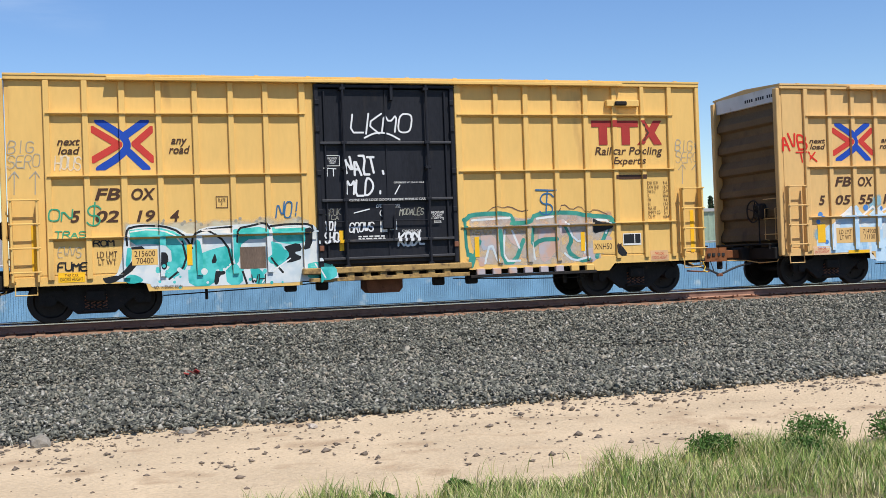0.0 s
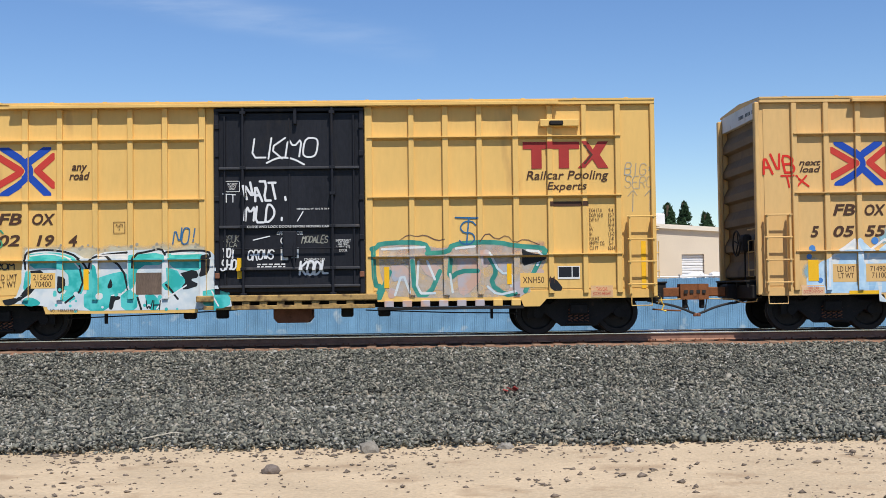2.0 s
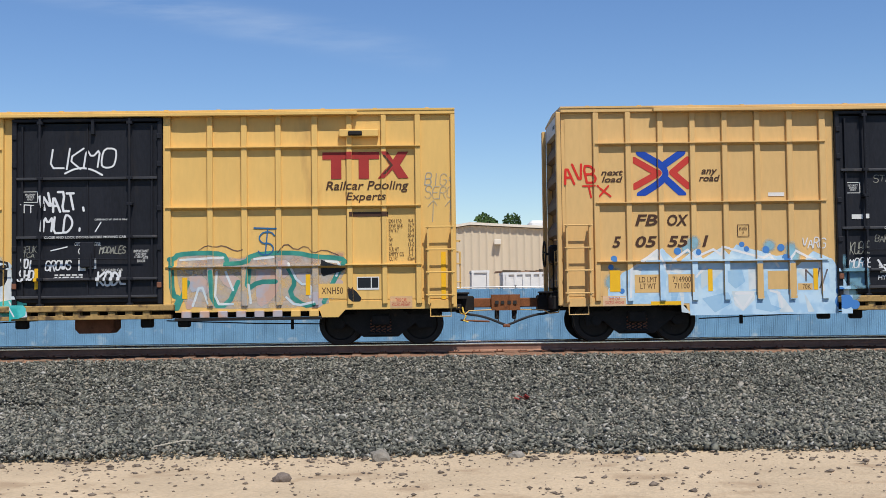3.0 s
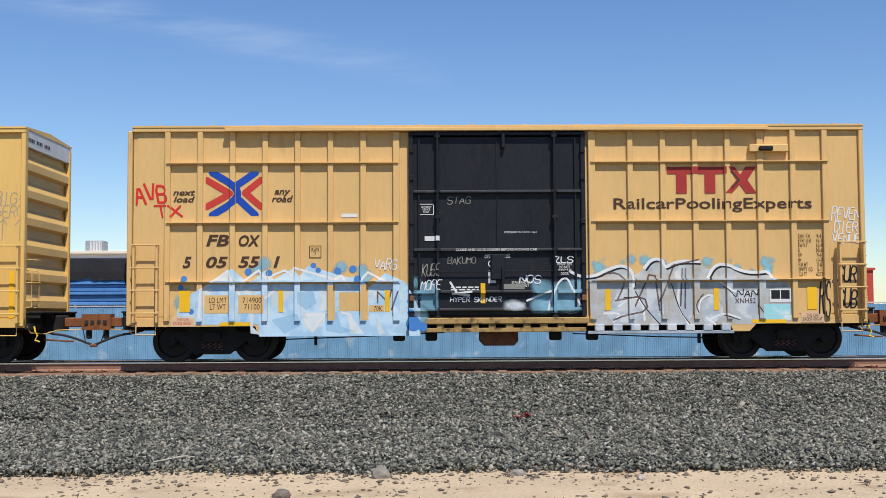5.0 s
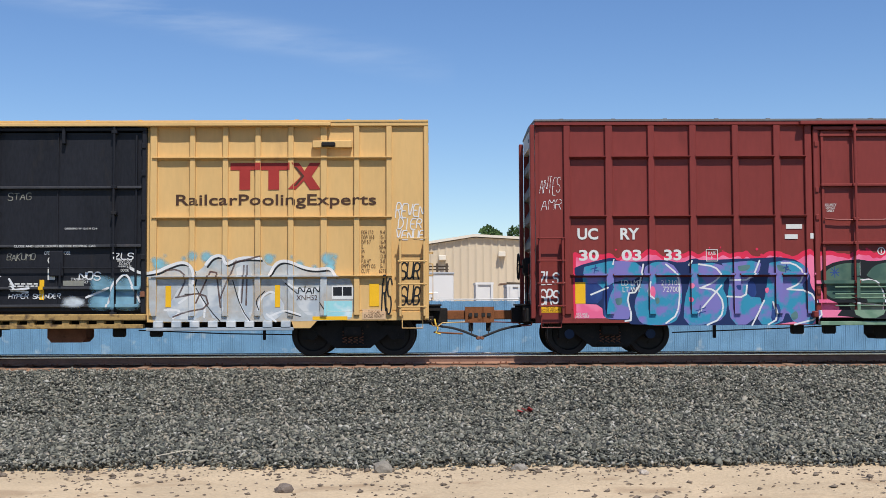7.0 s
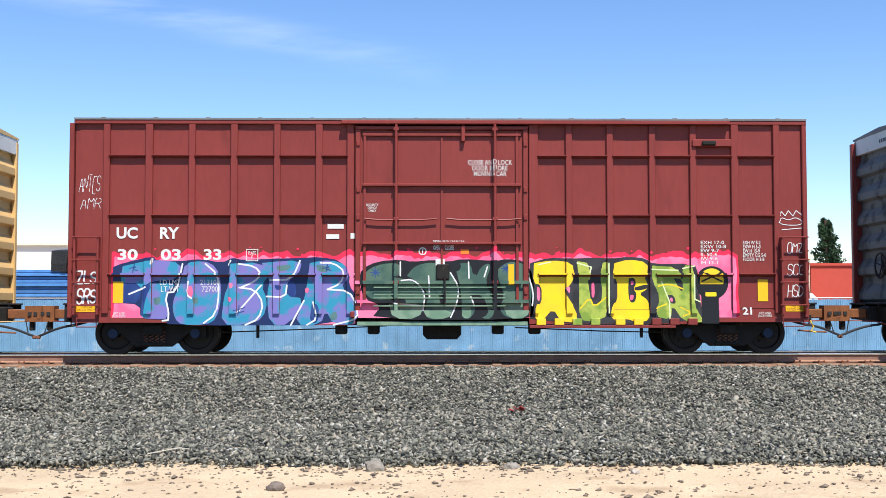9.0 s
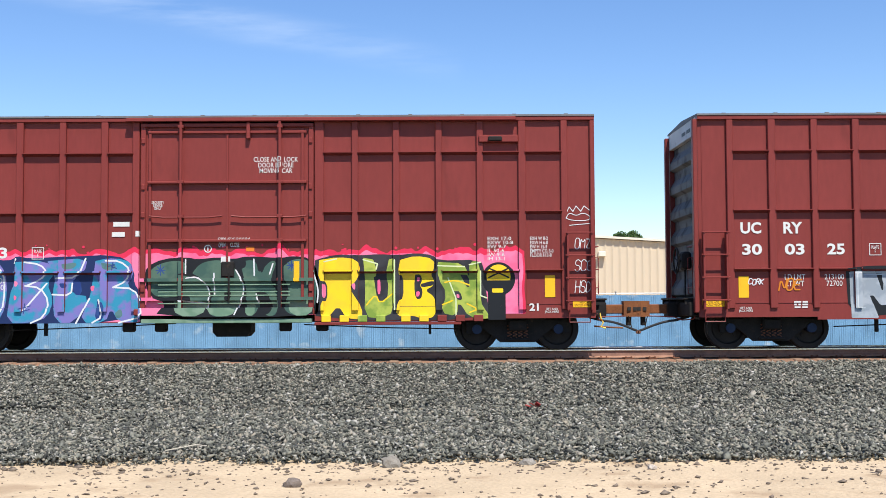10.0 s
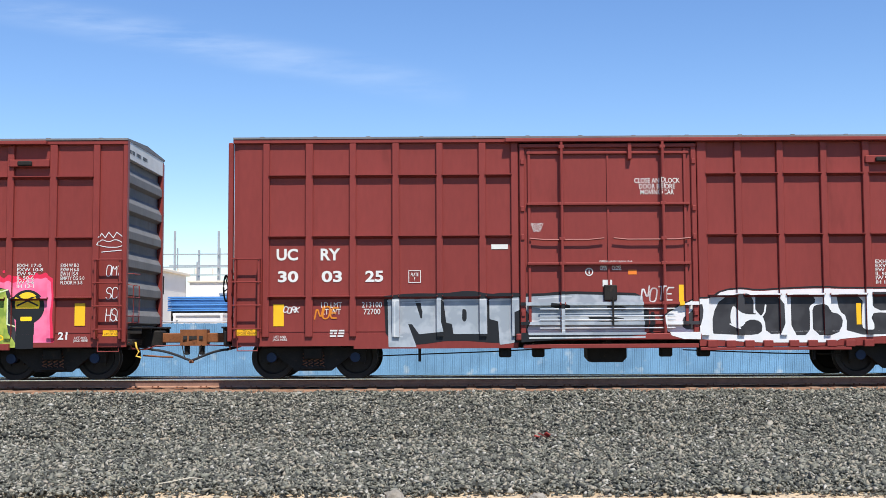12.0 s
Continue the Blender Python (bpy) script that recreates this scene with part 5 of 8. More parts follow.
class Spray:
    """One graffiti of many coats: each coat is an area or a set of lines, laid over those before it."""

    def __init__(self, side, label):
        self.side, self.label, self.root, self.lift = side, label, None, 0.004

    def coat(self, name, grid, F, material):
        self.lift += 0.0006
        ob = self.side.fill(name if self.root else "graffiti", grid, F, material, "" if self.root else self.label, self.root, self.lift)
        self.root = self.root or ob
        return ob

    def area(self, name, material, outline, smooth=1):
        p = chaikin(outline + outline[:1], smooth)
        if p[0] != p[-1]:
            p = p + p[:1]
        P = np.array(p)
        lo, hi = P.min(0) - 0.05, P.max(0) + 0.05
        g = self.side.field(lo[0], hi[0], lo[1], hi[1], [p], 0.0)
        X, Z, F = g[2], g[3], g[4]
        odd = np.zeros(X.shape, bool)
        for (ax, az), (bx, bz) in zip(p, p[1:]):
            if az != bz:
                odd ^= ((az > Z) != (bz > Z)) & (X < ax + (Z - az) * (bx - ax) / (bz - az))
        return self.coat(name, g, np.where(odd, -F, F), material)

    def lines(self, name, material, width, strokes, smooth=1):
        strokes = [chaikin(q, smooth) for q in strokes]
        P = np.array([q for st in strokes for q in st])
        lo, hi = P.min(0) - width, P.max(0) + width
        g = self.side.field(lo[0], hi[0], lo[1], hi[1], strokes, width, 0.015)
        ob = self.coat(name, g, g[4], material)
        ob["kind"] = "stuff"
        return ob


def paint(name, col, col2=None, scale=2.5, rough=0.5):
    """Spray paint; with a second colour it fades from one to the other in clouds."""
    m = mat(name, col, rough, vary=0.06, scale=3)
    if col2:
        n, l = m.node_tree.nodes, m.node_tree.links
        tc, ns, mr, mx = n.new("ShaderNodeTexCoord"), n.new("ShaderNodeTexNoise"), n.new("ShaderNodeMapRange"), n.new("ShaderNodeMix")
        ns.inputs["Scale"].default_value, ns.inputs["Detail"].default_value = scale, 3
        l.new(tc.outputs["Object"], ns.inputs["Vector"])
        mr.inputs[1].default_value, mr.inputs[2].default_value = 0.44, 0.56
        l.new(ns.outputs[0], mr.inputs[0])
        mx.data_type = "RGBA"
        l.new(mr.outputs[0], mx.inputs[0])
        mx.inputs[6].default_value, mx.inputs[7].default_value = (*col, 1), (*col2, 1)
        l.new(mx.outputs[2], n["Principled BSDF"].inputs["Base Color"])
    return m


def mist(name, col, cover=0.55, scale=3.0, soft=False):
    """Thin overspray through which the paint below shows."""
    m = bpy.data.materials.new(name)
    m.use_nodes = True
    n, l = m.node_tree.nodes, m.node_tree.links
    b = n["Principled BSDF"]
    b.inputs["Base Color"].default_value, b.inputs["Roughness"].default_value = (*col, 1), 0.7
    tc, ns, mr = n.new("ShaderNodeTexCoord"), n.new("ShaderNodeTexNoise"), n.new("ShaderNodeMapRange")
    ns.inputs["Scale"].default_value, ns.inputs["Detail"].default_value = scale, 6
    l.new(tc.outputs["Object"], ns.inputs["Vector"])
    at, mu = n.new("ShaderNodeAttribute"), n.new("ShaderNodeMath")
    mr.inputs[1].default_value, mr.inputs[2].default_value, mr.inputs[3].default_value, mr.inputs[4].default_value = 0.3, 0.7, cover * 0.5, min(1, cover * 1.5)
    l.new(ns.outputs[0], mr.inputs[0])
    at.attribute_name, mu.operation = "soft", "MULTIPLY"
    l.new(mr.outputs[0], mu.inputs[0])
    l.new(at.outputs["Fac"], mu.inputs[1])
    l.new(mu.outputs[0] if soft else mr.outputs[0], b.inputs["Alpha"])
    return m


def dots(grid, spots):
    X, Z = grid[2], grid[3]
    F = np.full(X.shape, 9.0)
    for u, z, r in spots:
        F = np.minimum(F, np.hypot(X - u, Z - z) - r)
    return F


def cloudy(grid, u0, u1, z0, z1, rough=0.08, scale=4.0, seed=0):
    """A rounded block with a bubbling outline."""
    X, Z = grid[2], grid[3]
    w = np.array([[noise.noise((x * scale, z * scale, seed)) for z in grid[1]] for x in grid[0]])
    dx, dz = np.maximum(u0 - X, X - u1), np.maximum(z0 - Z, Z - z1)
    return np.maximum(dx, dz) + rough * w


BROWNPAINT = paint("brown_stencil", (0.07, 0.035, 0.022))
STENCIL = mat("white_stencil", (0.64, 0.64, 0.62), 0.6, vary=0.08)
LOGORED = mat("emblem_red", (0.5, 0.045, 0.035), 0.55, vary=0.12)
LOGOBLUE = mat("emblem_blue", (0.012, 0.06, 0.36), 0.55, vary=0.1)
DARKRED = mat("faded_red", (0.34, 0.035, 0.03), 0.55, vary=0.15)
REFLECT = mat("yellow_reflector", (0.8, 0.45, 0.02), 0.45, vary=0.12)
SPRAYWHITE = paint("white_spray", (0.66, 0.67, 0.68))
SPRAYBLACK = paint("black_spray", (0.015, 0.017, 0.02))
SPRAYGREY = mist("grey_spray", (0.33, 0.33, 0.28), 0.75)
SPRAYGREEN = paint("green_spray", (0.04, 0.3, 0.17))
SPRAYBLUE = paint("blue_spray", (0.03, 0.13, 0.28))
SPRAYRED = paint("red_spray", (0.6, 0.03, 0.02))
TEAL = paint("teal_spray", (0.03, 0.38, 0.36), (0.09, 0.52, 0.5), 3)
ICEWHITE = paint("ice_white_spray", (0.5, 0.58, 0.62), (0.62, 0.66, 0.67), 2.5)
PALEMIST = mist("pale_mist", (0.52, 0.5, 0.38), 0.85, soft=True)
DEEPTEAL = paint("deep_teal_spray", (0.03, 0.2, 0.17), (0.05, 0.27, 0.22))
LILAC = paint("lilac_grey_spray", (0.36, 0.38, 0.43), (0.5, 0.37, 0.32), 2.6)
SKYBLUE = paint("sky_blue_spray", (0.36, 0.54, 0.7), (0.48, 0.64, 0.76), 3)
BLUEDOT = paint("mid_blue_spray", (0.06, 0.2, 0.5))
CYANMIST = mist("cyan_mist", (0.2, 0.5, 0.62), 0.75, soft=True)
SILVERW = paint("silver_white_spray", (0.38, 0.43, 0.48), (0.55, 0.57, 0.58), 2.6)
PINK = paint("pink_spray", (0.75, 0.13, 0.26), (0.8, 0.2, 0.34), 2)
HOTRED = paint("hot_red_spray", (0.68, 0.03, 0.08))
BLUEPURPLE = paint("blue_purple_spray", (0.035, 0.26, 0.4), (0.19, 0.17, 0.44), 3.2)
NAVY = paint("navy_spray", (0.015, 0.03, 0.1))
GREENGREY = paint("green_grey_spray", (0.05, 0.105, 0.085), (0.085, 0.15, 0.11), 2.2)
YELLOWSPRAY = paint("yellow_spray", (0.85, 0.6, 0.02), (0.85, 0.55, 0.03))
OLIVE = paint("olive_spray", (0.2, 0.3, 0.05), (0.38, 0.45, 0.08), 3)
SILVER = paint("silver_spray", (0.27, 0.31, 0.35), (0.37, 0.41, 0.45), 2.6)
CHAR = paint("charcoal_spray", (0.03, 0.03, 0.034), (0.045, 0.045, 0.05), 2)

FADED = mist("faded_lilac_mist", (0.44, 0.45, 0.46), 0.48, 4.0)
ROSE = paint("rose_grey_spray", (0.5, 0.33, 0.26), (0.42, 0.38, 0.4), 2.6)
BROWNLINE = mist("thin_brown_spray", (0.1, 0.055, 0.05), 0.85)
MIDSKY = paint("mid_sky_spray", (0.26, 0.45, 0.64), (0.32, 0.5, 0.66), 3)
SILVERMIST = mist("silver_mist", (0.47, 0.52, 0.55), 0.82, 2.5)
DEEPBLUE = paint("deep_blue_spray", (0.02, 0.045, 0.18), (0.03, 0.07, 0.22), 3)
SAGE = paint("sage_spray", (0.07, 0.16, 0.17), (0.1, 0.2, 0.2), 3)
PALEGREEN = paint("pale_green_spray", (0.14, 0.24, 0.16), (0.2, 0.3, 0.21), 3)
PALELIME = paint("pale_lime_spray", (0.62, 0.7, 0.4))


def stuff(ob):
    if ob:
        ob["kind"] = "stuff"
    return ob


def emblem(s, u, z, w, h):
    """Blue and red arrows that meet like a crossing."""
    def st(*pts):
        return [(u + a * w, z + b * h) for a, b in pts]
    root = s.tag("emblem", [st((0.05, 0.0), (0.07, 0.02)) for _ in range(1)], 0.02, LOGOBLUE, "blue and red crossing-arrow emblem")
    r = [st((-0.48, 0.3), (-0.06, 0.0), (-0.48, -0.28)), st((0.48, 0.3), (0.2, 0.02), (0.48, -0.28))]
    g = s.field(u - w * 0.62, u + w * 0.62, z - h * 0.6, z + h * 0.6, r, w * 0.115, 0.015)
    s.fill("red_arrow", g, np.maximum(g[4], np.abs(g[2] - u) - w * 0.5), LOGORED, "", root)
    b = [chaikin(st((-0.38, 0.46), (-0.02, 0.2), (0.1, 0.0), (-0.02, -0.2), (-0.38, -0.46)), 2), st((0.38, 0.46), (0.07, 0.2)), st((0.38, -0.46), (0.1, -0.14))]
    g = s.field(u - w * 0.62, u + w * 0.62, z - h * 0.6, z + h * 0.6, b, w * 0.125, 0.015)
    s.fill("blue_arrow", g, np.maximum(g[4], np.abs(g[3] - z) - h * 0.48), LOGOBLUE, "", root)


def red_mark(s, u0, u1, z0, z1):
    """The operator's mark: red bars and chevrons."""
    w, h = u1 - u0, z1 - z0
    t = h * 0.27
    def R(a, b, c, d):
        return [(u0 + a * w, z0 + c * h), (u0 + b * w, z0 + c * h), (u0 + b * w, z0 + d * h), (u0 + a * w, z0 + d * h)]
    root = s.drape("red_mark", [R(0, 0.66, 0.73, 1)], DARKRED, "red block mark of bars and chevrons")
    s.drape("bar", [R(0.1, 0.22, 0, 0.73)], DARKRED, "", None, root)
    s.drape("bar", [R(0.42, 0.54, 0, 0.73)], DARKRED, "", None, root)
    q = lambda *p: [(u0 + a * w, z0 + b * h) for a, b in p]
    s.drape("chevron", [q((0.88, 1), (1.0, 1), (0.9, 0.5), (0.78, 0.5)), q((0.78, 0.5), (0.9, 0.5), (1.0, 0), (0.88, 0))], DARKRED, "", None, root)
    s.drape("chevron", [q((0.68, 1), (0.76, 1), (0.86, 0.5), (0.78, 0.5)), q((0.78, 0.5), (0.86, 0.5), (0.72, 0), (0.64, 0))], DARKRED, "", None, root)
    s.drape("chevron", [q((0.7, 0.86), (0.73, 0.86), (0.82, 0.5), (0.79, 0.5)), q((0.79, 0.5), (0.82, 0.5), (0.73, 0.14), (0.7, 0.14))], BROWNPAINT, "", None, root)


def reflectors(s, spots):
    for u, z0, z1, w in spots:
        s.rect("reflector", u, u + w, z0, z1, REFLECT, "yellow reflective strip")


def boxed(s, u0, u1, z0, z1, line, text=""):
    t = 0.014
    ob = s.drape("boxed_plate", [[(u0, z0), (u1, z0), (u1, z0 + t), (u0, z0 + t)], [(u0, z1 - t), (u1, z1 - t), (u1, z1), (u0, z1)],
                                 [(u0, z0 + t), (u0 + t, z0 + t), (u0 + t, z1 - t), (u0, z1 - t)], [(u1 - t, z0 + t), (u1, z0 + t), (u1, z1 - t), (u1 - t, z1 - t)]], line)
    if text:
        s.text(text, u0 + 0.05, u1 - 0.05, z0 + 0.05, z1 - 0.05, line, 0, 0.01)
    return ob


def yellow_marks(s, pale, shift, word_pos):
    """Lettering common to the two yellow cars."""
    d0, d1 = s.door
    nl, lg, fb = word_pos
    s.text("next\nload", nl[0], nl[1], nl[2], nl[3], BROWNPAINT, 0.25, 0.02)
    s.text("any\nroad", nl[4], nl[5], nl[2], nl[3], BROWNPAINT, 0.25, 0.02)
    emblem(s, *lg)
    for t, a, c, z in fb:
        s.text(t, a, c, z, z + 0.245, BROWNPAINT, 0.22, 0.025)
    # door notices
    boxed(s, d0 + 0.22, d0 + 0.54, 3.16, 3.4, STENCIL, "SECURITY\nDEVICE\nONLY")
    m = (d0 + d1) / 2
    s.text("CLOSE AND LOCK DOORS BEFORE MOVING CAR", m - 0.9, m + 0.85, 2.375, 2.425, STENCIL, 0, 0.008)
    s.text("OPENING W 10-0 H 10-4" if shift else "OPENING W 12-0 H 12-4", m + 0.15, m + 0.85, 2.76, 2.8, STENCIL, 0, 0.008)
    s.text("OPEN", m - 0.28, m - 0.1, 2.22, 2.3, STENCIL, 0.2, 0.02)
    s.text("CLOSE", m + 0.06, m + 0.28, 2.22, 2.3, STENCIL, -0.2, 0.02)
    s.rect("notice", m - 0.2, m - 0.04, 1.68, 1.95, STENCIL, "white paper notice")
    ring = [[(m - 0.12 + 0.075 * math.cos(a), 2.1 + 0.075 * math.sin(a)) for a in np.linspace(0, 2 * math.pi, 17)], [(m - 0.12, 2.06), (m - 0.12, 2.14)]]
    s.tag("round_mark", ring, 0.022, STENCIL)
    s.text("IMPORTANT\nDO NOT\nLUBRICATE\nDOOR", d1 - 0.62, d1 - 0.3, 1.85, 2.12, STENCIL, 0, 0.008)
    s.bars_of(d0 + 0.9, d0 + 1.5, 1.52, 1.62, 2, STENCIL, 3)
    s.text("STANDARD CAR\nSEAL ONLY", m + 0.3, m + 0.75, 1.6, 1.72, STENCIL, 0, 0.008)




def letters_turquoise(s):
    """Four tall letters in turquoise and white, shaded in black."""
    w = Spray(s, "turquoise and white block-letter graffiti with black shading")
    w.area("painted_ground", ICEWHITE, [(1.90, 0.83), (2.16, 1.04), (2.29, 1.93), (2.38, 2.01), (3.24, 1.96), (3.63, 1.72), (3.84, 1.90), (4.46, 1.93), (5.19, 1.96), (5.34, 1.90), (6.20, 1.93), (6.35, 1.77), (6.38, 1.04), (6.69, 0.88), (6.72, 0.65), (2.80, 0.65), (2.75, 0.77)], 1)
    w.area("letter_fill", TEAL, [(2.36, 1.88), (2.94, 1.92), (3.24, 1.83), (3.36, 1.56), (3.14, 1.56), (2.80, 1.61), (2.38, 1.56)], 1)
    w.area("letter_fill", TEAL, [(2.21, 0.83), (2.31, 0.96), (2.51, 0.93), (2.65, 0.80), (2.36, 0.75)], 1)
    w.area("letter_fill", TEAL, [(3.16, 1.56), (3.43, 1.56), (3.51, 1.40), (3.43, 1.04), (3.24, 0.88), (3.14, 0.93), (3.24, 1.25)], 1)
    w.area("letter_fill", TEAL, [(3.63, 1.40), (3.71, 1.67), (3.82, 1.56), (3.84, 0.93), (4.15, 1.04), (4.10, 0.65), (3.53, 0.65), (3.58, 1.04)], 1)
    w.area("letter_fill", TEAL, [(4.31, 0.96), (4.51, 1.14), (4.67, 0.93), (4.67, 0.65), (4.33, 0.65)], 1)
    w.area("letter_fill", TEAL, [(4.49, 1.83), (5.24, 1.89), (5.27, 1.61), (4.67, 1.61), (4.62, 1.17), (4.49, 1.04)], 1)
    w.area("letter_fill", TEAL, [(4.83, 0.98), (5.08, 0.98), (5.19, 0.65), (4.88, 0.65)], 1)
    w.area("letter_fill", TEAL, [(5.32, 1.85), (6.07, 1.88), (6.17, 1.61), (5.91, 1.46), (5.50, 1.51), (5.34, 1.61)], 1)
    w.area("letter_fill", TEAL, [(5.19, 1.19), (5.50, 1.40), (5.71, 1.33), (5.65, 1.09), (5.29, 1.04)], 1)
    w.area("letter_fill", TEAL, [(6.07, 1.04), (6.33, 1.09), (6.69, 0.96), (6.67, 0.67), (6.07, 0.67)], 1)
    w.area("letter_fill", TEAL, [(2.38, 1.87), (2.94, 1.90), (3.36, 1.81), (3.58, 1.46), (3.53, 1.04), (3.24, 0.83), (2.99, 0.88), (3.21, 1.14), (3.19, 1.51), (2.80, 1.58), (2.38, 1.56)], 1)
    w.area("letter_fill", TEAL, [(3.69, 1.30), (4.05, 1.43), (4.46, 1.51), (4.49, 1.06), (3.84, 0.93)], 1)
    w.area("letter_fill", TEAL, [(5.29, 1.56), (5.60, 1.46), (5.56, 1.04), (5.32, 0.98)], 1)
    w.area("letter_fill", TEAL, [(3.53, 1.01), (4.10, 1.04), (4.10, 0.65), (3.53, 0.65)], 1)
    w.area("letter_fill", TEAL, [(2.31, 1.51), (2.41, 1.51), (2.38, 1.19), (2.25, 1.06)], 1)
    w.area("letter_shade", SPRAYBLACK, [(2.38, 1.52), (2.68, 1.54), (2.63, 1.30), (2.31, 0.93), (1.87, 0.78), (2.16, 0.96), (2.46, 1.30)], 1)
    w.area("letter_shade", SPRAYBLACK, [(2.99, 1.40), (3.12, 1.38), (3.14, 1.19), (3.07, 1.01), (2.97, 1.06)], 1)
    w.area("letter_shade", SPRAYBLACK, [(4.10, 1.35), (4.15, 1.14), (4.00, 1.11)], 1)
    w.area("letter_shade", SPRAYBLACK, [(4.10, 0.96), (4.31, 0.96), (4.30, 0.88), (4.18, 0.87), (4.15, 0.67), (4.05, 0.67)], 1)
    w.area("letter_shade", SPRAYBLACK, [(6.03, 1.80), (6.22, 1.85), (6.20, 1.40), (5.97, 1.33), (6.04, 1.51)], 1)
    w.area("letter_shade", SPRAYBLACK, [(5.58, 1.43), (5.91, 1.52), (5.99, 1.33), (5.76, 1.30), (6.02, 1.17), (5.65, 1.06), (5.60, 1.14), (5.71, 1.25)], 1)
    w.area("letter_shade", SPRAYBLACK, [(4.62, 1.11), (5.08, 1.15), (5.03, 0.98), (4.88, 0.97), (4.77, 1.04)], 1)
    w.area("letter_shade", SPRAYBLACK, [(1.80, 0.90), (2.16, 0.96), (2.12, 0.83), (1.87, 0.77)], 1)
    w.lines("black_edge", SPRAYBLACK, 0.045, [
        [(2.31, 1.56), (2.29, 1.83), (2.38, 1.94), (2.80, 1.97), (3.24, 1.90), (3.51, 1.69), (3.63, 1.46)],
        [(3.63, 1.56), (3.66, 1.75), (3.89, 1.84), (4.46, 1.89)],
        [(4.57, 1.56), (4.59, 1.85), (4.88, 1.90), (5.19, 1.97), (5.27, 1.83)],
        [(5.29, 1.88), (5.71, 1.92), (6.20, 1.90), (6.22, 1.77)],
        [(3.43, 1.61), (3.53, 1.14), (3.14, 0.83)],
        [(3.94, 1.85), (4.36, 1.56), (4.46, 1.09)],
        [(4.67, 0.93), (4.75, 0.67)],
        [(5.29, 1.19), (5.53, 0.88)],
    ], 1)
    w.lines("white_edge", SPRAYWHITE, 0.03, [
        [(2.38, 1.84), (2.80, 1.89), (3.24, 1.79), (3.43, 1.56)],
        [(5.40, 1.84), (6.02, 1.85)],
        [(5.34, 0.93), (5.71, 1.17)],
        [(3.84, 1.83), (4.41, 1.85)],
        [(6.25, 1.04), (6.43, 0.72)],
        [(5.08, 0.67), (5.29, 0.98)],
    ], 1)


def letters_faded(s):
    """Four worn letters in pale lilac and rose, drawn round in green."""
    w = Spray(s, "faded lilac and rose letter graffiti with green outlines")
    w.area("painted_ground", FADED, [(9.85, 1.98), (10.83, 1.98), (11.26, 1.87), (11.47, 2.01), (12.12, 2.04), (12.77, 1.93), (13.47, 1.90), (13.47, 1.56), (13.10, 1.18), (13.10, 0.83), (10.07, 0.83), (9.96, 1.06), (9.83, 1.51)], 1)
    w.area("letter_fill", ROSE, [(11.53, 1.65), (11.96, 1.68), (12.07, 1.23), (11.69, 0.84), (11.53, 0.95)], 1)
    w.area("letter_fill", ROSE, [(12.01, 1.84), (12.23, 1.87), (12.29, 1.62), (12.07, 1.40)], 1)
    w.area("letter_fill", ROSE, [(12.72, 1.15), (13.04, 1.18), (12.99, 0.83), (12.56, 0.83)], 1)
    w.area("letter_fill", ROSE, [(10.07, 1.06), (10.23, 1.01), (10.18, 0.83), (10.01, 0.83)], 1)
    w.area("letter_fill", LILAC, [(10.10, 1.54), (10.45, 1.56), (10.56, 1.12), (10.29, 1.23), (10.12, 1.18)], 1)
    w.area("letter_fill", LILAC, [(10.72, 1.54), (11.15, 1.56), (11.23, 1.23), (10.88, 1.29)], 1)
    w.area("letter_fill", LILAC, [(12.39, 1.56), (12.69, 1.59), (12.66, 1.34), (12.45, 1.40)], 1)
    w.area("letter_fill", LILAC, [(13.12, 1.40), (13.42, 1.45), (13.37, 1.18), (13.10, 0.95)], 1)
    w.lines("green_edge", DEEPTEAL, 0.1, [
        [(9.69, 1.90), (9.80, 1.93), (9.85, 2.01), (10.39, 2.04), (10.83, 2.01), (10.91, 1.87)],
        [(9.72, 1.87), (9.74, 1.12), (9.88, 1.09), (9.80, 0.85)],
        [(10.88, 1.79), (11.34, 1.81), (11.42, 1.98), (11.96, 2.02), (12.45, 2.01), (12.77, 1.93), (13.37, 1.89), (13.45, 1.81)],
        [(11.39, 1.68), (11.34, 1.23), (11.58, 1.40), (11.96, 1.40)],
        [(12.23, 1.68), (12.39, 1.40), (12.23, 1.12), (12.56, 0.87), (12.77, 0.90)],
        [(13.42, 1.79), (13.20, 1.40), (12.99, 0.95)],
        [(10.07, 1.40), (9.85, 0.85)],
        [(10.56, 1.62), (10.61, 0.90), (10.93, 0.90), (11.15, 1.40)],
    ], 1)
    w.lines("white_edge", ICEWHITE, 0.05, [
        [(9.91, 1.89), (10.83, 1.93)],
        [(10.69, 1.62), (10.64, 0.93), (11.04, 0.93)],
        [(11.50, 1.89), (11.91, 1.93)],
        [(10.88, 1.62), (11.04, 1.23)],
        [(12.23, 1.79), (12.45, 1.34), (12.72, 1.34), (12.69, 1.06)],
        [(13.04, 1.83), (13.37, 1.80), (13.26, 1.51)],
        [(10.18, 0.90), (10.34, 1.40), (10.50, 0.95)],
        [(11.37, 1.34), (11.42, 0.95)],
        [(12.18, 1.06), (12.39, 0.87), (12.77, 0.95)],
    ], 1)
    w.area("letter_shade", SPRAYBLACK, [(12.93, 1.87), (13.10, 1.78), (13.47, 1.70), (13.42, 1.61), (13.10, 1.54), (12.93, 1.48)], 1)
    w.area("letter_shade", SPRAYBLACK, [(13.50, 1.23), (13.64, 1.23), (13.85, 0.95), (13.53, 0.95)], 1)
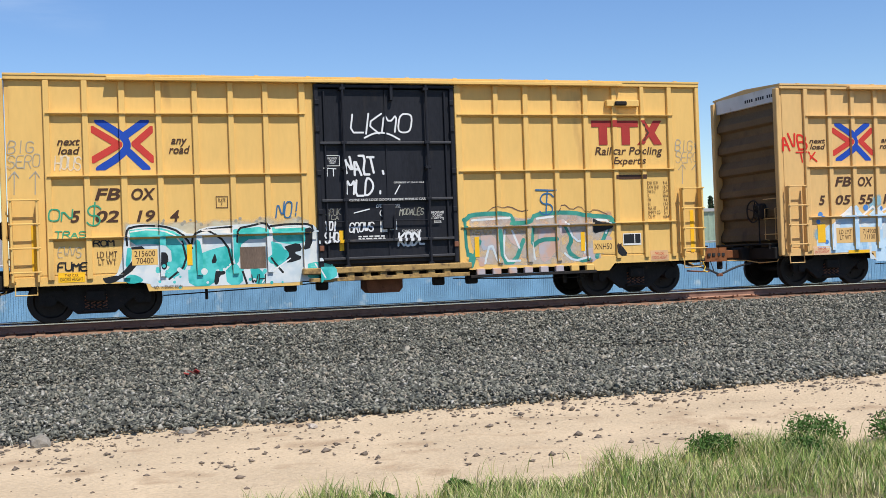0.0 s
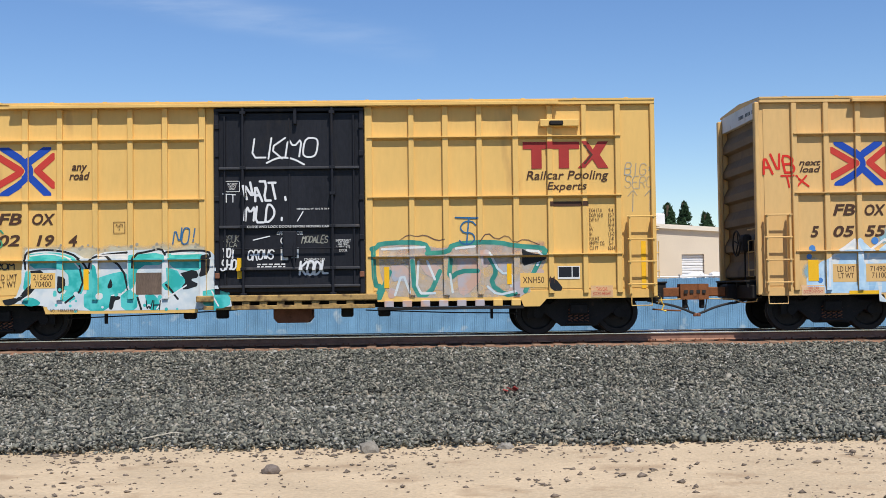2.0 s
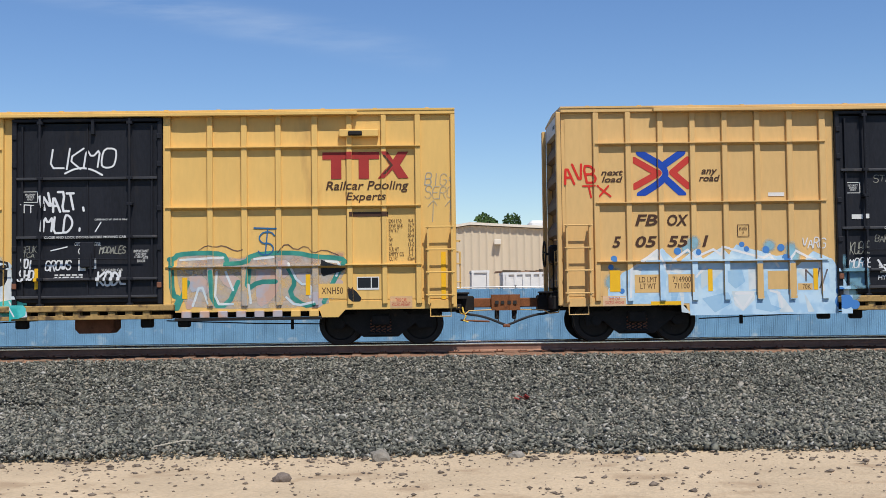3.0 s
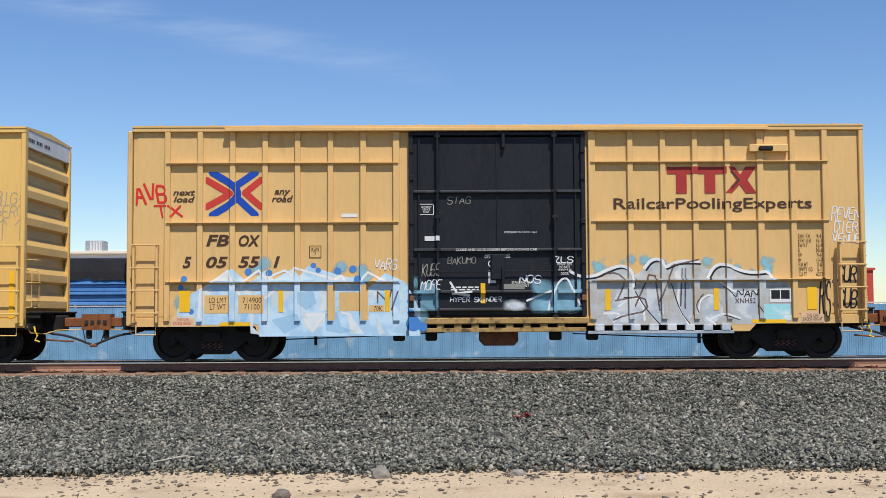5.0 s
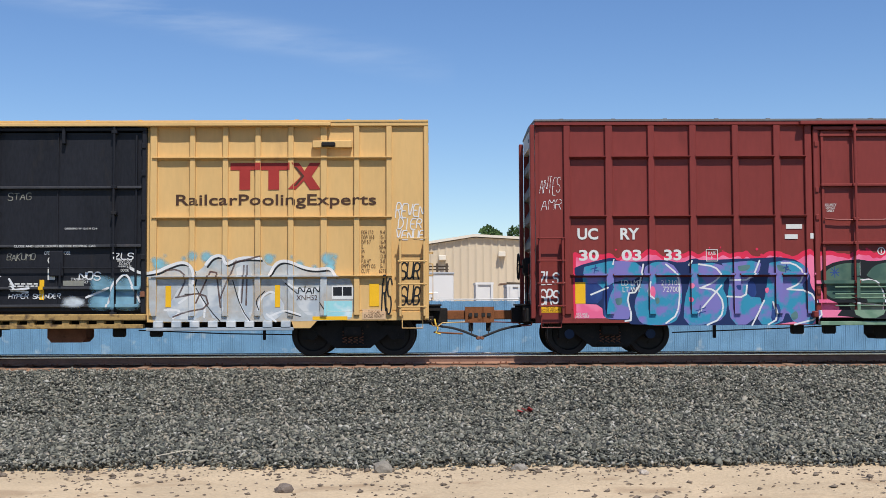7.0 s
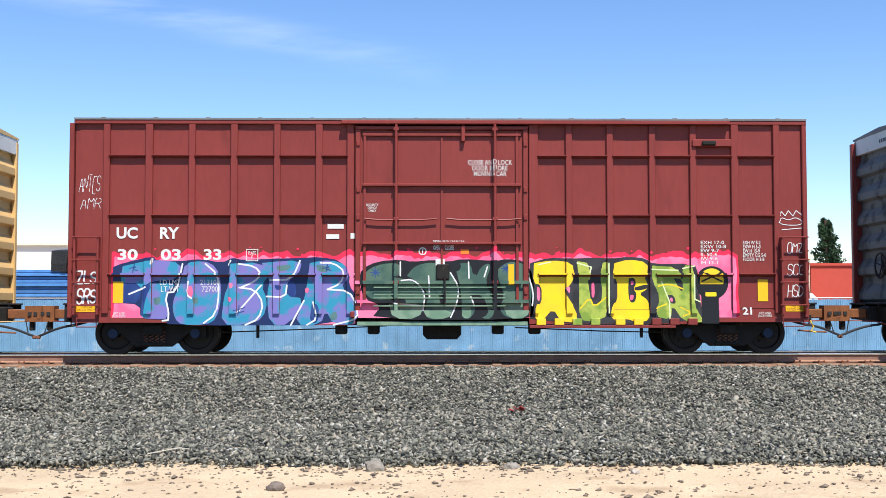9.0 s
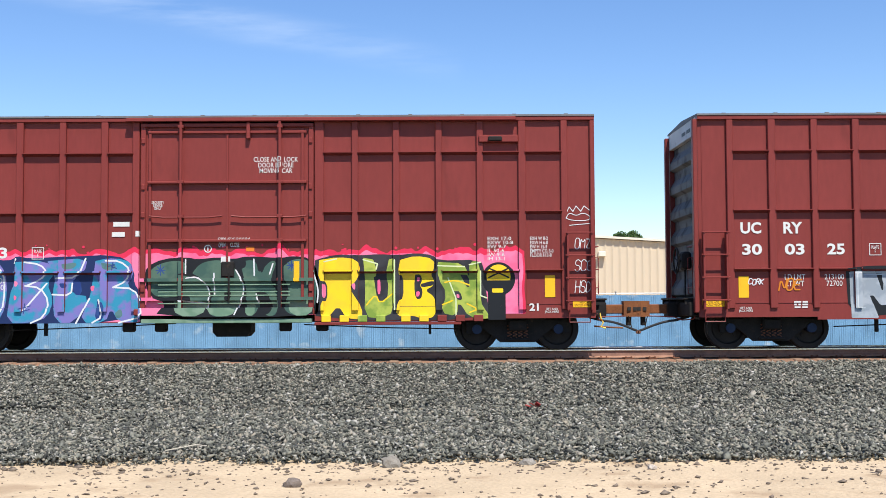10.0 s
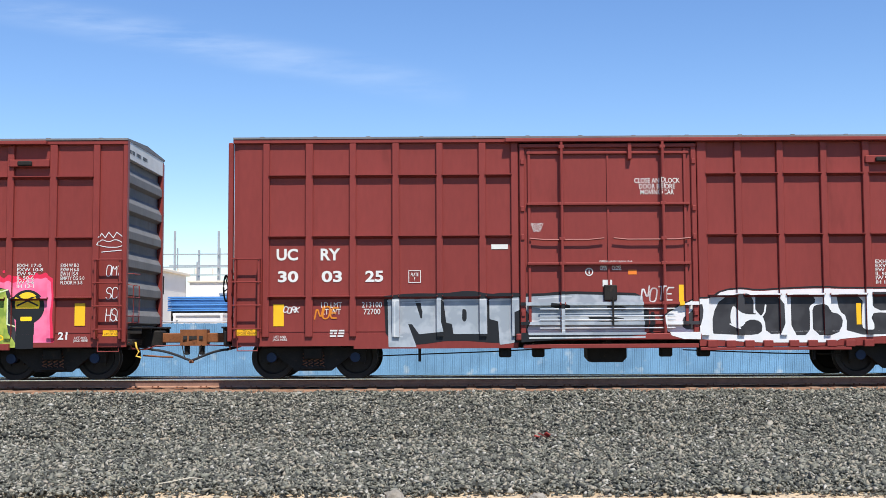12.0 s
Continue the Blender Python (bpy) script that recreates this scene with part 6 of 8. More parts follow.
    w.lines("brown_edge", BROWNLINE, 0.024, [
        [(10.29, 2.08), (10.47, 2.20), (10.66, 2.15), (10.83, 2.20), (11.10, 2.06), (11.26, 2.09)],
        [(12.01, 2.02), (12.18, 2.24), (12.39, 2.06), (12.61, 2.18), (12.77, 1.98), (12.99, 2.09), (13.31, 1.95)],
    ], 1)


def peaks_pale_blue(s):
    """White facets and edges on the pale blue peaks."""
    w = Spray(s, "pale blue and white peaked graffiti")
    w.area("white_facet", ICEWHITE, [(1.50, 1.54), (1.59, 1.60), (1.73, 1.59), (1.55, 1.12), (1.49, 1.12)], 0)
    w.area("white_facet", ICEWHITE, [(2.39, 1.59), (2.77, 1.59), (2.53, 1.45), (2.34, 1.51)], 0)
    w.area("white_facet", ICEWHITE, [(3.00, 1.56), (3.52, 1.56), (3.28, 1.32), (3.00, 1.12)], 0)
    w.area("white_facet", ICEWHITE, [(4.03, 1.56), (4.22, 1.59), (4.22, 1.12), (4.03, 1.09)], 0)
    w.area("white_facet", ICEWHITE, [(4.62, 1.12), (5.00, 0.60), (4.69, 0.60)], 0)
    w.area("white_facet", ICEWHITE, [(5.21, 1.05), (5.45, 0.60), (5.30, 0.60)], 0)
    w.area("white_facet", ICEWHITE, [(2.53, 1.07), (2.63, 1.05), (2.60, 0.77), (2.77, 0.60), (2.56, 0.63)], 0)
    w.area("white_facet", ICEWHITE, [(3.66, 1.07), (4.22, 1.07), (4.13, 0.87), (3.89, 0.63), (3.71, 0.77)], 0)
    w.area("white_facet", ICEWHITE, [(5.09, 1.51), (5.35, 1.56), (5.28, 1.27)], 0)
    w.area("white_facet", ICEWHITE, [(1.64, 1.73), (2.06, 1.97), (2.13, 1.76)], 0)
    w.area("blue_facet", MIDSKY, [(3.00, 0.92), (3.56, 1.05), (3.66, 0.82), (3.28, 0.61)], 0)
    w.area("blue_facet", MIDSKY, [(4.15, 1.05), (4.41, 1.07), (4.50, 0.77), (4.74, 0.68), (4.50, 0.61), (4.17, 0.68)], 0)
    w.area("blue_facet", MIDSKY, [(2.34, 1.12), (2.53, 1.09), (2.44, 0.87), (2.34, 0.87)], 0)
    w.area("blue_facet", MIDSKY, [(3.56, 1.51), (3.89, 1.54), (3.96, 1.27), (3.75, 1.12), (3.56, 1.27)], 0)
    w.lines("white_edge", SPRAYWHITE, 0.05, [
        [(1.46, 0.97), (1.48, 1.56), (1.73, 1.73), (2.06, 1.98), (2.16, 1.73), (2.30, 1.46), (2.37, 1.73), (2.72, 1.98), (2.88, 1.81), (3.28, 1.98), (3.45, 1.86), (3.48, 2.03), (4.36, 1.78), (4.50, 1.86), (4.69, 1.59)],
        [(4.93, 1.76), (5.07, 1.93), (5.58, 1.66), (5.63, 1.07)],
        [(2.88, 1.39), (3.10, 1.59)],
        [(3.75, 1.02), (4.13, 1.02), (3.89, 0.68), (3.71, 0.92)],
        [(4.50, 1.07), (4.69, 1.02), (4.74, 0.72)],
    ], 0)
    w.lines("brown_edge", BROWNLINE, 0.035, [
        [(5.28, 1.27), (5.28, 1.51), (5.51, 1.27), (5.58, 1.54)],
        [(5.58, 1.12), (5.72, 1.51)],
    ], 0)
    w.area("bare_post", TAN, [(4.21, 0.9), (4.36, 0.9), (4.36, 1.66), (4.21, 1.66)], 0)
    w.area("bare_post", TAN, [(4.92, 0.9), (5.08, 0.9), (5.08, 1.66), (4.92, 1.66)], 0)


def letters_silver_white(s):
    """Looping letters edged in white and black on a silvery ground."""
    w = Spray(s, "silver-white graffiti letters edged in white, black and brown")
    w.area("painted_ground", SILVERMIST, [(9.81, 1.82), (10.31, 2.02), (10.65, 2.02), (10.84, 1.82), (11.03, 1.97), (11.17, 2.19), (11.46, 2.22), (11.56, 2.07), (11.80, 2.17), (12.23, 2.15), (12.42, 1.92), (12.71, 2.07), (13.00, 2.02), (13.48, 1.87), (13.76, 1.92), (13.86, 1.72), (14.24, 1.67), (14.24, 0.84), (14.00, 0.77), (10.07, 0.76), (9.88, 0.82)], 1)
    w.area("letter_fill", SILVERW, [(10.21, 1.02), (10.53, 1.59), (10.84, 1.57), (11.03, 1.17), (10.98, 0.82), (10.31, 0.82)], 1)
    w.area("letter_fill", SILVERW, [(11.08, 1.57), (11.41, 1.62), (11.46, 0.84), (11.13, 0.84)], 1)
    w.area("letter_fill", SILVERW, [(11.70, 1.92), (12.04, 2.02), (12.08, 1.02), (11.99, 0.79), (11.80, 1.02)], 1)
    w.area("letter_fill", SILVERW, [(12.28, 1.27), (12.56, 1.42), (12.80, 1.02), (12.52, 0.77), (12.28, 0.82)], 1)
    w.area("letter_fill", SILVERW, [(12.80, 1.52), (13.48, 1.44), (13.48, 0.87), (13.14, 0.92)], 1)
    w.lines("black_edge", SPRAYBLACK, 0.04, [
        [(9.48, 1.87), (9.67, 1.76), (10.01, 1.77), (10.30, 1.92), (10.58, 2.01), (10.78, 1.92), (10.85, 1.72), (10.82, 1.54)],
        [(11.09, 1.94), (11.23, 2.13), (11.45, 2.14), (11.52, 1.97)],
        [(11.54, 1.96), (11.83, 2.09), (12.26, 2.07)],
        [(12.45, 1.72), (12.60, 1.99), (12.84, 2.03), (13.22, 1.84), (13.56, 1.83), (13.75, 1.87), (13.87, 1.69)],
    ], 2)
    w.lines("white_edge", SPRAYWHITE, 0.062, [
        [(9.45, 1.92), (9.64, 1.81), (9.97, 1.82), (10.26, 1.97), (10.55, 2.06), (10.74, 1.97), (10.81, 1.77), (10.79, 1.59)],
        [(11.05, 2.00), (11.20, 2.18), (11.41, 2.19), (11.48, 2.02)],
        [(11.51, 2.01), (11.80, 2.15), (12.23, 2.12)],
        [(12.42, 1.77), (12.56, 2.04), (12.80, 2.08), (13.19, 1.90), (13.52, 1.88), (13.72, 1.92), (13.84, 1.74)],
    ], 2)
    w.lines("white_edge", SPRAYWHITE, 0.045, [
        [(10.48, 1.17), (10.84, 1.42), (11.03, 1.17), (11.03, 0.87)],
        [(11.80, 1.67), (11.75, 1.17), (11.99, 0.78)],
        [(12.18, 1.02), (12.23, 1.27), (12.42, 1.42), (12.56, 1.37)],
        [(12.42, 0.87), (12.76, 1.02), (13.09, 0.90)],
        [(10.17, 1.02), (10.55, 1.02), (10.36, 0.84)],
        [(12.37, 0.92), (12.56, 0.77)],
        [(12.71, 1.67), (13.00, 1.44), (13.48, 1.47)],
    ], 2)
    w.lines("black_edge", SPRAYBLACK, 0.022, [
        [(10.84, 1.49), (11.10, 1.07), (11.37, 0.77)],
        [(11.63, 1.65), (11.80, 1.07), (12.04, 0.74)],
        [(12.20, 1.02), (12.13, 1.22), (12.32, 1.42)],
        [(12.76, 0.97), (13.09, 0.87)],
        [(13.50, 1.17), (13.67, 0.92)],
        [(12.76, 1.59), (13.02, 1.36)],
        [(10.60, 1.36), (10.89, 1.36)],
    ], 2)
    w.lines("brown_edge", BROWNLINE, 0.036, [
        [(10.17, 1.87), (10.45, 1.90), (10.65, 1.72), (10.45, 1.29)],
        [(10.41, 1.29), (11.03, 1.40), (11.13, 1.07), (10.60, 0.97), (10.36, 0.87)],
        [(10.84, 1.17), (11.25, 2.07), (11.37, 1.07)],
        [(11.37, 1.27), (11.70, 2.07)],
        [(11.65, 2.04), (12.23, 2.17)],
        [(11.87, 1.97), (11.82, 1.17)],
        [(11.94, 1.97), (11.92, 1.12)],
    ], 1)


def letters_blue_purple(s):
    """Five wide letters in blue, turquoise and purple with white lines."""
    w = Spray(s, "blue and purple graffiti letters with white highlights")
    w.area("letter_outline", NAVY, [(0.85, 1.89), (1.06, 1.98), (1.72, 2.13), (1.77, 2.03), (2.34, 2.02), (2.76, 2.07), (3.18, 1.98), (3.42, 2.10), (3.61, 2.04), (4.22, 2.07), (4.93, 2.09), (5.26, 2.11), (5.73, 2.04), (5.94, 1.74), (5.92, 1.50), (6.09, 1.26), (6.14, 0.64), (2.05, 0.64), (2.00, 0.76), (1.46, 0.78), (1.44, 1.09), (0.97, 1.12), (0.85, 1.55)], 1)
    w.area("letter_fill", BLUEPURPLE, [(1.06, 1.91), (1.72, 2.06), (2.34, 1.98), (2.25, 1.62), (1.72, 1.60), (1.51, 1.46), (1.11, 1.31), (1.01, 1.60)], 1)
    w.area("letter_fill", BLUEPURPLE, [(1.67, 1.55), (2.24, 1.55), (1.98, 1.34), (2.10, 0.78), (1.67, 0.78), (1.46, 0.81), (1.49, 1.12)], 1)
    w.area("letter_fill", BLUEPURPLE, [(2.38, 1.91), (2.57, 2.02), (2.95, 2.00), (3.14, 1.74), (3.18, 1.26), (3.09, 0.78), (2.85, 0.65), (2.34, 0.65), (2.19, 0.78), (2.12, 1.12), (2.29, 1.50)], 1)
    w.area("letter_fill", BLUEPURPLE, [(3.37, 1.96), (3.99, 2.00), (4.22, 1.74), (4.03, 1.50), (4.17, 1.17), (4.08, 0.78), (3.70, 0.65), (3.18, 0.65), (3.23, 1.26), (3.33, 1.50)], 1)
    w.area("letter_fill", BLUEPURPLE, [(4.03, 1.98), (4.91, 2.05), (4.84, 1.74), (4.60, 1.60), (4.55, 1.26), (4.98, 1.22), (4.65, 0.65), (4.22, 0.65), (4.15, 1.26), (4.22, 1.65)], 1)
    w.area("letter_fill", BLUEPURPLE, [(5.07, 1.98), (5.50, 2.05), (5.87, 1.94), (5.92, 1.65), (5.73, 1.46), (6.06, 1.22), (6.11, 0.66), (5.59, 0.65), (5.42, 0.97), (5.31, 0.65), (4.74, 0.65), (4.95, 1.17), (5.02, 1.55)], 1)
    w.area("letter_shade", DEEPBLUE, [(1.01, 1.55), (1.46, 1.55), (1.44, 1.12), (1.01, 1.13)], 1)
    w.area("letter_shade", DEEPBLUE, [(4.32, 1.50), (4.46, 1.50), (4.45, 1.40), (4.35, 1.40)], 1)
    w.area("letter_shade", DEEPBLUE, [(4.60, 1.58), (4.76, 1.58), (4.79, 1.24), (4.60, 1.26)], 1)
    w.area("letter_shade", DEEPBLUE, [(5.12, 1.12), (5.28, 1.07), (5.26, 0.69), (5.07, 0.69)], 1)
    w.area("letter_shade", DEEPBLUE, [(1.49, 1.50), (1.72, 1.53), (1.58, 1.26), (1.51, 0.83), (1.46, 0.83)], 1)
    w.area("letter_counter", PINK, [(2.45, 1.46), (2.55, 1.50), (2.59, 1.36), (2.55, 1.21), (2.47, 1.24)], 1)
    w.area("letter_counter", PINK, [(3.34, 1.56), (3.44, 1.53), (3.41, 1.43), (3.34, 1.44)], 1)
    w.area("letter_counter", PINK, [(3.32, 1.26), (3.42, 1.22), (3.38, 1.13), (3.32, 1.16)], 1)
    w.area("letter_counter", PINK, [(4.97, 1.43), (5.06, 1.46), (5.04, 1.33), (4.98, 1.33)], 1)
    w.area("green_cloud", SAGE, [(4.36, 1.91), (4.69, 1.96), (4.62, 1.82), (4.39, 1.79)], 2)
    w.area("green_cloud", SAGE, [(5.21, 1.94), (5.54, 1.89), (5.45, 1.78), (5.24, 1.79)], 2)
    w.area("green_cloud", SAGE, [(5.50, 0.85), (5.64, 0.97), (5.68, 0.78), (5.54, 0.73)], 2)
    w.area("green_cloud", SAGE, [(2.57, 1.22), (2.67, 1.26), (2.69, 1.12), (2.59, 1.09)], 2)
    w.area("green_cloud", SAGE, [(1.72, 1.22), (1.89, 1.26), (1.86, 1.09), (1.75, 1.07)], 2)
    w.lines("white_highlight", SPRAYWHITE, 0.036, [
        [(1.67, 1.96), (1.70, 2.07)],
        [(2.34, 1.96), (2.22, 1.36), (1.96, 1.34), (2.09, 0.76), (1.93, 0.74)],
        [(2.48, 1.58), (2.43, 1.31), (2.55, 1.22)],
        [(2.83, 1.96), (3.09, 1.74), (3.13, 1.36), (3.07, 0.88), (2.81, 0.69)],
        [(3.54, 1.96), (3.89, 1.91), (4.03, 1.74), (3.89, 1.58), (3.61, 1.46)],
        [(3.56, 1.45), (3.89, 1.41), (4.08, 1.12), (3.99, 0.78), (3.70, 0.65)],
        [(3.51, 0.90), (4.03, 1.50)],
        [(4.86, 2.03), (4.69, 1.62), (4.22, 1.61)],
        [(4.58, 1.50), (4.55, 1.24), (4.15, 1.26)],
        [(4.95, 1.17), (4.67, 0.64)],
        [(5.31, 1.98), (5.59, 1.98), (5.83, 1.79), (5.73, 1.53), (5.45, 1.41)],
        [(5.45, 1.41), (5.92, 1.38), (6.09, 1.07), (6.12, 0.78), (5.59, 0.65)],
        [(5.14, 1.14), (5.24, 0.78), (5.02, 0.65)],
        [(1.20, 1.31), (1.56, 1.46)],
        [(3.33, 1.94), (3.38, 2.03)],
    ], 1)
    w.lines("blue_squiggle", DEEPBLUE, 0.02, [
        [(1.20, 1.86), (1.37, 1.91), (1.25, 1.84), (1.38, 1.82)],
        [(1.31, 1.96), (1.27, 1.77)],
        [(5.35, 1.86), (5.52, 1.91), (5.39, 1.85), (5.53, 1.82)],
        [(5.45, 1.95), (5.42, 1.78)],
        [(3.44, 0.95), (3.68, 1.02)],
        [(3.47, 0.89), (3.67, 0.94)],
        [(3.56, 1.07), (3.54, 0.85)],
    ], 1)


def letters_grey_green(s):
    """Four rounded grey-green letters across the door."""
    w = Spray(s, "dark grey-green rounded graffiti letters with white lines")
    w.area("letter_outline", SPRAYBLACK, [(6.14, 1.60), (6.18, 1.85), (6.53, 2.02), (7.07, 2.05), (7.26, 2.00), (7.75, 2.05), (8.05, 2.00), (8.34, 2.07), (9.08, 2.02), (9.32, 2.07), (9.71, 2.02), (9.89, 1.70), (9.91, 0.96), (9.81, 0.76), (6.38, 0.76), (6.63, 1.06), (6.23, 1.21)], 1)
    w.area("letter_fill", GREENGREY, [(6.21, 1.60), (6.28, 1.82), (6.63, 1.97), (7.04, 1.97), (7.04, 1.70), (6.77, 1.68), (7.16, 1.63), (7.46, 1.50), (7.56, 1.21), (7.46, 0.86), (7.02, 0.78), (6.82, 0.91), (7.16, 1.06), (7.12, 1.25), (6.58, 1.16), (6.28, 1.25)], 2)
    w.area("letter_fill", GREENGREY, [(7.16, 1.70), (7.36, 1.95), (7.85, 2.00), (8.15, 1.75), (8.29, 1.40), (8.19, 0.96), (8.00, 0.77), (7.56, 0.77), (7.56, 1.06), (7.65, 1.30), (7.36, 1.60)], 2)
    w.area("letter_fill", GREENGREY, [(8.19, 1.95), (8.54, 2.00), (8.59, 1.65), (8.83, 1.97), (9.00, 1.95), (8.83, 1.55), (9.03, 1.25), (9.03, 0.78), (8.73, 0.78), (8.68, 1.11), (8.54, 0.78), (8.34, 0.78), (8.34, 1.35)], 2)
    w.area("letter_fill", GREENGREY, [(9.13, 1.85), (9.32, 2.00), (9.66, 2.00), (9.81, 1.75), (9.86, 1.30), (9.76, 0.81), (9.32, 0.78), (9.13, 0.96), (9.27, 1.30), (9.13, 1.60)], 2)
    w.area("pale_field", PALEGREEN, [(6.77, 1.10), (7.56, 1.10), (7.41, 0.78), (6.87, 0.78)], 1)
    w.area("pale_field", PALEGREEN, [(7.51, 0.96), (8.15, 0.96), (8.05, 0.78), (7.61, 0.78)], 1)
    w.area("pale_field", PALEGREEN, [(9.22, 1.10), (9.81, 1.10), (9.74, 0.79), (9.32, 0.78)], 1)
    w.area("pale_field", PALEGREEN, [(8.34, 1.01), (8.54, 1.06), (8.54, 0.79), (8.34, 0.79)], 1)
    w.area("letter_shade", SPRAYBLACK, [(7.85, 1.30), (8.00, 1.35), (8.00, 1.11), (7.88, 1.08)], 1)
    w.area("letter_shade", SPRAYBLACK, [(8.54, 1.30), (8.78, 1.30), (8.93, 0.96), (8.83, 0.81), (8.68, 0.81)], 1)
    w.area("letter_shade", SPRAYBLACK, [(8.64, 1.95), (8.78, 1.97), (8.64, 1.63)], 1)
    w.area("letter_shade", SPRAYBLACK, [(8.07, 2.00), (8.29, 2.05), (8.34, 1.85), (8.19, 1.77)], 1)
    w.lines("white_highlight", SPRAYWHITE, 0.03, [
        [(7.02, 2.00), (7.02, 1.70)],
        [(7.04, 1.60), (7.31, 1.63), (7.56, 1.35), (7.51, 0.96)],
        [(7.63, 1.70), (7.65, 1.25)],
        [(8.10, 1.77), (8.29, 1.45), (8.24, 1.11), (8.10, 0.81)],
        [(8.49, 2.00), (8.50, 1.65)],
        [(8.61, 1.06), (8.54, 1.25)],
        [(9.76, 1.75), (9.89, 1.35), (9.86, 1.06)],
        [(8.90, 1.90), (8.83, 1.68)],
        [(6.87, 1.11), (7.46, 1.06)],
    ], 2)
    w.lines("blue_star", DEEPBLUE, 0.02, [
        [(6.38, 1.77), (6.58, 1.77)],
        [(6.48, 1.89), (6.48, 1.66)],
        [(6.41, 1.85), (6.56, 1.70)],
        [(6.56, 1.85), (6.41, 1.70)],
        [(9.20, 1.86), (9.40, 1.86)],
        [(9.30, 1.97), (9.30, 1.75)],
        [(9.22, 1.93), (9.37, 1.78)],
        [(9.37, 1.93), (9.22, 1.78)],
    ], 0)


def letters_yellow_olive(s):
    """Four block letters, yellow and olive by turns."""
    w = Spray(s, "bright yellow and olive green graffiti letters edged in black")
    w.area("letter_outline", CHAR, [(9.81, 1.97), (10.24, 2.10), (10.72, 2.07), (11.20, 2.10), (11.59, 2.07), (11.97, 2.12), (12.36, 2.07), (12.45, 1.95), (13.37, 1.97), (13.46, 1.72), (13.51, 1.09), (13.61, 0.67), (9.81, 0.67), (9.83, 1.09), (9.81, 1.53)], 1)
    w.area("letter_fill", YELLOWSPRAY, [(9.90, 1.97), (10.29, 2.04), (10.72, 1.99), (10.79, 1.72), (10.67, 1.48), (10.53, 1.39), (10.82, 0.95), (10.82, 0.69), (10.48, 0.72), (10.31, 1.00), (10.10, 0.75), (9.93, 0.71), (9.93, 1.09), (10.07, 1.09), (10.07, 1.51), (9.88, 1.53)], 1)
    w.area("letter_fill", YELLOWSPRAY, [(11.64, 1.97), (11.97, 2.06), (12.38, 1.99), (12.36, 1.72), (12.30, 1.65), (12.37, 1.53), (12.36, 1.41), (12.17, 1.31), (12.36, 1.19), (12.40, 1.05), (12.40, 0.75), (12.16, 0.69), (11.88, 0.78), (11.54, 0.75), (11.59, 1.09), (11.71, 1.14), (11.71, 1.63), (11.59, 1.65)], 1)
    w.area("letter_fill", OLIVE, [(10.84, 2.02), (11.13, 1.97), (11.11, 1.24), (11.20, 1.09), (11.35, 1.14), (11.35, 1.97), (11.54, 2.02), (11.52, 0.85), (11.20, 0.71), (10.87, 0.75), (10.89, 1.48)], 1)
    w.area("letter_fill", OLIVE, [(12.45, 1.92), (13.03, 1.89), (13.13, 1.53), (13.13, 1.92), (13.37, 1.94), (13.34, 1.09), (13.56, 0.75), (13.56, 0.69), (13.13, 0.71), (12.89, 1.09), (12.86, 0.75), (12.50, 0.83), (12.65, 1.24), (12.45, 1.58)], 1)
    w.area("letter_shade", CHAR, [(11.96, 1.65), (12.08, 1.66), (12.12, 1.53), (12.06, 1.42), (12.13, 1.31), (12.09, 1.12), (11.97, 1.13), (11.94, 1.39)], 1)
    w.area("letter_shade", CHAR, [(12.08, 1.45), (12.38, 1.53), (12.38, 1.42), (12.09, 1.37)], 1)
    w.area("letter_shade", CHAR, [(11.07, 1.60), (11.25, 1.69), (11.39, 1.53), (11.36, 1.09), (11.15, 1.06)], 1)
    w.area("letter_shade", CHAR, [(12.79, 1.29), (12.93, 1.29), (12.99, 1.09), (12.84, 1.11)], 1)
    w.area("letter_shade", CHAR, [(12.93, 1.65), (13.13, 1.63), (13.13, 1.29)], 1)
    w.area("letter_counter", PINK, [(11.15, 1.53), (11.21, 1.58), (11.22, 1.24), (11.15, 1.22)], 1)
    w.area("letter_counter", PINK, [(9.96, 1.47), (10.04, 1.44), (10.04, 1.16), (9.96, 1.16)], 1)
    w.area("letter_counter", PINK, [(10.58, 1.44), (10.68, 1.49), (10.67, 1.29)], 1)
    w.area("letter_counter", PINK, [(12.00, 1.59), (12.07, 1.60), (12.06, 1.51), (12.00, 1.50)], 1)
    w.area("letter_counter", PINK, [(11.98, 1.28), (12.07, 1.30), (12.05, 1.18), (11.98, 1.17)], 1)
    w.area("letter_counter", PINK, [(12.85, 1.23), (12.91, 1.22), (12.92, 1.14), (12.86, 1.14)], 1)
    w.lines("white_highlight", PALELIME, 0.028, [
        [(10.84, 1.98), (11.15, 1.89), (11.12, 1.77)],
        [(11.52, 1.97), (11.52, 0.90)],
        [(12.45, 1.84), (13.03, 1.82)],
        [(12.67, 1.58), (12.84, 1.14), (12.84, 0.75)],
        [(13.13, 1.86), (13.37, 1.91)],
        [(13.37, 1.72), (13.37, 1.19), (13.51, 1.14)],
        [(10.00, 1.94), (10.27, 2.00)],
    ], 0)
    w.lines("yellow_streak", YELLOWSPRAY, 0.03, [
        [(10.91, 1.00), (11.11, 1.24), (11.20, 1.02), (11.47, 1.24)],
        [(12.60, 1.48), (12.84, 1.53), (13.13, 1.42)],
        [(12.55, 1.00), (12.77, 1.09)],
        [(13.08, 1.02), (13.32, 0.90), (13.13, 0.83)],
    ], 1)


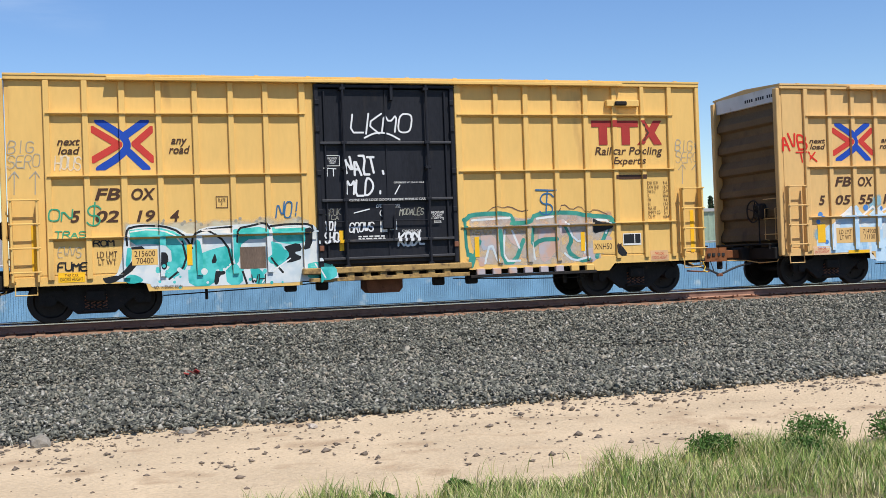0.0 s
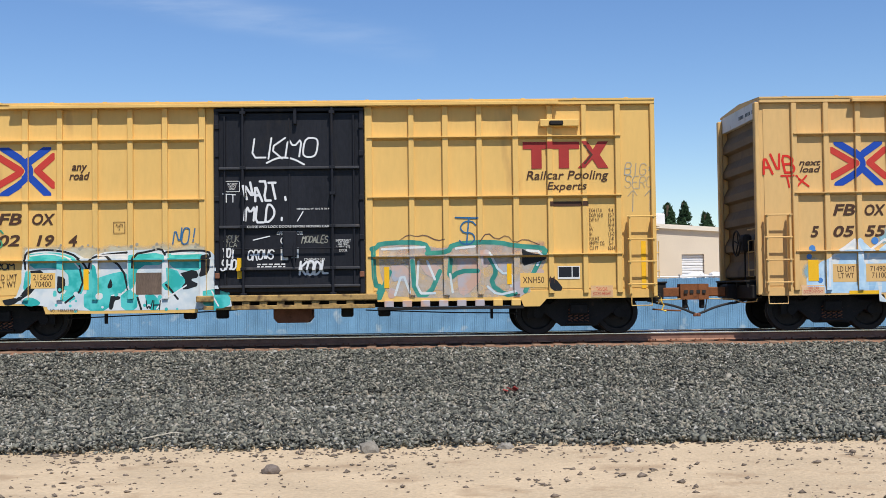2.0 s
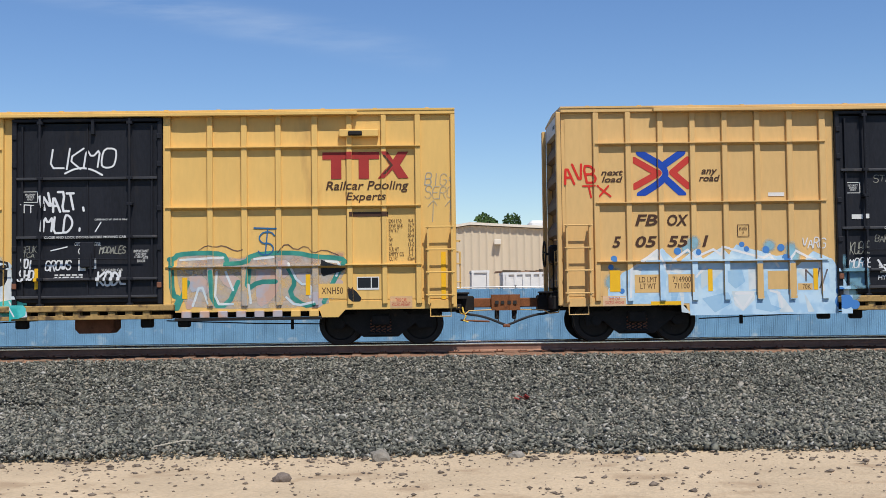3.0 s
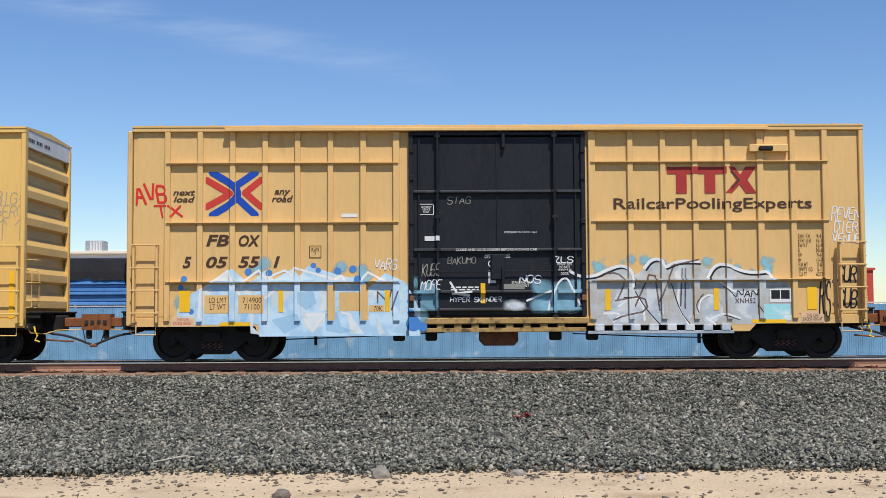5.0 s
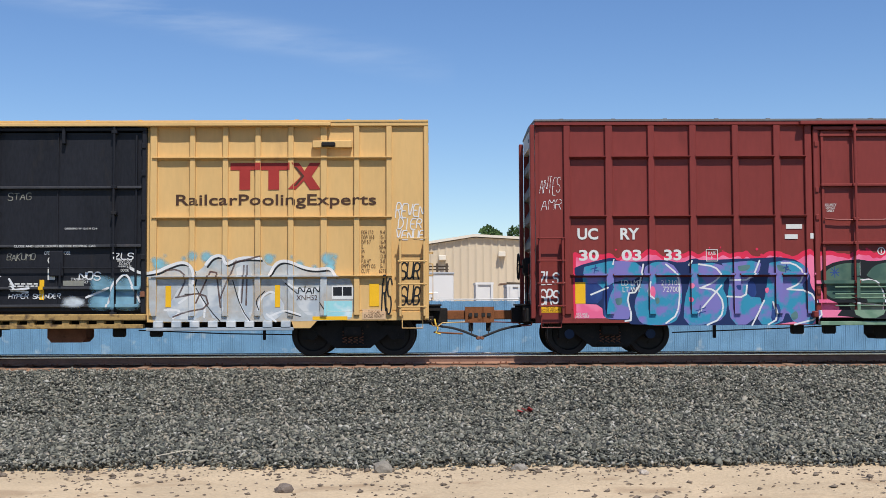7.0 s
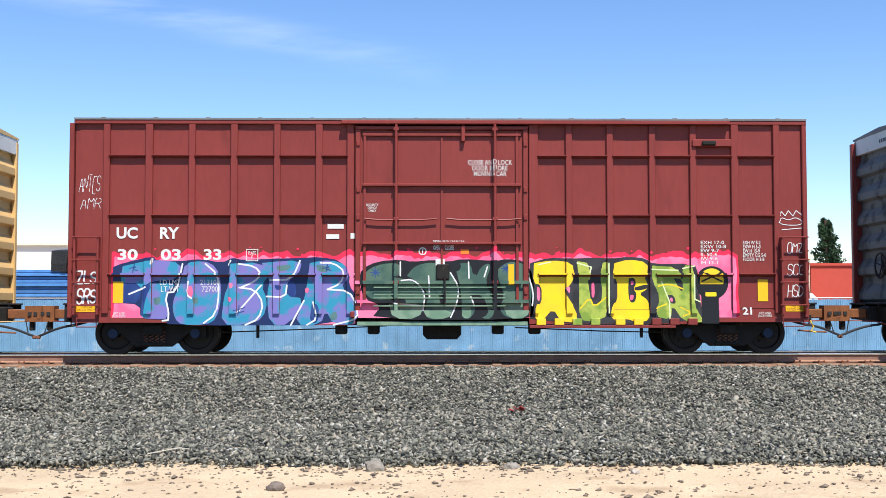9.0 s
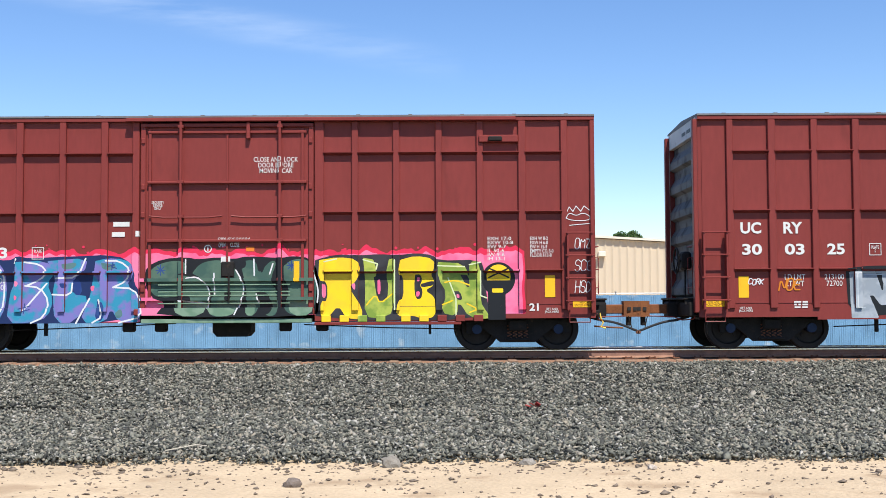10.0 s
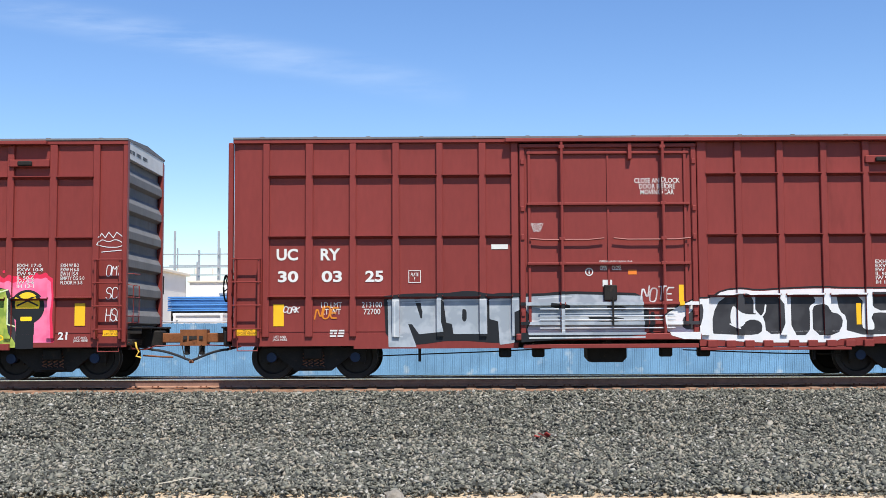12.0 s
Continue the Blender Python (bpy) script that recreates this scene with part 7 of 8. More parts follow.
def letters_silver(s):
    """Five rough silver letters with black shade."""
    w = Spray(s, "silver block-letter graffiti with rough black edges")
    w.area("letter_outline", SPRAYBLACK, [(3.18, 1.74), (3.72, 1.80), (4.43, 1.79), (5.00, 1.86), (5.40, 1.77), (5.71, 1.81), (6.43, 1.77), (6.94, 1.83), (7.96, 1.80), (8.62, 1.78), (8.62, 1.48), (8.78, 1.39), (8.68, 0.92), (7.96, 0.85), (6.53, 0.80), (5.71, 0.73), (4.64, 0.82), (3.87, 0.71), (3.23, 0.71)], 1)
    w.area("letter_fill", SILVER, [(6.15, 1.71), (7.17, 1.76), (8.62, 1.72), (8.65, 0.91), (6.2, 0.91)], 0)
    w.area("letter_fill", SILVER, [(3.26, 1.67), (3.80, 1.70), (3.95, 1.44), (4.00, 1.15), (3.95, 1.70), (4.38, 1.70), (4.38, 1.20), (4.43, 0.99), (3.92, 0.94), (3.77, 1.15), (3.69, 1.15), (3.87, 0.67), (3.28, 0.67)], 0)
    w.area("letter_fill", SILVER, [(4.43, 1.67), (5.35, 1.67), (5.35, 0.94), (4.64, 0.94), (4.61, 1.15), (4.49, 1.18)], 0)
    w.area("letter_fill", SILVER, [(5.40, 1.67), (6.04, 1.70), (6.04, 1.44), (5.92, 1.39), (5.92, 0.75), (5.61, 0.71), (5.58, 1.20), (5.40, 1.25)], 0)
    w.area("letter_fill", SILVER, [(6.38, 1.70), (7.14, 1.76), (7.09, 1.55), (6.78, 1.53), (6.78, 1.44), (7.09, 1.41), (7.14, 1.06), (7.19, 0.92), (6.43, 0.92), (6.22, 1.01), (6.17, 1.34), (6.38, 1.39)], 0)
    w.area("letter_fill", SILVER, [(7.22, 1.72), (7.96, 1.73), (8.62, 1.72), (8.57, 1.48), (7.96, 1.44), (7.55, 1.32), (7.91, 1.20), (8.47, 1.25), (8.62, 1.20), (8.62, 0.97), (7.30, 0.92), (7.24, 1.20)], 0)
    w.area("letter_shade", SPRAYBLACK, [(4.83, 1.46), (4.92, 1.46), (4.92, 1.20), (4.82, 1.20)], 1)
    w.area("letter_shade", SPRAYBLACK, [(3.82, 1.67), (4.00, 1.48), (3.97, 1.20), (3.90, 1.44)], 1)
    w.area("letter_shade", SPRAYBLACK, [(6.68, 1.58), (7.09, 1.55), (7.09, 1.44), (6.68, 1.48)], 1)
    w.area("letter_shade", SPRAYBLACK, [(6.02, 1.41), (6.17, 1.44), (6.27, 1.25), (6.17, 0.97), (6.04, 0.97)], 1)
    w.area("letter_shade", SPRAYBLACK, [(7.45, 1.30), (8.22, 1.27), (8.22, 1.18), (7.55, 1.18)], 1)
    w.area("letter_shade", SPRAYBLACK, [(7.86, 1.51), (8.27, 1.51), (8.27, 1.41), (7.88, 1.41)], 1)
    w.area("letter_shade", SPRAYBLACK, [(8.78, 1.38), (8.88, 1.38), (8.84, 0.94), (8.72, 0.94)], 1)
    w.lines("white_highlight", SILVERW, 0.03, [
        [(3.26, 1.64), (4.38, 1.67)],
        [(4.43, 1.64), (5.35, 1.66)],
        [(5.40, 1.64), (6.02, 1.66)],
        [(6.22, 1.20), (8.68, 1.22)],
        [(6.22, 1.00), (8.62, 0.99)],
        [(6.22, 0.85), (8.62, 0.86)],
        [(3.41, 1.63), (3.41, 0.89), (3.57, 0.89)],
        [(3.57, 1.60), (4.23, 1.62)],
        [(6.43, 1.67), (7.12, 1.72)],
        [(7.24, 1.38), (8.16, 1.40)],
    ], 0)


def letters_charcoal(s):
    """Charcoal letters standing on broad white paint."""
    w = Spray(s, "charcoal graffiti letters with thick white outlines")
    w.area("letter_outline", SPRAYWHITE, [(9.05, 1.32), (9.42, 1.54), (9.75, 1.65), (10.03, 1.65), (10.31, 1.82), (10.73, 1.85), (11.01, 1.80), (11.62, 1.84), (12.41, 1.86), (12.88, 1.84), (14.23, 1.84), (14.28, 0.88), (12.79, 0.82), (12.60, 0.73), (12.18, 0.73), (11.66, 0.73), (11.01, 0.73), (10.08, 0.80), (9.21, 0.82), (9.07, 1.10)], 1)
    w.area("letter_fill", CHAR, [(9.56, 1.32), (9.84, 1.60), (9.89, 1.36), (9.79, 1.01), (9.44, 1.01), (9.44, 1.25)], 1)
    w.area("letter_fill", CHAR, [(10.08, 0.92), (10.08, 1.32), (10.26, 1.67), (10.73, 1.78), (10.94, 1.69), (10.96, 1.36), (11.03, 1.32), (10.82, 1.32), (10.64, 1.36), (10.52, 1.54), (10.45, 1.32), (10.47, 1.10), (10.64, 1.03), (10.82, 1.21), (11.01, 1.21), (11.13, 1.12), (11.10, 0.92), (10.82, 0.88)], 1)
    w.area("letter_fill", CHAR, [(10.99, 1.73), (11.57, 1.73), (11.59, 0.92), (11.20, 0.90), (11.17, 1.23), (11.06, 1.32), (10.96, 1.45)], 1)
    w.area("letter_fill", CHAR, [(11.73, 1.73), (12.18, 1.73), (12.27, 1.58), (12.11, 1.49), (12.13, 1.32), (12.11, 0.88), (11.73, 0.88)], 1)
    w.area("letter_fill", CHAR, [(12.18, 1.40), (12.22, 1.51), (12.46, 1.54), (12.55, 1.36), (12.76, 1.32), (12.83, 1.14), (12.69, 0.88), (12.18, 0.88)], 1)
    w.area("letter_fill", CHAR, [(12.69, 1.73), (13.25, 1.73), (13.21, 1.18), (13.23, 0.99), (13.49, 0.99), (13.35, 1.32), (13.67, 1.36), (14.21, 1.27), (14.21, 0.90), (12.88, 0.88), (12.90, 1.27), (12.74, 1.38)], 1)
    w.area("letter_fill", CHAR, [(13.42, 1.78), (14.19, 1.78), (14.19, 1.41), (13.42, 1.38)], 1)
    w.lines("white_highlight", SPRAYWHITE, 0.035, [
        [(11.20, 1.51), (11.17, 1.32), (11.01, 1.21)],
        [(10.97, 1.73), (10.96, 1.36)],
        [(10.45, 1.12), (10.64, 1.03)],
        [(12.22, 1.76), (12.41, 1.69), (12.55, 1.76)],
        [(12.36, 1.78), (12.36, 1.62)],
        [(13.23, 1.23), (13.37, 1.23), (13.30, 1.10)],
    ], 1)
    w.lines("black_edge", SPRAYBLACK, 0.03, [
        [(10.05, 1.69), (10.31, 1.84), (10.73, 1.88), (11.01, 1.83), (11.62, 1.87), (12.41, 1.90), (12.88, 1.87), (14.21, 1.87)],
        [(9.05, 1.32), (9.43, 1.55), (9.76, 1.67), (10.02, 1.68)],
    ], 1)


def repaint(car, name, material, u0, u1):
    """Spray also covers small parts of the sill."""
    for ob in car.children_recursive:
        if ob.name.startswith(name) and u0 < ob.data.vertices[0].co.x + HALF < u1:
            ob.data.materials[0] = material


def tags(s, rows):
    """Spray-can writing: name, words, u from and to, z from and to, line width, paint, slant."""
    for nm, tx, u0, u1, z0, z1, w, m, sl in rows:
        s.tag(nm, word(tx, u0, u1, z0, z1, sl, 0.08, len(tx) + int(u0 * 10)), w, m)


def paint_car0():
    s = Side(CAR0, False, POSTS0, (6.33, 9.54))
    yellow_marks(s, False, True, ((1.0, 1.45, 3.46, 3.78, 3.22, 3.66), (2.29, 3.65, 1.24, 1.09),
                                  (("FB", 1.7, 2.21, 2.51), ("OX", 2.43, 2.92, 2.5), ("5", 1.21, 1.41, 2.06), ("02", 1.7, 2.17, 2.05), ("19", 2.52, 2.9, 2.04), ("4", 3.2, 3.39, 2.03))))
    red_mark(s, 12.98, 14.84, 3.6, 4.18)
    s.text("Railcar Pooling", 13.05, 14.84, 3.3, 3.55, BROWNPAINT, 0.2, 0.01)
    s.text("Experts", 13.49, 14.35, 3.08, 3.3, BROWNPAINT, 0.2, 0.01)
    s.rect("address_bar", 13.55, 14.39, 2.78, 2.88, BROWNPAINT)
    s.text("EXH 17-0\nEXW 10-8\nEW 9-7\nIL\nIW\nIH\nFLR HT\nEMPTY CG\nCU FT", 14.4, 14.72, 1.82, 2.72, BROWNPAINT, 0, 0.0, align="LEFT")
    s.text("9-4\n15-7\n15-9\n50-6\n9-6\n13-0\n3-8\n5-1\n6264", 14.8, 14.95, 1.82, 2.72, BROWNPAINT, 0, 0.0)
    boxed(s, 4.16, 4.41, 2.3, 2.55, BROWNPAINT, "PLATE\nF")
    # mist over the big letters
    g = s.field(2.0, 6.4, 1.5, 2.35, [], 0.1)
    s.fill("overspray", g, cloudy(g, 2.25, 6.2, 1.6, 2.06, 0.1, 3.0, 2), PALEMIST, "pale grey-green overspray cloud", soft=0.09)
    letters_turquoise(s)
    rng = random.Random(12)
    g = s.field(2.6, 6.8, 0.56, 1.2, [], 0.1)
    stuff(s.fill("teal_spatter", g, dots(g, [(rng.uniform(2.8, 6.7), rng.uniform(0.64, 1.15), rng.uniform(0.02, 0.055)) for _ in range(26)]), TEAL, "teal paint spots", lift=0.0215))
    stuff(s.fill("white_spatter", g, dots(g, [(rng.uniform(2.8, 6.1), rng.uniform(0.62, 1.05), rng.uniform(0.03, 0.08)) for _ in range(10)]), ICEWHITE, "white paint spots", lift=0.022))
    g2 = s.field(2.3, 6.3, 1.8, 2.2, [], 0.1)
    stuff(s.fill("grey_spatter", g2, dots(g2, [(rng.uniform(2.6, 6.1), rng.uniform(1.9, 2.08), rng.uniform(0.02, 0.04)) for _ in range(22)]), SPRAYGREY, "grey paint spots", lift=0.02))
    pl = s.rect("patch_plate", 4.63, 5.18, 0.98, 1.45, mat("brown_patch", (0.14, 0.1, 0.075), 0.6, vary=0.4, scale=5, streak=0.2), "brown weathered patch plate", lift=0.03)
    s.text("LD LMT\nLT WT", 1.71, 2.11, 1.17, 1.45, BROWNPAINT)
    s.rect("weight_patch", 2.4, 2.92, 1.14, 1.47, YELLOW, "", lift=0.028)
    s.text("215600\n70400", 2.45, 2.87, 1.17, 1.44, BROWNPAINT)
    # second piece
    g = s.field(9.4, 14.4, 0.62, 2.3, [], 0.1)
    s.fill("overspray", g, cloudy(g, 10.2, 13.4, 1.7, 1.98, 0.12, 2.2, 9), mist("rose_mist", (0.5, 0.32, 0.25), 0.5, soft=True), "faint rosy overspray", soft=0.09)
    letters_faded(s)
    repaint(CAR0, "sill_gusset", ROSE, 9.85, 12.0)
    repaint(CAR0, "sill_flange", GRIME, 9, 13)
    s.rect("number_patch", 12.88, 13.48, 1.03, 1.34, YELLOW, "", lift=0.03)
    s.text("XNH50", 12.94, 13.4, 1.12, 1.26, BROWNPAINT)
    s.text("M", 13.52, 13.62, 1.12, 1.26, BROWNPAINT)
    dec = s.rect("notice_board", 13.7, 14.18, 1.2, 1.48, STENCIL, "white-edged black data plate", lift=0.03)
    s.rect("black_field", 13.72, 14.0, 1.24, 1.46, SPRAYBLACK, lift=0.033, parent=dec)
    s.rect("black_field", 14.02, 14.16, 1.24, 1.46, SPRAYBLACK, lift=0.033, parent=dec)
    w = s.rect("warning_plate", 0.94, 1.46, 0.84, 1.04, REFLECT, "yellow clearance warning plate", lift=0.028)
    s.text("THIS CAR\nEXCESS HEIGHT", 0.98, 1.42, 0.87, 1.01, BROWNPAINT)
    w = s.rect("warning_plate", 14.41, 14.89, 0.8, 1.05, mat("pale_plate", (0.6, 0.38, 0.2), 0.6), "pale clearance warning plate", lift=0.028)
    s.text("THIS CAR\nEXCESS HEIGHT", 14.45, 14.85, 0.84, 1.01, LOGORED)
    s.text("NO. 14 BRAKE BEAM", 2.82, 3.4, 0.63, 0.7, BROWNPAINT)
    reflectors(s, [(3.52, 1.1, 1.54, 0.11), (6.8, 1.3, 1.74, 0.1), (9.95, 1.05, 1.51, 0.11), (12.6, 1.1, 1.55, 0.1), (0.45, 1.09, 2.02, 0.1), (15.52, 0.98, 2.0, 0.1)])
    # tags
    tags(s, [
        ("white_tag", "LKMO", 7.16, 8.54, 3.9, 4.3, 0.038, SPRAYWHITE, 0.15),
        ("white_tag", "NAZT.", 6.98, 7.85, 2.98, 3.36, 0.05, SPRAYWHITE, -0.2),
        ("white_tag", "MLD.", 7.0, 7.82, 2.52, 2.86, 0.045, SPRAYWHITE, 0.1),
        ("white_tag", "GROWS", 7.04, 7.58, 1.7, 1.9, 0.03, SPRAYWHITE, 0.15),
        ("white_tag", "KODL", 8.15, 8.75, 1.38, 1.64, 0.045, SPRAYWHITE, 0.1),
        ("white_tag", "YO!", 6.5, 6.75, 1.75, 1.93, 0.035, SPRAYWHITE, 0.1),
        ("white_tag", "SHO", 6.48, 6.78, 1.48, 1.7, 0.035, SPRAYWHITE, 0.1),
        ("blue_tag", "NO!", 5.45, 5.95, 2.08, 2.4, 0.028, SPRAYBLUE, 0.15)])
    tags(s, [
        ("black_tag", "FUME", 0.94, 1.5, 1.08, 1.24, 0.03, SPRAYBLACK, 0.05),
        ("grey_tag", "BIG", 0.06, 0.55, 3.5, 3.74, 0.022, SPRAYGREY, 0.1),
        ("grey_tag", "SERO", 0.05, 0.66, 3.2, 3.46, 0.022, SPRAYGREY, 0.1),
        ("green_tag", "ON", 0.8, 1.25, 2.1, 2.34, 0.03, SPRAYGREEN, 0.1),
        ("green_tag", "$", 1.55, 1.8, 2.0, 2.4, 0.03, SPRAYGREEN, 0.1),
        ("blue_tag", "$", 11.6, 11.92, 2.0, 2.5, 0.03, SPRAYBLUE, 0.1),
        ("grey_tag", "BIG*", 15.2, 15.82, 3.45, 3.7, 0.022, SPRAYGREY, 0.1),
        ("grey_tag", "SERO", 15.2, 15.8, 3.16, 3.42, 0.022, SPRAYGREY, 0.1)])
    tags(s, [
        ("white_tag", "HOUS", 0.95, 1.45, 3.15, 3.42, 0.025, mist("faint_white", (0.7, 0.68, 0.6), 0.6), 0.1),
        ("grey_tag", "SPUK", 6.52, 6.85, 2.08, 2.22, 0.014, SPRAYGREY, 0.1),
        ("grey_tag", "TCA", 6.55, 6.8, 1.98, 2.08, 0.014, SPRAYGREY, 0.1),
        ("grey_tag", "MODALES", 8.2, 8.75, 2.05, 2.2, 0.02, SPRAYGREY, 0.2),
        ("black_tag", "WH", 4.85, 5.15, 0.66, 0.86, 0.022, SPRAYBLACK, 0.1),
        ("green_tag", "TRAS", 0.9, 1.5, 1.75, 1.88, 0.022, SPRAYGREEN, 0.1),
        ("black_tag", "ROM", 1.65, 2.05, 1.56, 1.68, 0.025, SPRAYBLACK, 0.0),
        ("grey_tag", "EWVS", 0.95, 1.4, 1.36, 1.56, 0.018, SPRAYGREY, 0.1)])
    s.tag("white_tag", [chaikin([(7.45, 3.78), (7.7, 3.9), (8.0, 3.88), (8.25, 3.74)], 2)], 0.04, SPRAYWHITE)
    s.tag("blue_tag", [[(11.5, 2.56), (11.98, 2.54)]], 0.035, SPRAYBLUE)
    for u in (0.15, 0.55, 15.35, 15.72):
        s.tag("grey_tag", [[(u, 2.65), (u + 0.02, 3.12)], [(u - 0.1, 2.98), (u + 0.02, 3.12), (u + 0.1, 3.0)]], 0.02, SPRAYGREY)
    s.tag("white_tag", [[(6.5, 3.12), (6.78, 3.1)], [(6.58, 3.1), (6.58, 2.94)], [(6.72, 3.1), (6.72, 2.94)]], 0.02, SPRAYWHITE)
    s.tag("white_tag", [[(8.1, 2.52), (8.22, 2.72)], [(7.15, 2.12), (7.5, 2.2)]], 0.025, SPRAYWHITE)
    s.rect("sticker", 7.95, 8.12, 1.72, 1.95, SILVER)


def paint_car1():
    s = Side(CAR1, False, YPOSTS, (5.96, 9.78))
    yellow_marks(s, True, False, ((0.87, 1.35, 3.46, 3.72, 3.0, 3.46), (2.18, 3.64, 1.22, 1.0),
                                  (("FB", 1.59, 2.08, 2.51), ("OX", 2.29, 2.75, 2.5), ("5", 1.09, 1.28, 2.04), ("05", 1.59, 2.06, 2.04), ("55", 2.28, 2.75, 2.04), ("1", 3.04, 3.18, 2.04))))
    red_mark(s, 11.57, 13.52, 3.61, 4.19)
    s.text("RailcarPoolingExperts", 10.4, 14.72, 3.2, 3.51, BROWNPAINT, 0.0, 0.012)
    s.text("EXH 17-0\nEXW 10-8\nEW 9-7\nIL\nIW\nIH\nFLR HT\nEMPTY CG\nCU FT", 14.4, 14.7, 1.8, 2.72, BROWNPAINT, 0, 0.0, align="LEFT")
    s.text("9-4\n15-1\n16-9\n50-6\n9-6\n13-0\n3-8\n5-1\n6275", 14.78, 14.93, 1.8, 2.72, BROWNPAINT, 0, 0.0)
    boxed(s, 3.81, 4.07, 2.25, 2.51, BROWNPAINT, "PLATE\nF")
    # pale blue peaks
    peaks = [(0.9, 1.05), (1.3, 1.5), (1.75, 1.7), (2.15, 2.02), (2.5, 1.7), (2.9, 2.0), (3.05, 1.78), (3.45, 2.02), (3.6, 1.85), (3.78, 2.08), (4.1, 1.98), (4.65, 1.82), (4.85, 1.85), (5.1, 1.6), (5.45, 1.92), (5.9, 1.7), (6.15, 1.2)]
    pu, pz = zip(*peaks)
    g = s.field(0.75, 6.5, 0.56, 2.35, [], 0.1)
    top = np.interp(g[2], pu, pz)
    rise = np.maximum(g[3] - top, np.maximum(0.98 - g[2], g[2] - 6.2))
    low = np.where(g[2] < 2.75, 0.82, 0.5)
    rng = random.Random(5)
    s.fill("overspray", g, dots(g, [(1.1, 1.3, 0.22), (1.15, 1.5, 0.12), (2.85, 2.12, 0.18), (2.7, 2.0, 0.15), (4.5, 2.05, 0.16), (4.4, 1.9, 0.14), (4.95, 2.0, 0.15), (5.0, 1.85, 0.2), (6.1, 1.7, 0.15), (6.15, 1.0, 0.25), (6.2, 1.4, 0.2)]), mist("light_cyan_spray", (0.22, 0.46, 0.58), 0.85, 3, True), "pale cyan spray spots", soft=0.09)
    pc = s.fill("graffiti", g, np.maximum(rise, low - g[3]), SKYBLUE, "pale blue and white peaked graffiti")
    peaks_pale_blue(s)
    stuff(s.fill("blue_spatter", g, dots(g, [(1.12, 1.8, 0.07), (1.05, 1.62, 0.06), (1.28, 1.1, 0.06), (2.5, 1.95, 0.08), (2.95, 1.92, 0.07), (3.9, 2.08, 0.06), (4.0, 1.98, 0.06), (4.42, 1.96, 0.08), (4.75, 2.0, 0.08), (4.85, 1.78, 0.08), (6.05, 0.82, 0.16), (6.25, 0.75, 0.1), (6.0, 1.05, 0.08)]), BLUEDOT, "", pc, lift=0.02))
    for a, c in ((1.56, 2.1), (2.29, 2.84)):
        s.rect("weight_patch", a, c, 1.06, 1.45, TAN, "", lift=0.026)
    s.rect("patch", 4.45, 4.93, 1.1, 1.5, TAN, "", lift=0.024)
    s.text("LD LMT\nLT WT", 1.66, 2.04, 1.14, 1.4, BROWNPAINT)
    s.text("714900\n71100", 2.38, 2.78, 1.14, 1.4, BROWNPAINT)
    s.rect("patch", 5.1, 5.42, 1.08, 1.22, TAN, "", lift=0.026)
    s.text("70K", 5.2, 5.38, 1.1, 1.2, BROWNPAINT)
    w = s.rect("warning_plate", 0.86, 1.36, 0.78, 1.0, mat("cream_plate", (0.62, 0.42, 0.25), 0.6), "cream clearance warning plate", lift=0.028)
    s.text("THIS CAR\nEXCESS HEIGHT", 0.9, 1.32, 0.82, 0.97, LOGORED)
    w = s.rect("warning_plate", 14.42, 14.92, 0.8, 1.02, mat("cream_plate", (0.62, 0.42, 0.25), 0.6), "cream clearance warning plate", lift=0.028)
    s.text("THIS CAR\nEXCESS HEIGHT", 14.46, 14.88, 0.84, 0.99, BROWNPAINT)
    s.rect("patch", 1.9, 2.55, 0.79, 0.87, REFLECT, "", lift=0.03)
    s.rect("patch", 13.35, 14.1, 0.79, 0.87, REFLECT, "", lift=0.03)
    # silver piece with white and black edges
    g = s.field(9.6, 14.6, 0.56, 2.45, [], 0.1)
    spots = [(rng.uniform(9.95, 13.9), rng.uniform(1.85, 2.2), rng.uniform(0.06, 0.17)) for _ in range(24)]
    s.fill("overspray", g, dots(g, spots), CYANMIST, "thin cyan spray spots", soft=0.09)
    letters_silver_white(s)
    repaint(CAR1, "sill_gusset", SILVERW, 9.85, 13)
    repaint(CAR1, "sill_flange", SILVER, 9, 13)
    s.text("XNH52", 13.0, 13.45, 1.22, 1.33, BROWNPAINT)
    s.tag("grey_tag", word("NAN", 13.05, 13.5, 1.36, 1.52, 0.1, 0.05, 2), 0.022, SPRAYBLACK)
    s.rect("cyan_patch", 13.6, 14.2, 0.85, 1.2, paint("pale_cyan_spray", (0.3, 0.6, 0.65), (0.6, 0.7, 0.72)), "", lift=0.022)
    dec = s.rect("notice_board", 13.76, 14.22, 1.24, 1.53, STENCIL, "white-edged black data plate", lift=0.03)
    s.rect("black_field", 13.79, 13.98, 1.31, 1.5, SPRAYBLACK, lift=0.033, parent=dec)
    s.rect("black_field", 14.0, 14.19, 1.31, 1.5, SPRAYBLACK, lift=0.033, parent=dec)
    reflectors(s, [(1.02, 1.09, 1.55, 0.23), (3.15, 1.08, 1.56, 0.1), (5.44, 1.08, 1.54, 0.1), (7.5, 1.25, 1.68, 0.1), (10.19, 1.08, 1.54, 0.12), (12.54, 1.07, 1.55, 0.11), (14.57, 1.08, 1.57, 0.21)])
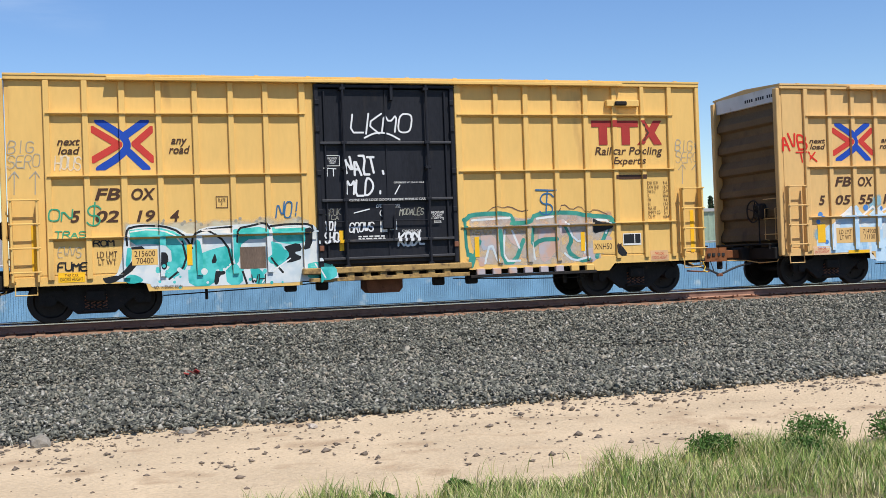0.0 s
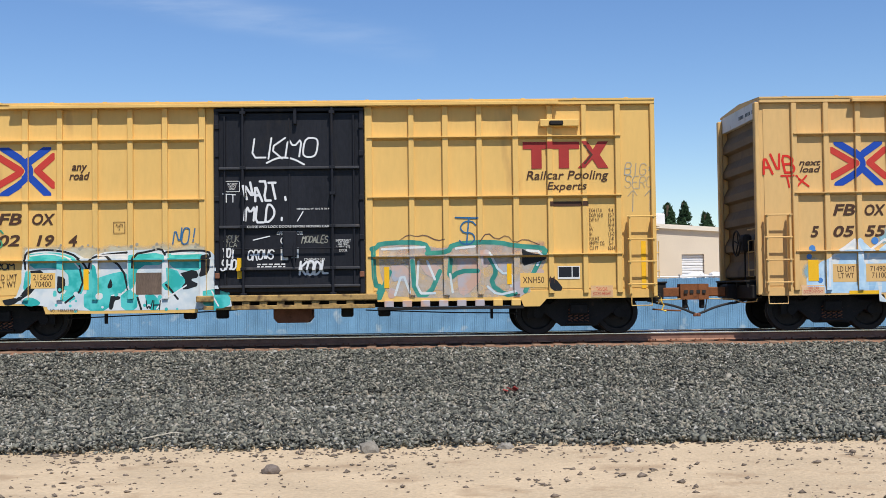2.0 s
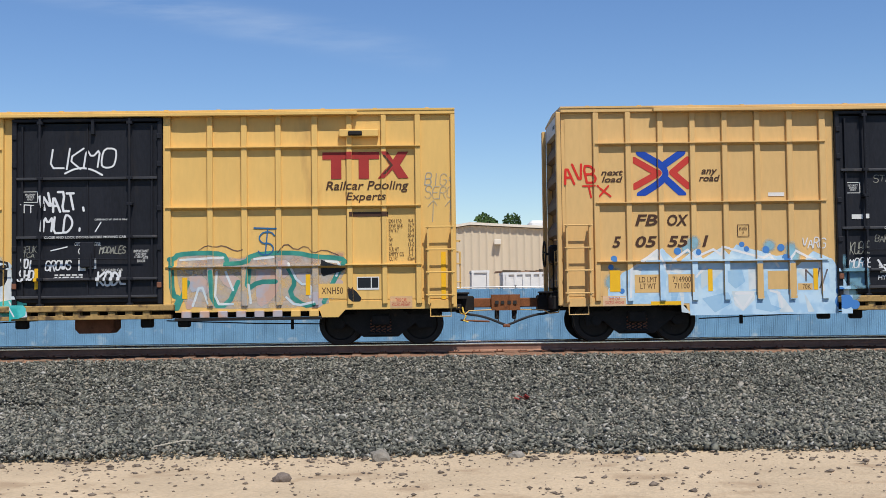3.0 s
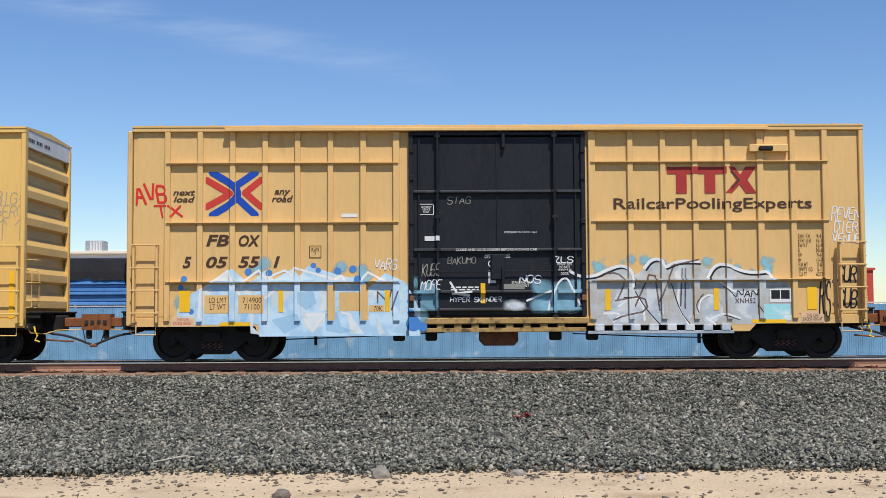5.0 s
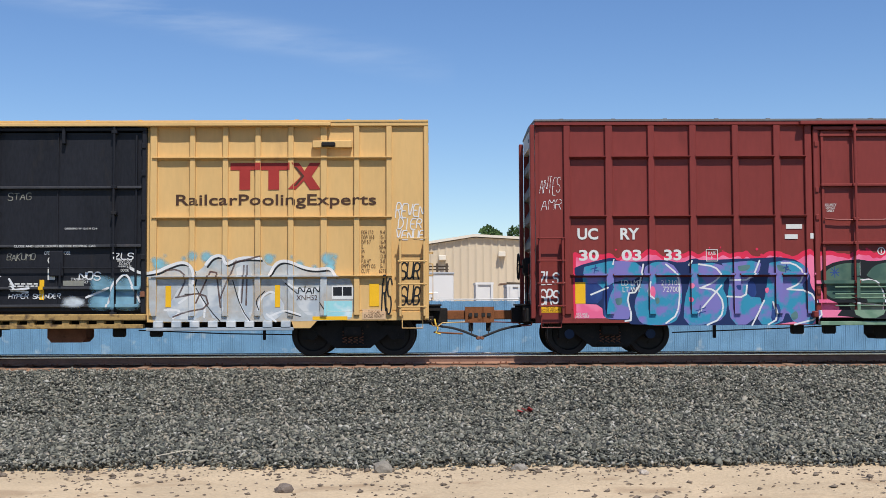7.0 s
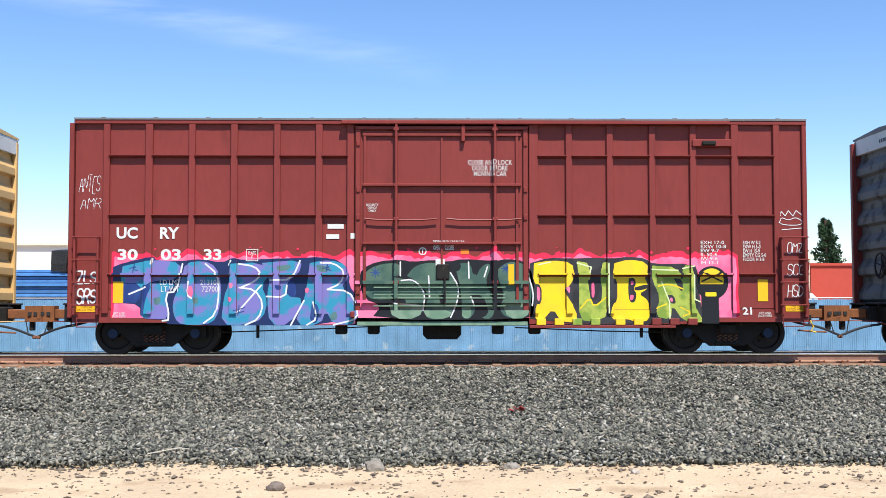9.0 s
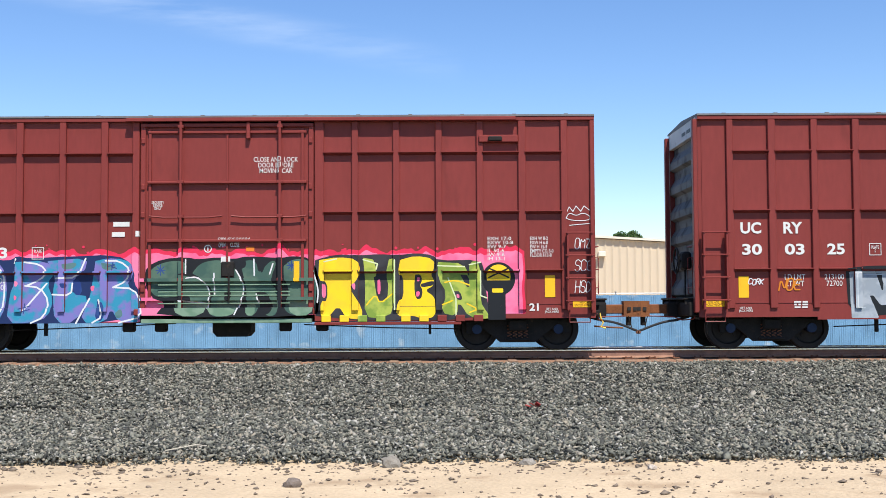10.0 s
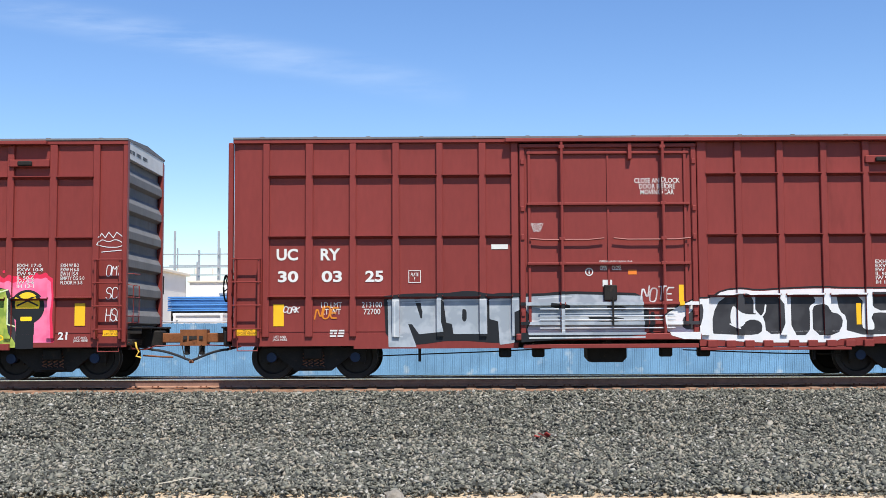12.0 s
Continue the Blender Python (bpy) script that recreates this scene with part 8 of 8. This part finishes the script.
    tags(s, [
        ("red_tag", "AVB", 0.05, 0.72, 3.45, 3.85, 0.05, SPRAYRED, -0.2),
        ("red_tag", "TX", 0.5, 1.05, 3.15, 3.4, 0.04, SPRAYRED, -0.2),
        ("white_tag", "VARG", 5.22, 5.7, 1.98, 2.2, 0.022, SPRAYWHITE, 0.1),
        ("white_tag", "REVEN", 15.15, 15.75, 3.0, 3.3, 0.022, SPRAYWHITE, 0.1),
        ("white_tag", "DIER", 15.2, 15.7, 2.75, 2.98, 0.022, SPRAYWHITE, 0.1),
        ("white_tag", "VENUE", 15.15, 15.75, 2.52, 2.72, 0.022, SPRAYWHITE, 0.1),
        ("black_tag", "SUR", 15.25, 15.65, 1.65, 2.02, 0.03, SPRAYBLACK, 0.1),
        ("black_tag", "SUB", 15.25, 15.65, 1.1, 1.5, 0.03, SPRAYBLACK, 0.1)])
    tags(s, [
        ("black_tag", "RS", 14.85, 15.05, 0.95, 1.7, 0.03, SPRAYBLACK, 0.05),
        ("grey_tag", "STAG", 6.8, 7.3, 3.4, 3.55, 0.014, SPRAYGREY, 0.1),
        ("white_tag", "KUBE", 6.25, 6.62, 1.85, 2.1, 0.016, SPRAYGREY, 0.1),
        ("white_tag", "MORE", 6.22, 6.65, 1.55, 1.75, 0.018, SPRAYWHITE, 0.2),
        ("grey_tag", "BAKUMO", 6.8, 7.4, 2.1, 2.25, 0.016, SPRAYGREY, 0.1),
        ("white_tag", "HYPER SKINDER", 6.85, 7.95, 1.28, 1.38, 0.016, SPRAYWHITE, 0.1),
        ("white_tag", "NOS", 8.35, 8.8, 1.68, 1.85, 0.025, SPRAYWHITE, 0.1),
        ("white_tag", "ZLS", 9.1, 9.5, 2.12, 2.25, 0.022, SPRAYWHITE, 0.1)])
    s.rect("patch", 4.5, 4.85, 3.12, 3.2, STENCIL, "white touch-up patch")
    s.rect("patch", 6.3, 6.62, 2.6, 2.7, STENCIL, "white touch-up patch")
    s.tag("white_edge", [chaikin([(8.95, 1.1), (9.1, 1.6), (9.35, 1.85), (9.5, 1.5), (9.65, 1.2)], 2), [(8.5, 1.3), (9.0, 1.5)], [(6.9, 1.45), (7.3, 1.5)], [(6.85, 1.7), (7.0, 1.45), (7.25, 1.42)]], 0.045, SPRAYWHITE)
    s.rect("patch", 7.55 + 0.45, 8.45, 1.55, 1.66, SPRAYGREY, "grey smudge")
    g = s.field(6.1, 9.7, 1.0, 2.0, [], 0.1)
    s.fill("pale_overspray", g, np.minimum(cloudy(g, 9.15, 9.7, 1.15, 1.6, 0.2, 2.6, 31), cloudy(g, 8.0, 8.5, 1.1, 1.3, 0.15, 3, 18)), mist("white_overspray", (0.6, 0.66, 0.7), 0.8, 3.0, True), "pale overspray on the door", soft=0.12)
    s.fill("overspray", g, np.minimum(cloudy(g, 8.6, 9.7, 1.05, 1.75, 0.2, 2.2, 21), cloudy(g, 6.1, 6.55, 1.1, 1.75, 0.12, 3, 8)), mist("blue_overspray", (0.22, 0.45, 0.58), 0.8, 2.0, True), "blue overspray on the door", soft=0.09)


def red_marks(s, num):
    s.text("UC", 0.92, 1.37, 2.5, 2.75, STENCIL, 0, 0.03)
    s.text("RY", 1.85, 2.26, 2.5, 2.75, STENCIL, 0, 0.03)
    for t, (a, c) in zip(num, ((0.95, 1.38), (1.87, 2.3), (2.79, 3.17))):
        s.text(t, a, c, 2.04, 2.28, STENCIL, 0, 0.03)
    boxed(s, 3.7, 3.96, 2.02, 2.28, STENCIL, "PLATE\nF")
    s.text("CLOSE AND LOCK\nDOOR BEFORE\nMOVING CAR", 8.48, 9.44, 3.86, 4.21, STENCIL, 0, 0.008)
    s.text("SECURITY\nDEVICE\nONLY", 6.28, 6.55, 3.08, 3.26, STENCIL, 0, 0.008)
    s.text("OPENING W 12-0 H 12-4", 7.72, 8.4, 2.425, 2.47, STENCIL, 0, 0.008)
    m = 7.9
    for a, c, t, sh in ((m - 0.17, m - 0.02, "OPEN", 0.2), (m + 0.08, m + 0.28, "CLOSE", -0.2)):
        s.text(t, a, c, 2.26, 2.36, STENCIL, sh, 0.02)
    ring = [[(7.5 + 0.075 * math.cos(a), 2.23 + 0.075 * math.sin(a)) for a in np.linspace(0, 2 * math.pi, 17)], [(7.5, 2.19), (7.5, 2.27)]]
    s.tag("round_mark", ring, 0.022, STENCIL)
    s.rect("sticker", 8.32, 8.5, 2.17, 2.27, paint("orange_sticker", (0.75, 0.2, 0.03)), "orange sticker")
    s.rect("sticker", 7.78, 7.98, 1.92, 2.06, STENCIL, "white paper notice")
    s.text("EXH 17-0\nEXW 10-8\nEW 9-7\nIL 50-6\nIW 9-6\nIH 13-1", 13.53, 14.08, 1.95, 2.46, STENCIL, 0, 0.008, align="LEFT")
    s.text("EXH W 8-2\nEXW H 6-0\nEW H 15-9\nEMPTY CG 5-0\nFLOOR H 3-8", 14.45, 14.95, 2.02, 2.46, STENCIL, 0, 0.008, align="LEFT")
    for a in (0.07, 15.36):
        w = s.rect("warning_plate", a, a + 0.48, 0.93, 1.08, REFLECT, "yellow clearance warning plate", lift=0.03)
        s.text("THIS CAR\nEXCESS HEIGHT", a + 0.04, a + 0.44, 0.95, 1.06, BROWNPAINT)
    for a in (0.85, 14.75):
        s.text("LIFT AND\nJACK HERE", a, a + 0.3, 0.8, 0.92, STENCIL, 0, 0.008)
    reflectors(s, [(0.86, 1.12, 1.58, 0.22), (14.76, 1.15, 1.62, 0.22)])
    s.text("LD LMT\nLT WT", 1.86, 2.3, 1.36, 1.62, STENCIL)
    s.text("213100\n72700", 2.72, 3.14, 1.36, 1.62, STENCIL)
    s.rect("sticker", 5.45, 5.8, 2.72, 2.82, STENCIL, "white paper notice")


def paint_car2():
    s = Side(CAR2, True, RPOSTS, (6.05, 9.78))
    g = s.field(0.6, 14.8, 0.6, 2.45, [], 0.1, 0.03)
    n1 = np.array([[noise.noise((x * 2.6, z * 0.9, 3)) + 0.5 * noise.noise((x * 7, z * 2, 8)) for z in g[1]] for x in g[0]])
    end = np.maximum(0.82 - g[2], g[2] - 14.35 - 0.1 * n1)
    low = np.where(g[2] < 2.6, 0.8, np.where(g[2] > 6.05, 0.8, 0.66)) - g[3]
    s.fill("overspray", g, np.maximum(np.maximum(g[3] - 2.2 - 0.16 * n1, end), low), HOTRED, "red dripping edge above the letters", lift=0.001)
    s.fill("graffiti_ground", g, np.maximum(np.maximum(g[3] - 2.1 - 0.14 * n1, end + 0.06), low), PINK, "pink painted ground behind the letters", lift=0.003)
    rng = random.Random(3)
    stuff(s.fill("red_spatter", g, dots(g, [(rng.uniform(0.9, 14.2), rng.uniform(2.15, 2.32), rng.uniform(0.012, 0.035)) for _ in range(36)]), HOTRED, lift=0.0045))
    letters_blue_purple(s)
    letters_grey_green(s)
    letters_yellow_olive(s)
    repaint(CAR2, "sill_gusset", YELLOWSPRAY, 9.85, 10.7)
    repaint(CAR2, "sill_gusset", OLIVE, 10.7, 11.6)
    repaint(CAR2, "sill_gusset", YELLOWSPRAY, 11.6, 12.4)
    repaint(CAR2, "lower_rod", PALEGREEN, 5, 10)
    repaint(CAR2, "lower_track", PALEGREEN, 5, 10)
    g = s.field(13.3, 14.2, 0.66, 2.0, [], 0.1)
    d = np.minimum(np.hypot((g[2] - 13.76) / 1.0, g[3] - 1.55) - 0.33, np.maximum(np.abs(g[2] - 13.72) - 0.16, np.abs(g[3] - 1.05) - 0.35))
    root = s.fill("graffiti", g, d - 0.03, SPRAYBLACK, "dark rounded figure with a yellow crown", lift=0.024)
    s.fill("yellow_field", g, np.maximum(np.hypot(g[2] - 13.76, g[3] - 1.6) - 0.26, 1.52 - g[3]), YELLOWSPRAY, "", root, lift=0.027)
    s.fill("yellow_field", g, np.maximum(np.abs(g[2] - 13.74) - 0.12, np.abs(g[3] - 1.3) - 0.045), YELLOWSPRAY, "", root, lift=0.027)
    s.tag("black_line", [[(13.55, 1.78), (13.98, 1.58)], [(13.98, 1.78), (13.55, 1.58)]], 0.035, SPRAYBLACK)
    red_marks(s, ("30", "03", "33"))
    s.text("21", 14.42, 14.62, 0.86, 1.02, STENCIL, 0, 0.03)
    reflectors(s, [(9.35, 1.5, 1.95, 0.12)])
    for nm, tx, u0, u1, z0, z1, w in (("white_tag", "ANTES", 0.12, 0.56, 3.5, 3.85, 0.012), ("white_tag", "AMR", 0.15, 0.58, 3.15, 3.4, 0.012), ("white_tag", "ZLS", 0.1, 0.5, 1.55, 1.8, 0.035),
                                      ("white_tag", "SRS", 0.1, 0.5, 1.12, 1.42, 0.035), ("white_tag", "OMZ", 15.42, 15.75, 2.2, 2.42, 0.016), ("white_tag", "SCG", 15.42, 15.78, 1.72, 1.95, 0.016),
                                      ("white_tag", "HSD", 15.42, 15.75, 1.25, 1.5, 0.016)):
        s.tag(nm, word(tx, u0, u1, z0, z1, 0.1, 0.1, len(tx)), w, SPRAYWHITE)
    s.tag("pale_tag", [chaikin([(15.22, 2.85), (15.3, 2.98), (15.45, 2.9), (15.6, 2.98), (15.78, 2.88), (15.7, 2.8), (15.4, 2.8), (15.22, 2.85)], 2), [(15.3, 2.7), (15.75, 2.74)], [(15.25, 3.0), (15.3, 3.1), (15.38, 3.0), (15.45, 3.12), (15.55, 3.0), (15.62, 3.12), (15.75, 3.02)]], 0.016, SPRAYWHITE)
    s.rect("sticker", 5.42, 5.7, 2.5, 2.6, STENCIL)
    s.rect("sticker", 5.95, 6.1, 2.5, 2.62, STENCIL)


def paint_car3():
    s = Side(CAR3, True, RPOSTS, (6.05, 9.78))
    letters_silver(s)
    letters_charcoal(s)
    repaint(CAR3, "lower_rod", SILVERW, 5, 10)
    red_marks(s, ("30", "03", "25"))
    reflectors(s, [(9.38, 1.5, 1.95, 0.1), (13.1, 1.1, 1.55, 0.1)])
    s.tag("orange_tag", word("NOE", 1.75, 2.2, 1.28, 1.52, 0.2, 0.1, 3), 0.03, paint("orange_spray", (0.6, 0.2, 0.02)))
    s.tag("white_tag", word("CORK", 1.08, 1.4, 1.4, 1.52, 0.2, 0.1, 2), 0.018, SPRAYWHITE)
    s.tag("white_tag", word("NOTE", 8.6, 9.25, 1.62, 1.9, 0.15, 0.1, 2), 0.03, mist("thin_white_spray", (0.75, 0.75, 0.75), 0.6))
    s.bars_of(2.05, 2.35, 0.88, 1.05, 3, STENCIL, 2)


paint_car0()
paint_car1()
paint_car2()
paint_car3()


# ---- loose things on the ground ----
def grass():
    rng = np.random.default_rng(9)
    n = 150000
    x = -2.5 + 16 * rng.random(n)
    y = 5.8 + 4.6 * rng.random(n) ** 0.8
    clump = np.array([noise.noise((a * 0.9, b * 0.9, 2)) + 0.5 * noise.noise((a * 3, b * 3, 7)) for a, b in zip(x, y)])
    far = np.array([0.2 * noise.noise((a * 0.5, 1, 0)) + 0.12 * noise.noise((a * 2, 4, 0)) for a in x]) + np.interp(x, [-3, 0.8, 1.6, 6, 9], [8.0, 8.3, 8.8, 9.4, 9.35])
    keep = (y < far + 0.25 * clump) & (rng.random(n) < np.clip(0.6 + 0.7 * clump, 0.12, 1)) | (rng.random(n) < 0.012)
    keep &= y < far + 0.9
    x, y, clump = x[keep], y[keep], clump[keep]
    n = len(x)
    z = np.interp(y, [0, 4, 10, 14.2], [-0.55, -0.75, -0.97, -1.0])
    h = (0.07 + 0.17 * rng.random(n)) * np.clip(0.8 + 0.7 * clump, 0.4, 1.5)
    a = rng.random(n) * 2 * np.pi
    lean = h * (0.2 + 0.5 * rng.random(n))
    b = rng.random(n) * 2 * np.pi
    w = 0.0025 + 0.003 * rng.random(n)
    side = np.stack([np.cos(b) * w, np.sin(b) * w, np.zeros(n)], 1)
    foot = np.stack([x, y, z], 1)
    mid = foot + np.stack([np.cos(a) * lean * 0.35, np.sin(a) * lean * 0.35, h * 0.6], 1)
    tip = foot + np.stack([np.cos(a) * lean, np.sin(a) * lean, h], 1)
    v = np.stack([foot - side, foot + side, mid + side * 0.8, mid - side * 0.8, tip], 1).reshape(-1, 3)
    k = 5 * np.arange(n)[:, None]
    f = np.concatenate([np.stack([k[:, 0], k[:, 0] + 1, k[:, 0] + 2], 1), np.stack([k[:, 0], k[:, 0] + 2, k[:, 0] + 3], 1), np.stack([k[:, 0] + 3, k[:, 0] + 2, k[:, 0] + 4], 1)])
    m = bpy.data.materials.new("grass_blade")
    m.use_nodes = True
    nn, l = m.node_tree.nodes, m.node_tree.links
    geo, rp = nn.new("ShaderNodeNewGeometry"), nn.new("ShaderNodeValToRGB")
    cols = [(0.0, (0.1, 0.19, 0.03)), (0.35, (0.21, 0.29, 0.06)), (0.6, (0.34, 0.36, 0.11)), (0.85, (0.5, 0.44, 0.22)), (1.0, (0.62, 0.55, 0.34))]
    while len(rp.color_ramp.elements) < len(cols):
        rp.color_ramp.elements.new(0.5)
    for e, (p, c) in zip(rp.color_ramp.elements, cols):
        e.position, e.color = p, (*c, 1)
    l.new(geo.outputs["Random Per Island"], rp.inputs[0])
    l.new(rp.outputs[0], nn["Principled BSDF"].inputs["Base Color"])
    nn["Principled BSDF"].inputs["Roughness"].default_value = 0.7
    part("grass", sheet("grass", v, f, m), None)
    tagged(bpy.data.objects["grass"], "long green grass mixed with dry straw-coloured blades", "grass", kind="stuff")


grass()


def weeds():
    m = mat("weed_leaf", (0.06, 0.13, 0.025), 0.7, vary=0.35, scale=6, fine=30)
    for i, (x, y, r) in enumerate(((5.6, 9.4, 0.3), (6.9, 9.6, 0.38), (7.7, 9.35, 0.34), (2.9, 8.95, 0.15), (2.2, 8.8, 0.13), (6.2, 8.8, 0.28))):
        t = thing("weed_bush", "low dark green weed growing at the grass edge", "weed", group="weeds on the verge", at=pose(x, y, profile(y)))
        b = B()
        for k in range(9):
            a = k * 0.7
            pipe(b, [(0, 0, 0), (r * 0.4 * math.cos(a), r * 0.4 * math.sin(a), r * 0.4), (r * 0.75 * math.cos(a), r * 0.75 * math.sin(a), r * 0.55)], 0.006, 4)
        part("stem", b, m, t)
        v, f = leaves([((0.3 * r * math.cos(k), 0.3 * r * math.sin(k), r * (0.28 + 0.1 * (k % 3))), (r * 0.6, r * 0.6, r * 0.38)) for k in range(6)], 260, 0.022, 40 + i, 0.35)
        part("foliage", sheet("foliage", v, f, m), None, t)


weeds()


def pebbles():
    rng = np.random.default_rng(14)
    n = 7500
    y = 10.2 + 4.5 * rng.random(n) ** 0.75
    x = -0.5 * y - 1 + rng.random(n) * (1.4 * y + 2)
    dens = np.array([noise.noise((a * 0.7, b * 0.7, 4)) for a, b in zip(x, y)])
    keep = rng.random(n) < np.clip(0.25 + 0.5 * dens + 0.9 * np.clip((y - 13.3), 0, 1), 0.04, 1)
    x, y = x[keep], y[keep]
    n = len(x)
    base = np.array([(1, 0, 0), (-1, 0, 0), (0, 1, 0), (0, -1, 0), (0, 0, 1), (0, 0, -1)], float)
    tris = np.array([(0, 2, 4), (2, 1, 4), (1, 3, 4), (3, 0, 4), (2, 0, 5), (1, 2, 5), (3, 1, 5), (0, 3, 5)])
    size = np.clip(rng.lognormal(math.log(0.015), 0.5, n), 0.005, 0.05)
    z = np.interp(y, [10, 14.2, 14.9], [-0.97, -1.0, -0.93]) + 0.03 * np.array([noise.noise((a * 0.8, b * 0.8, 0)) for a, b in zip(x, y)])
    v = base[None] * (0.7 + 0.5 * rng.random((n, 6, 1))) + 0.25 * rng.normal(size=(n, 6, 3))
    v = v * (size[:, None] * np.array([1.2, 1.0, 0.6]))[:, None, :] + np.stack([x, y, z + 0.3 * size], 1)[:, None, :]
    m = mat("dark_pebble", (0.17, 0.135, 0.105), 0.9, vary=0.5, scale=9, fine=40)
    part("pebbles", sheet("pebbles", v.reshape(-1, 3), (tris[None] + 6 * np.arange(n)[:, None, None]).reshape(-1, 3), m), None)
    tagged(bpy.data.objects["pebbles"], "dark pebbles scattered over the pale sand", "pebbles", kind="stuff")


pebbles()


def rock(x, y, r, flat, seed, col, label):
    b = B()
    bmesh.ops.create_icosphere(b, subdivisions=2, radius=1)
    for v in b.verts:
        k = 1 + 0.45 * noise.noise(v.co * 1.3 + Vector((seed, 0, 0))) + 0.15 * noise.noise(v.co * 3.5)
        v.co = Vector((v.co.x * r * k, v.co.y * r * 0.8 * k, v.co.z * r * flat * k))
    ob = part("rock", b, mat("rock_face", col, 0.9, vary=0.3, scale=12, fine=60, bump=0.01), at=pose(x, y, profile(y) + r * flat * 0.55))
    tagged(ob, label, "rock")


rock(-0.62, 14.05, 0.13, 0.75, 3, (0.22, 0.2, 0.17), "jagged grey-brown rock at the foot of the ballast")
rock(-1.66, 12.6, 0.1, 0.6, 8, (0.16, 0.13, 0.11), "dark brown rock lying on the sand")
rock(1.1, 14.2, 0.1, 0.55, 5, (0.24, 0.22, 0.19), "grey rock at the edge of the ballast")
rock(2.6, 13.8, 0.06, 0.6, 6, (0.4, 0.35, 0.3), "pale pinkish stone on the sand")


def litter():
    b = B()
    m = mat("red_scrap", (0.35, 0.05, 0.045), 0.7, vary=0.2)
    for i in range(3):
        o = Matrix.Translation((0.07 * i, 0.04 * (i % 2), 0.02 * i)) @ Euler((0.3 * i, 0.4, 0.9 * i)).to_matrix().to_4x4()
        for v in bmesh.ops.create_cube(b, size=1, matrix=o @ Matrix.Diagonal((0.14, 0.08, 0.012, 1)))["verts"]:
            v.co += Vector((0, 0, 0.02 * noise.noise(v.co * 8)))
    tagged(part("scrap", b, m, at=pose(1.5, 18.9, -0.7)), "crumpled red scrap lying on the ballast", "scrap")
    b = pipe(B(), [(0, 0, 0), (0.18, 0.05, 0.03), (0.36, 0.2, 0.05), (0.48, 0.32, 0.02)], 0.008, 5)
    tagged(part("twig", b, mat("pale_twig", (0.5, 0.45, 0.36), 0.9), at=pose(-3.6, 14.7, -0.86)), "pale dry twig lying on the stones", "twig")


litter()


def rolled(t):
    """Metres rolled at any time, for the wheels."""
    ts, ss = zip(*ROLLED)
    return float(np.interp(t, ts, ss))


def motions():
    for car, x in CARS:
        walk(car, [(t, pose(x - s, TRACK, 0)) for t, s in ROLLED])
    for w, x in WHEELSETS:
        walk(w, [(t / 10, pose(x, 0, 0.457, 0, -math.degrees(rolled(t / 10) / 0.457), 0)) for t in range(121)])


motions()
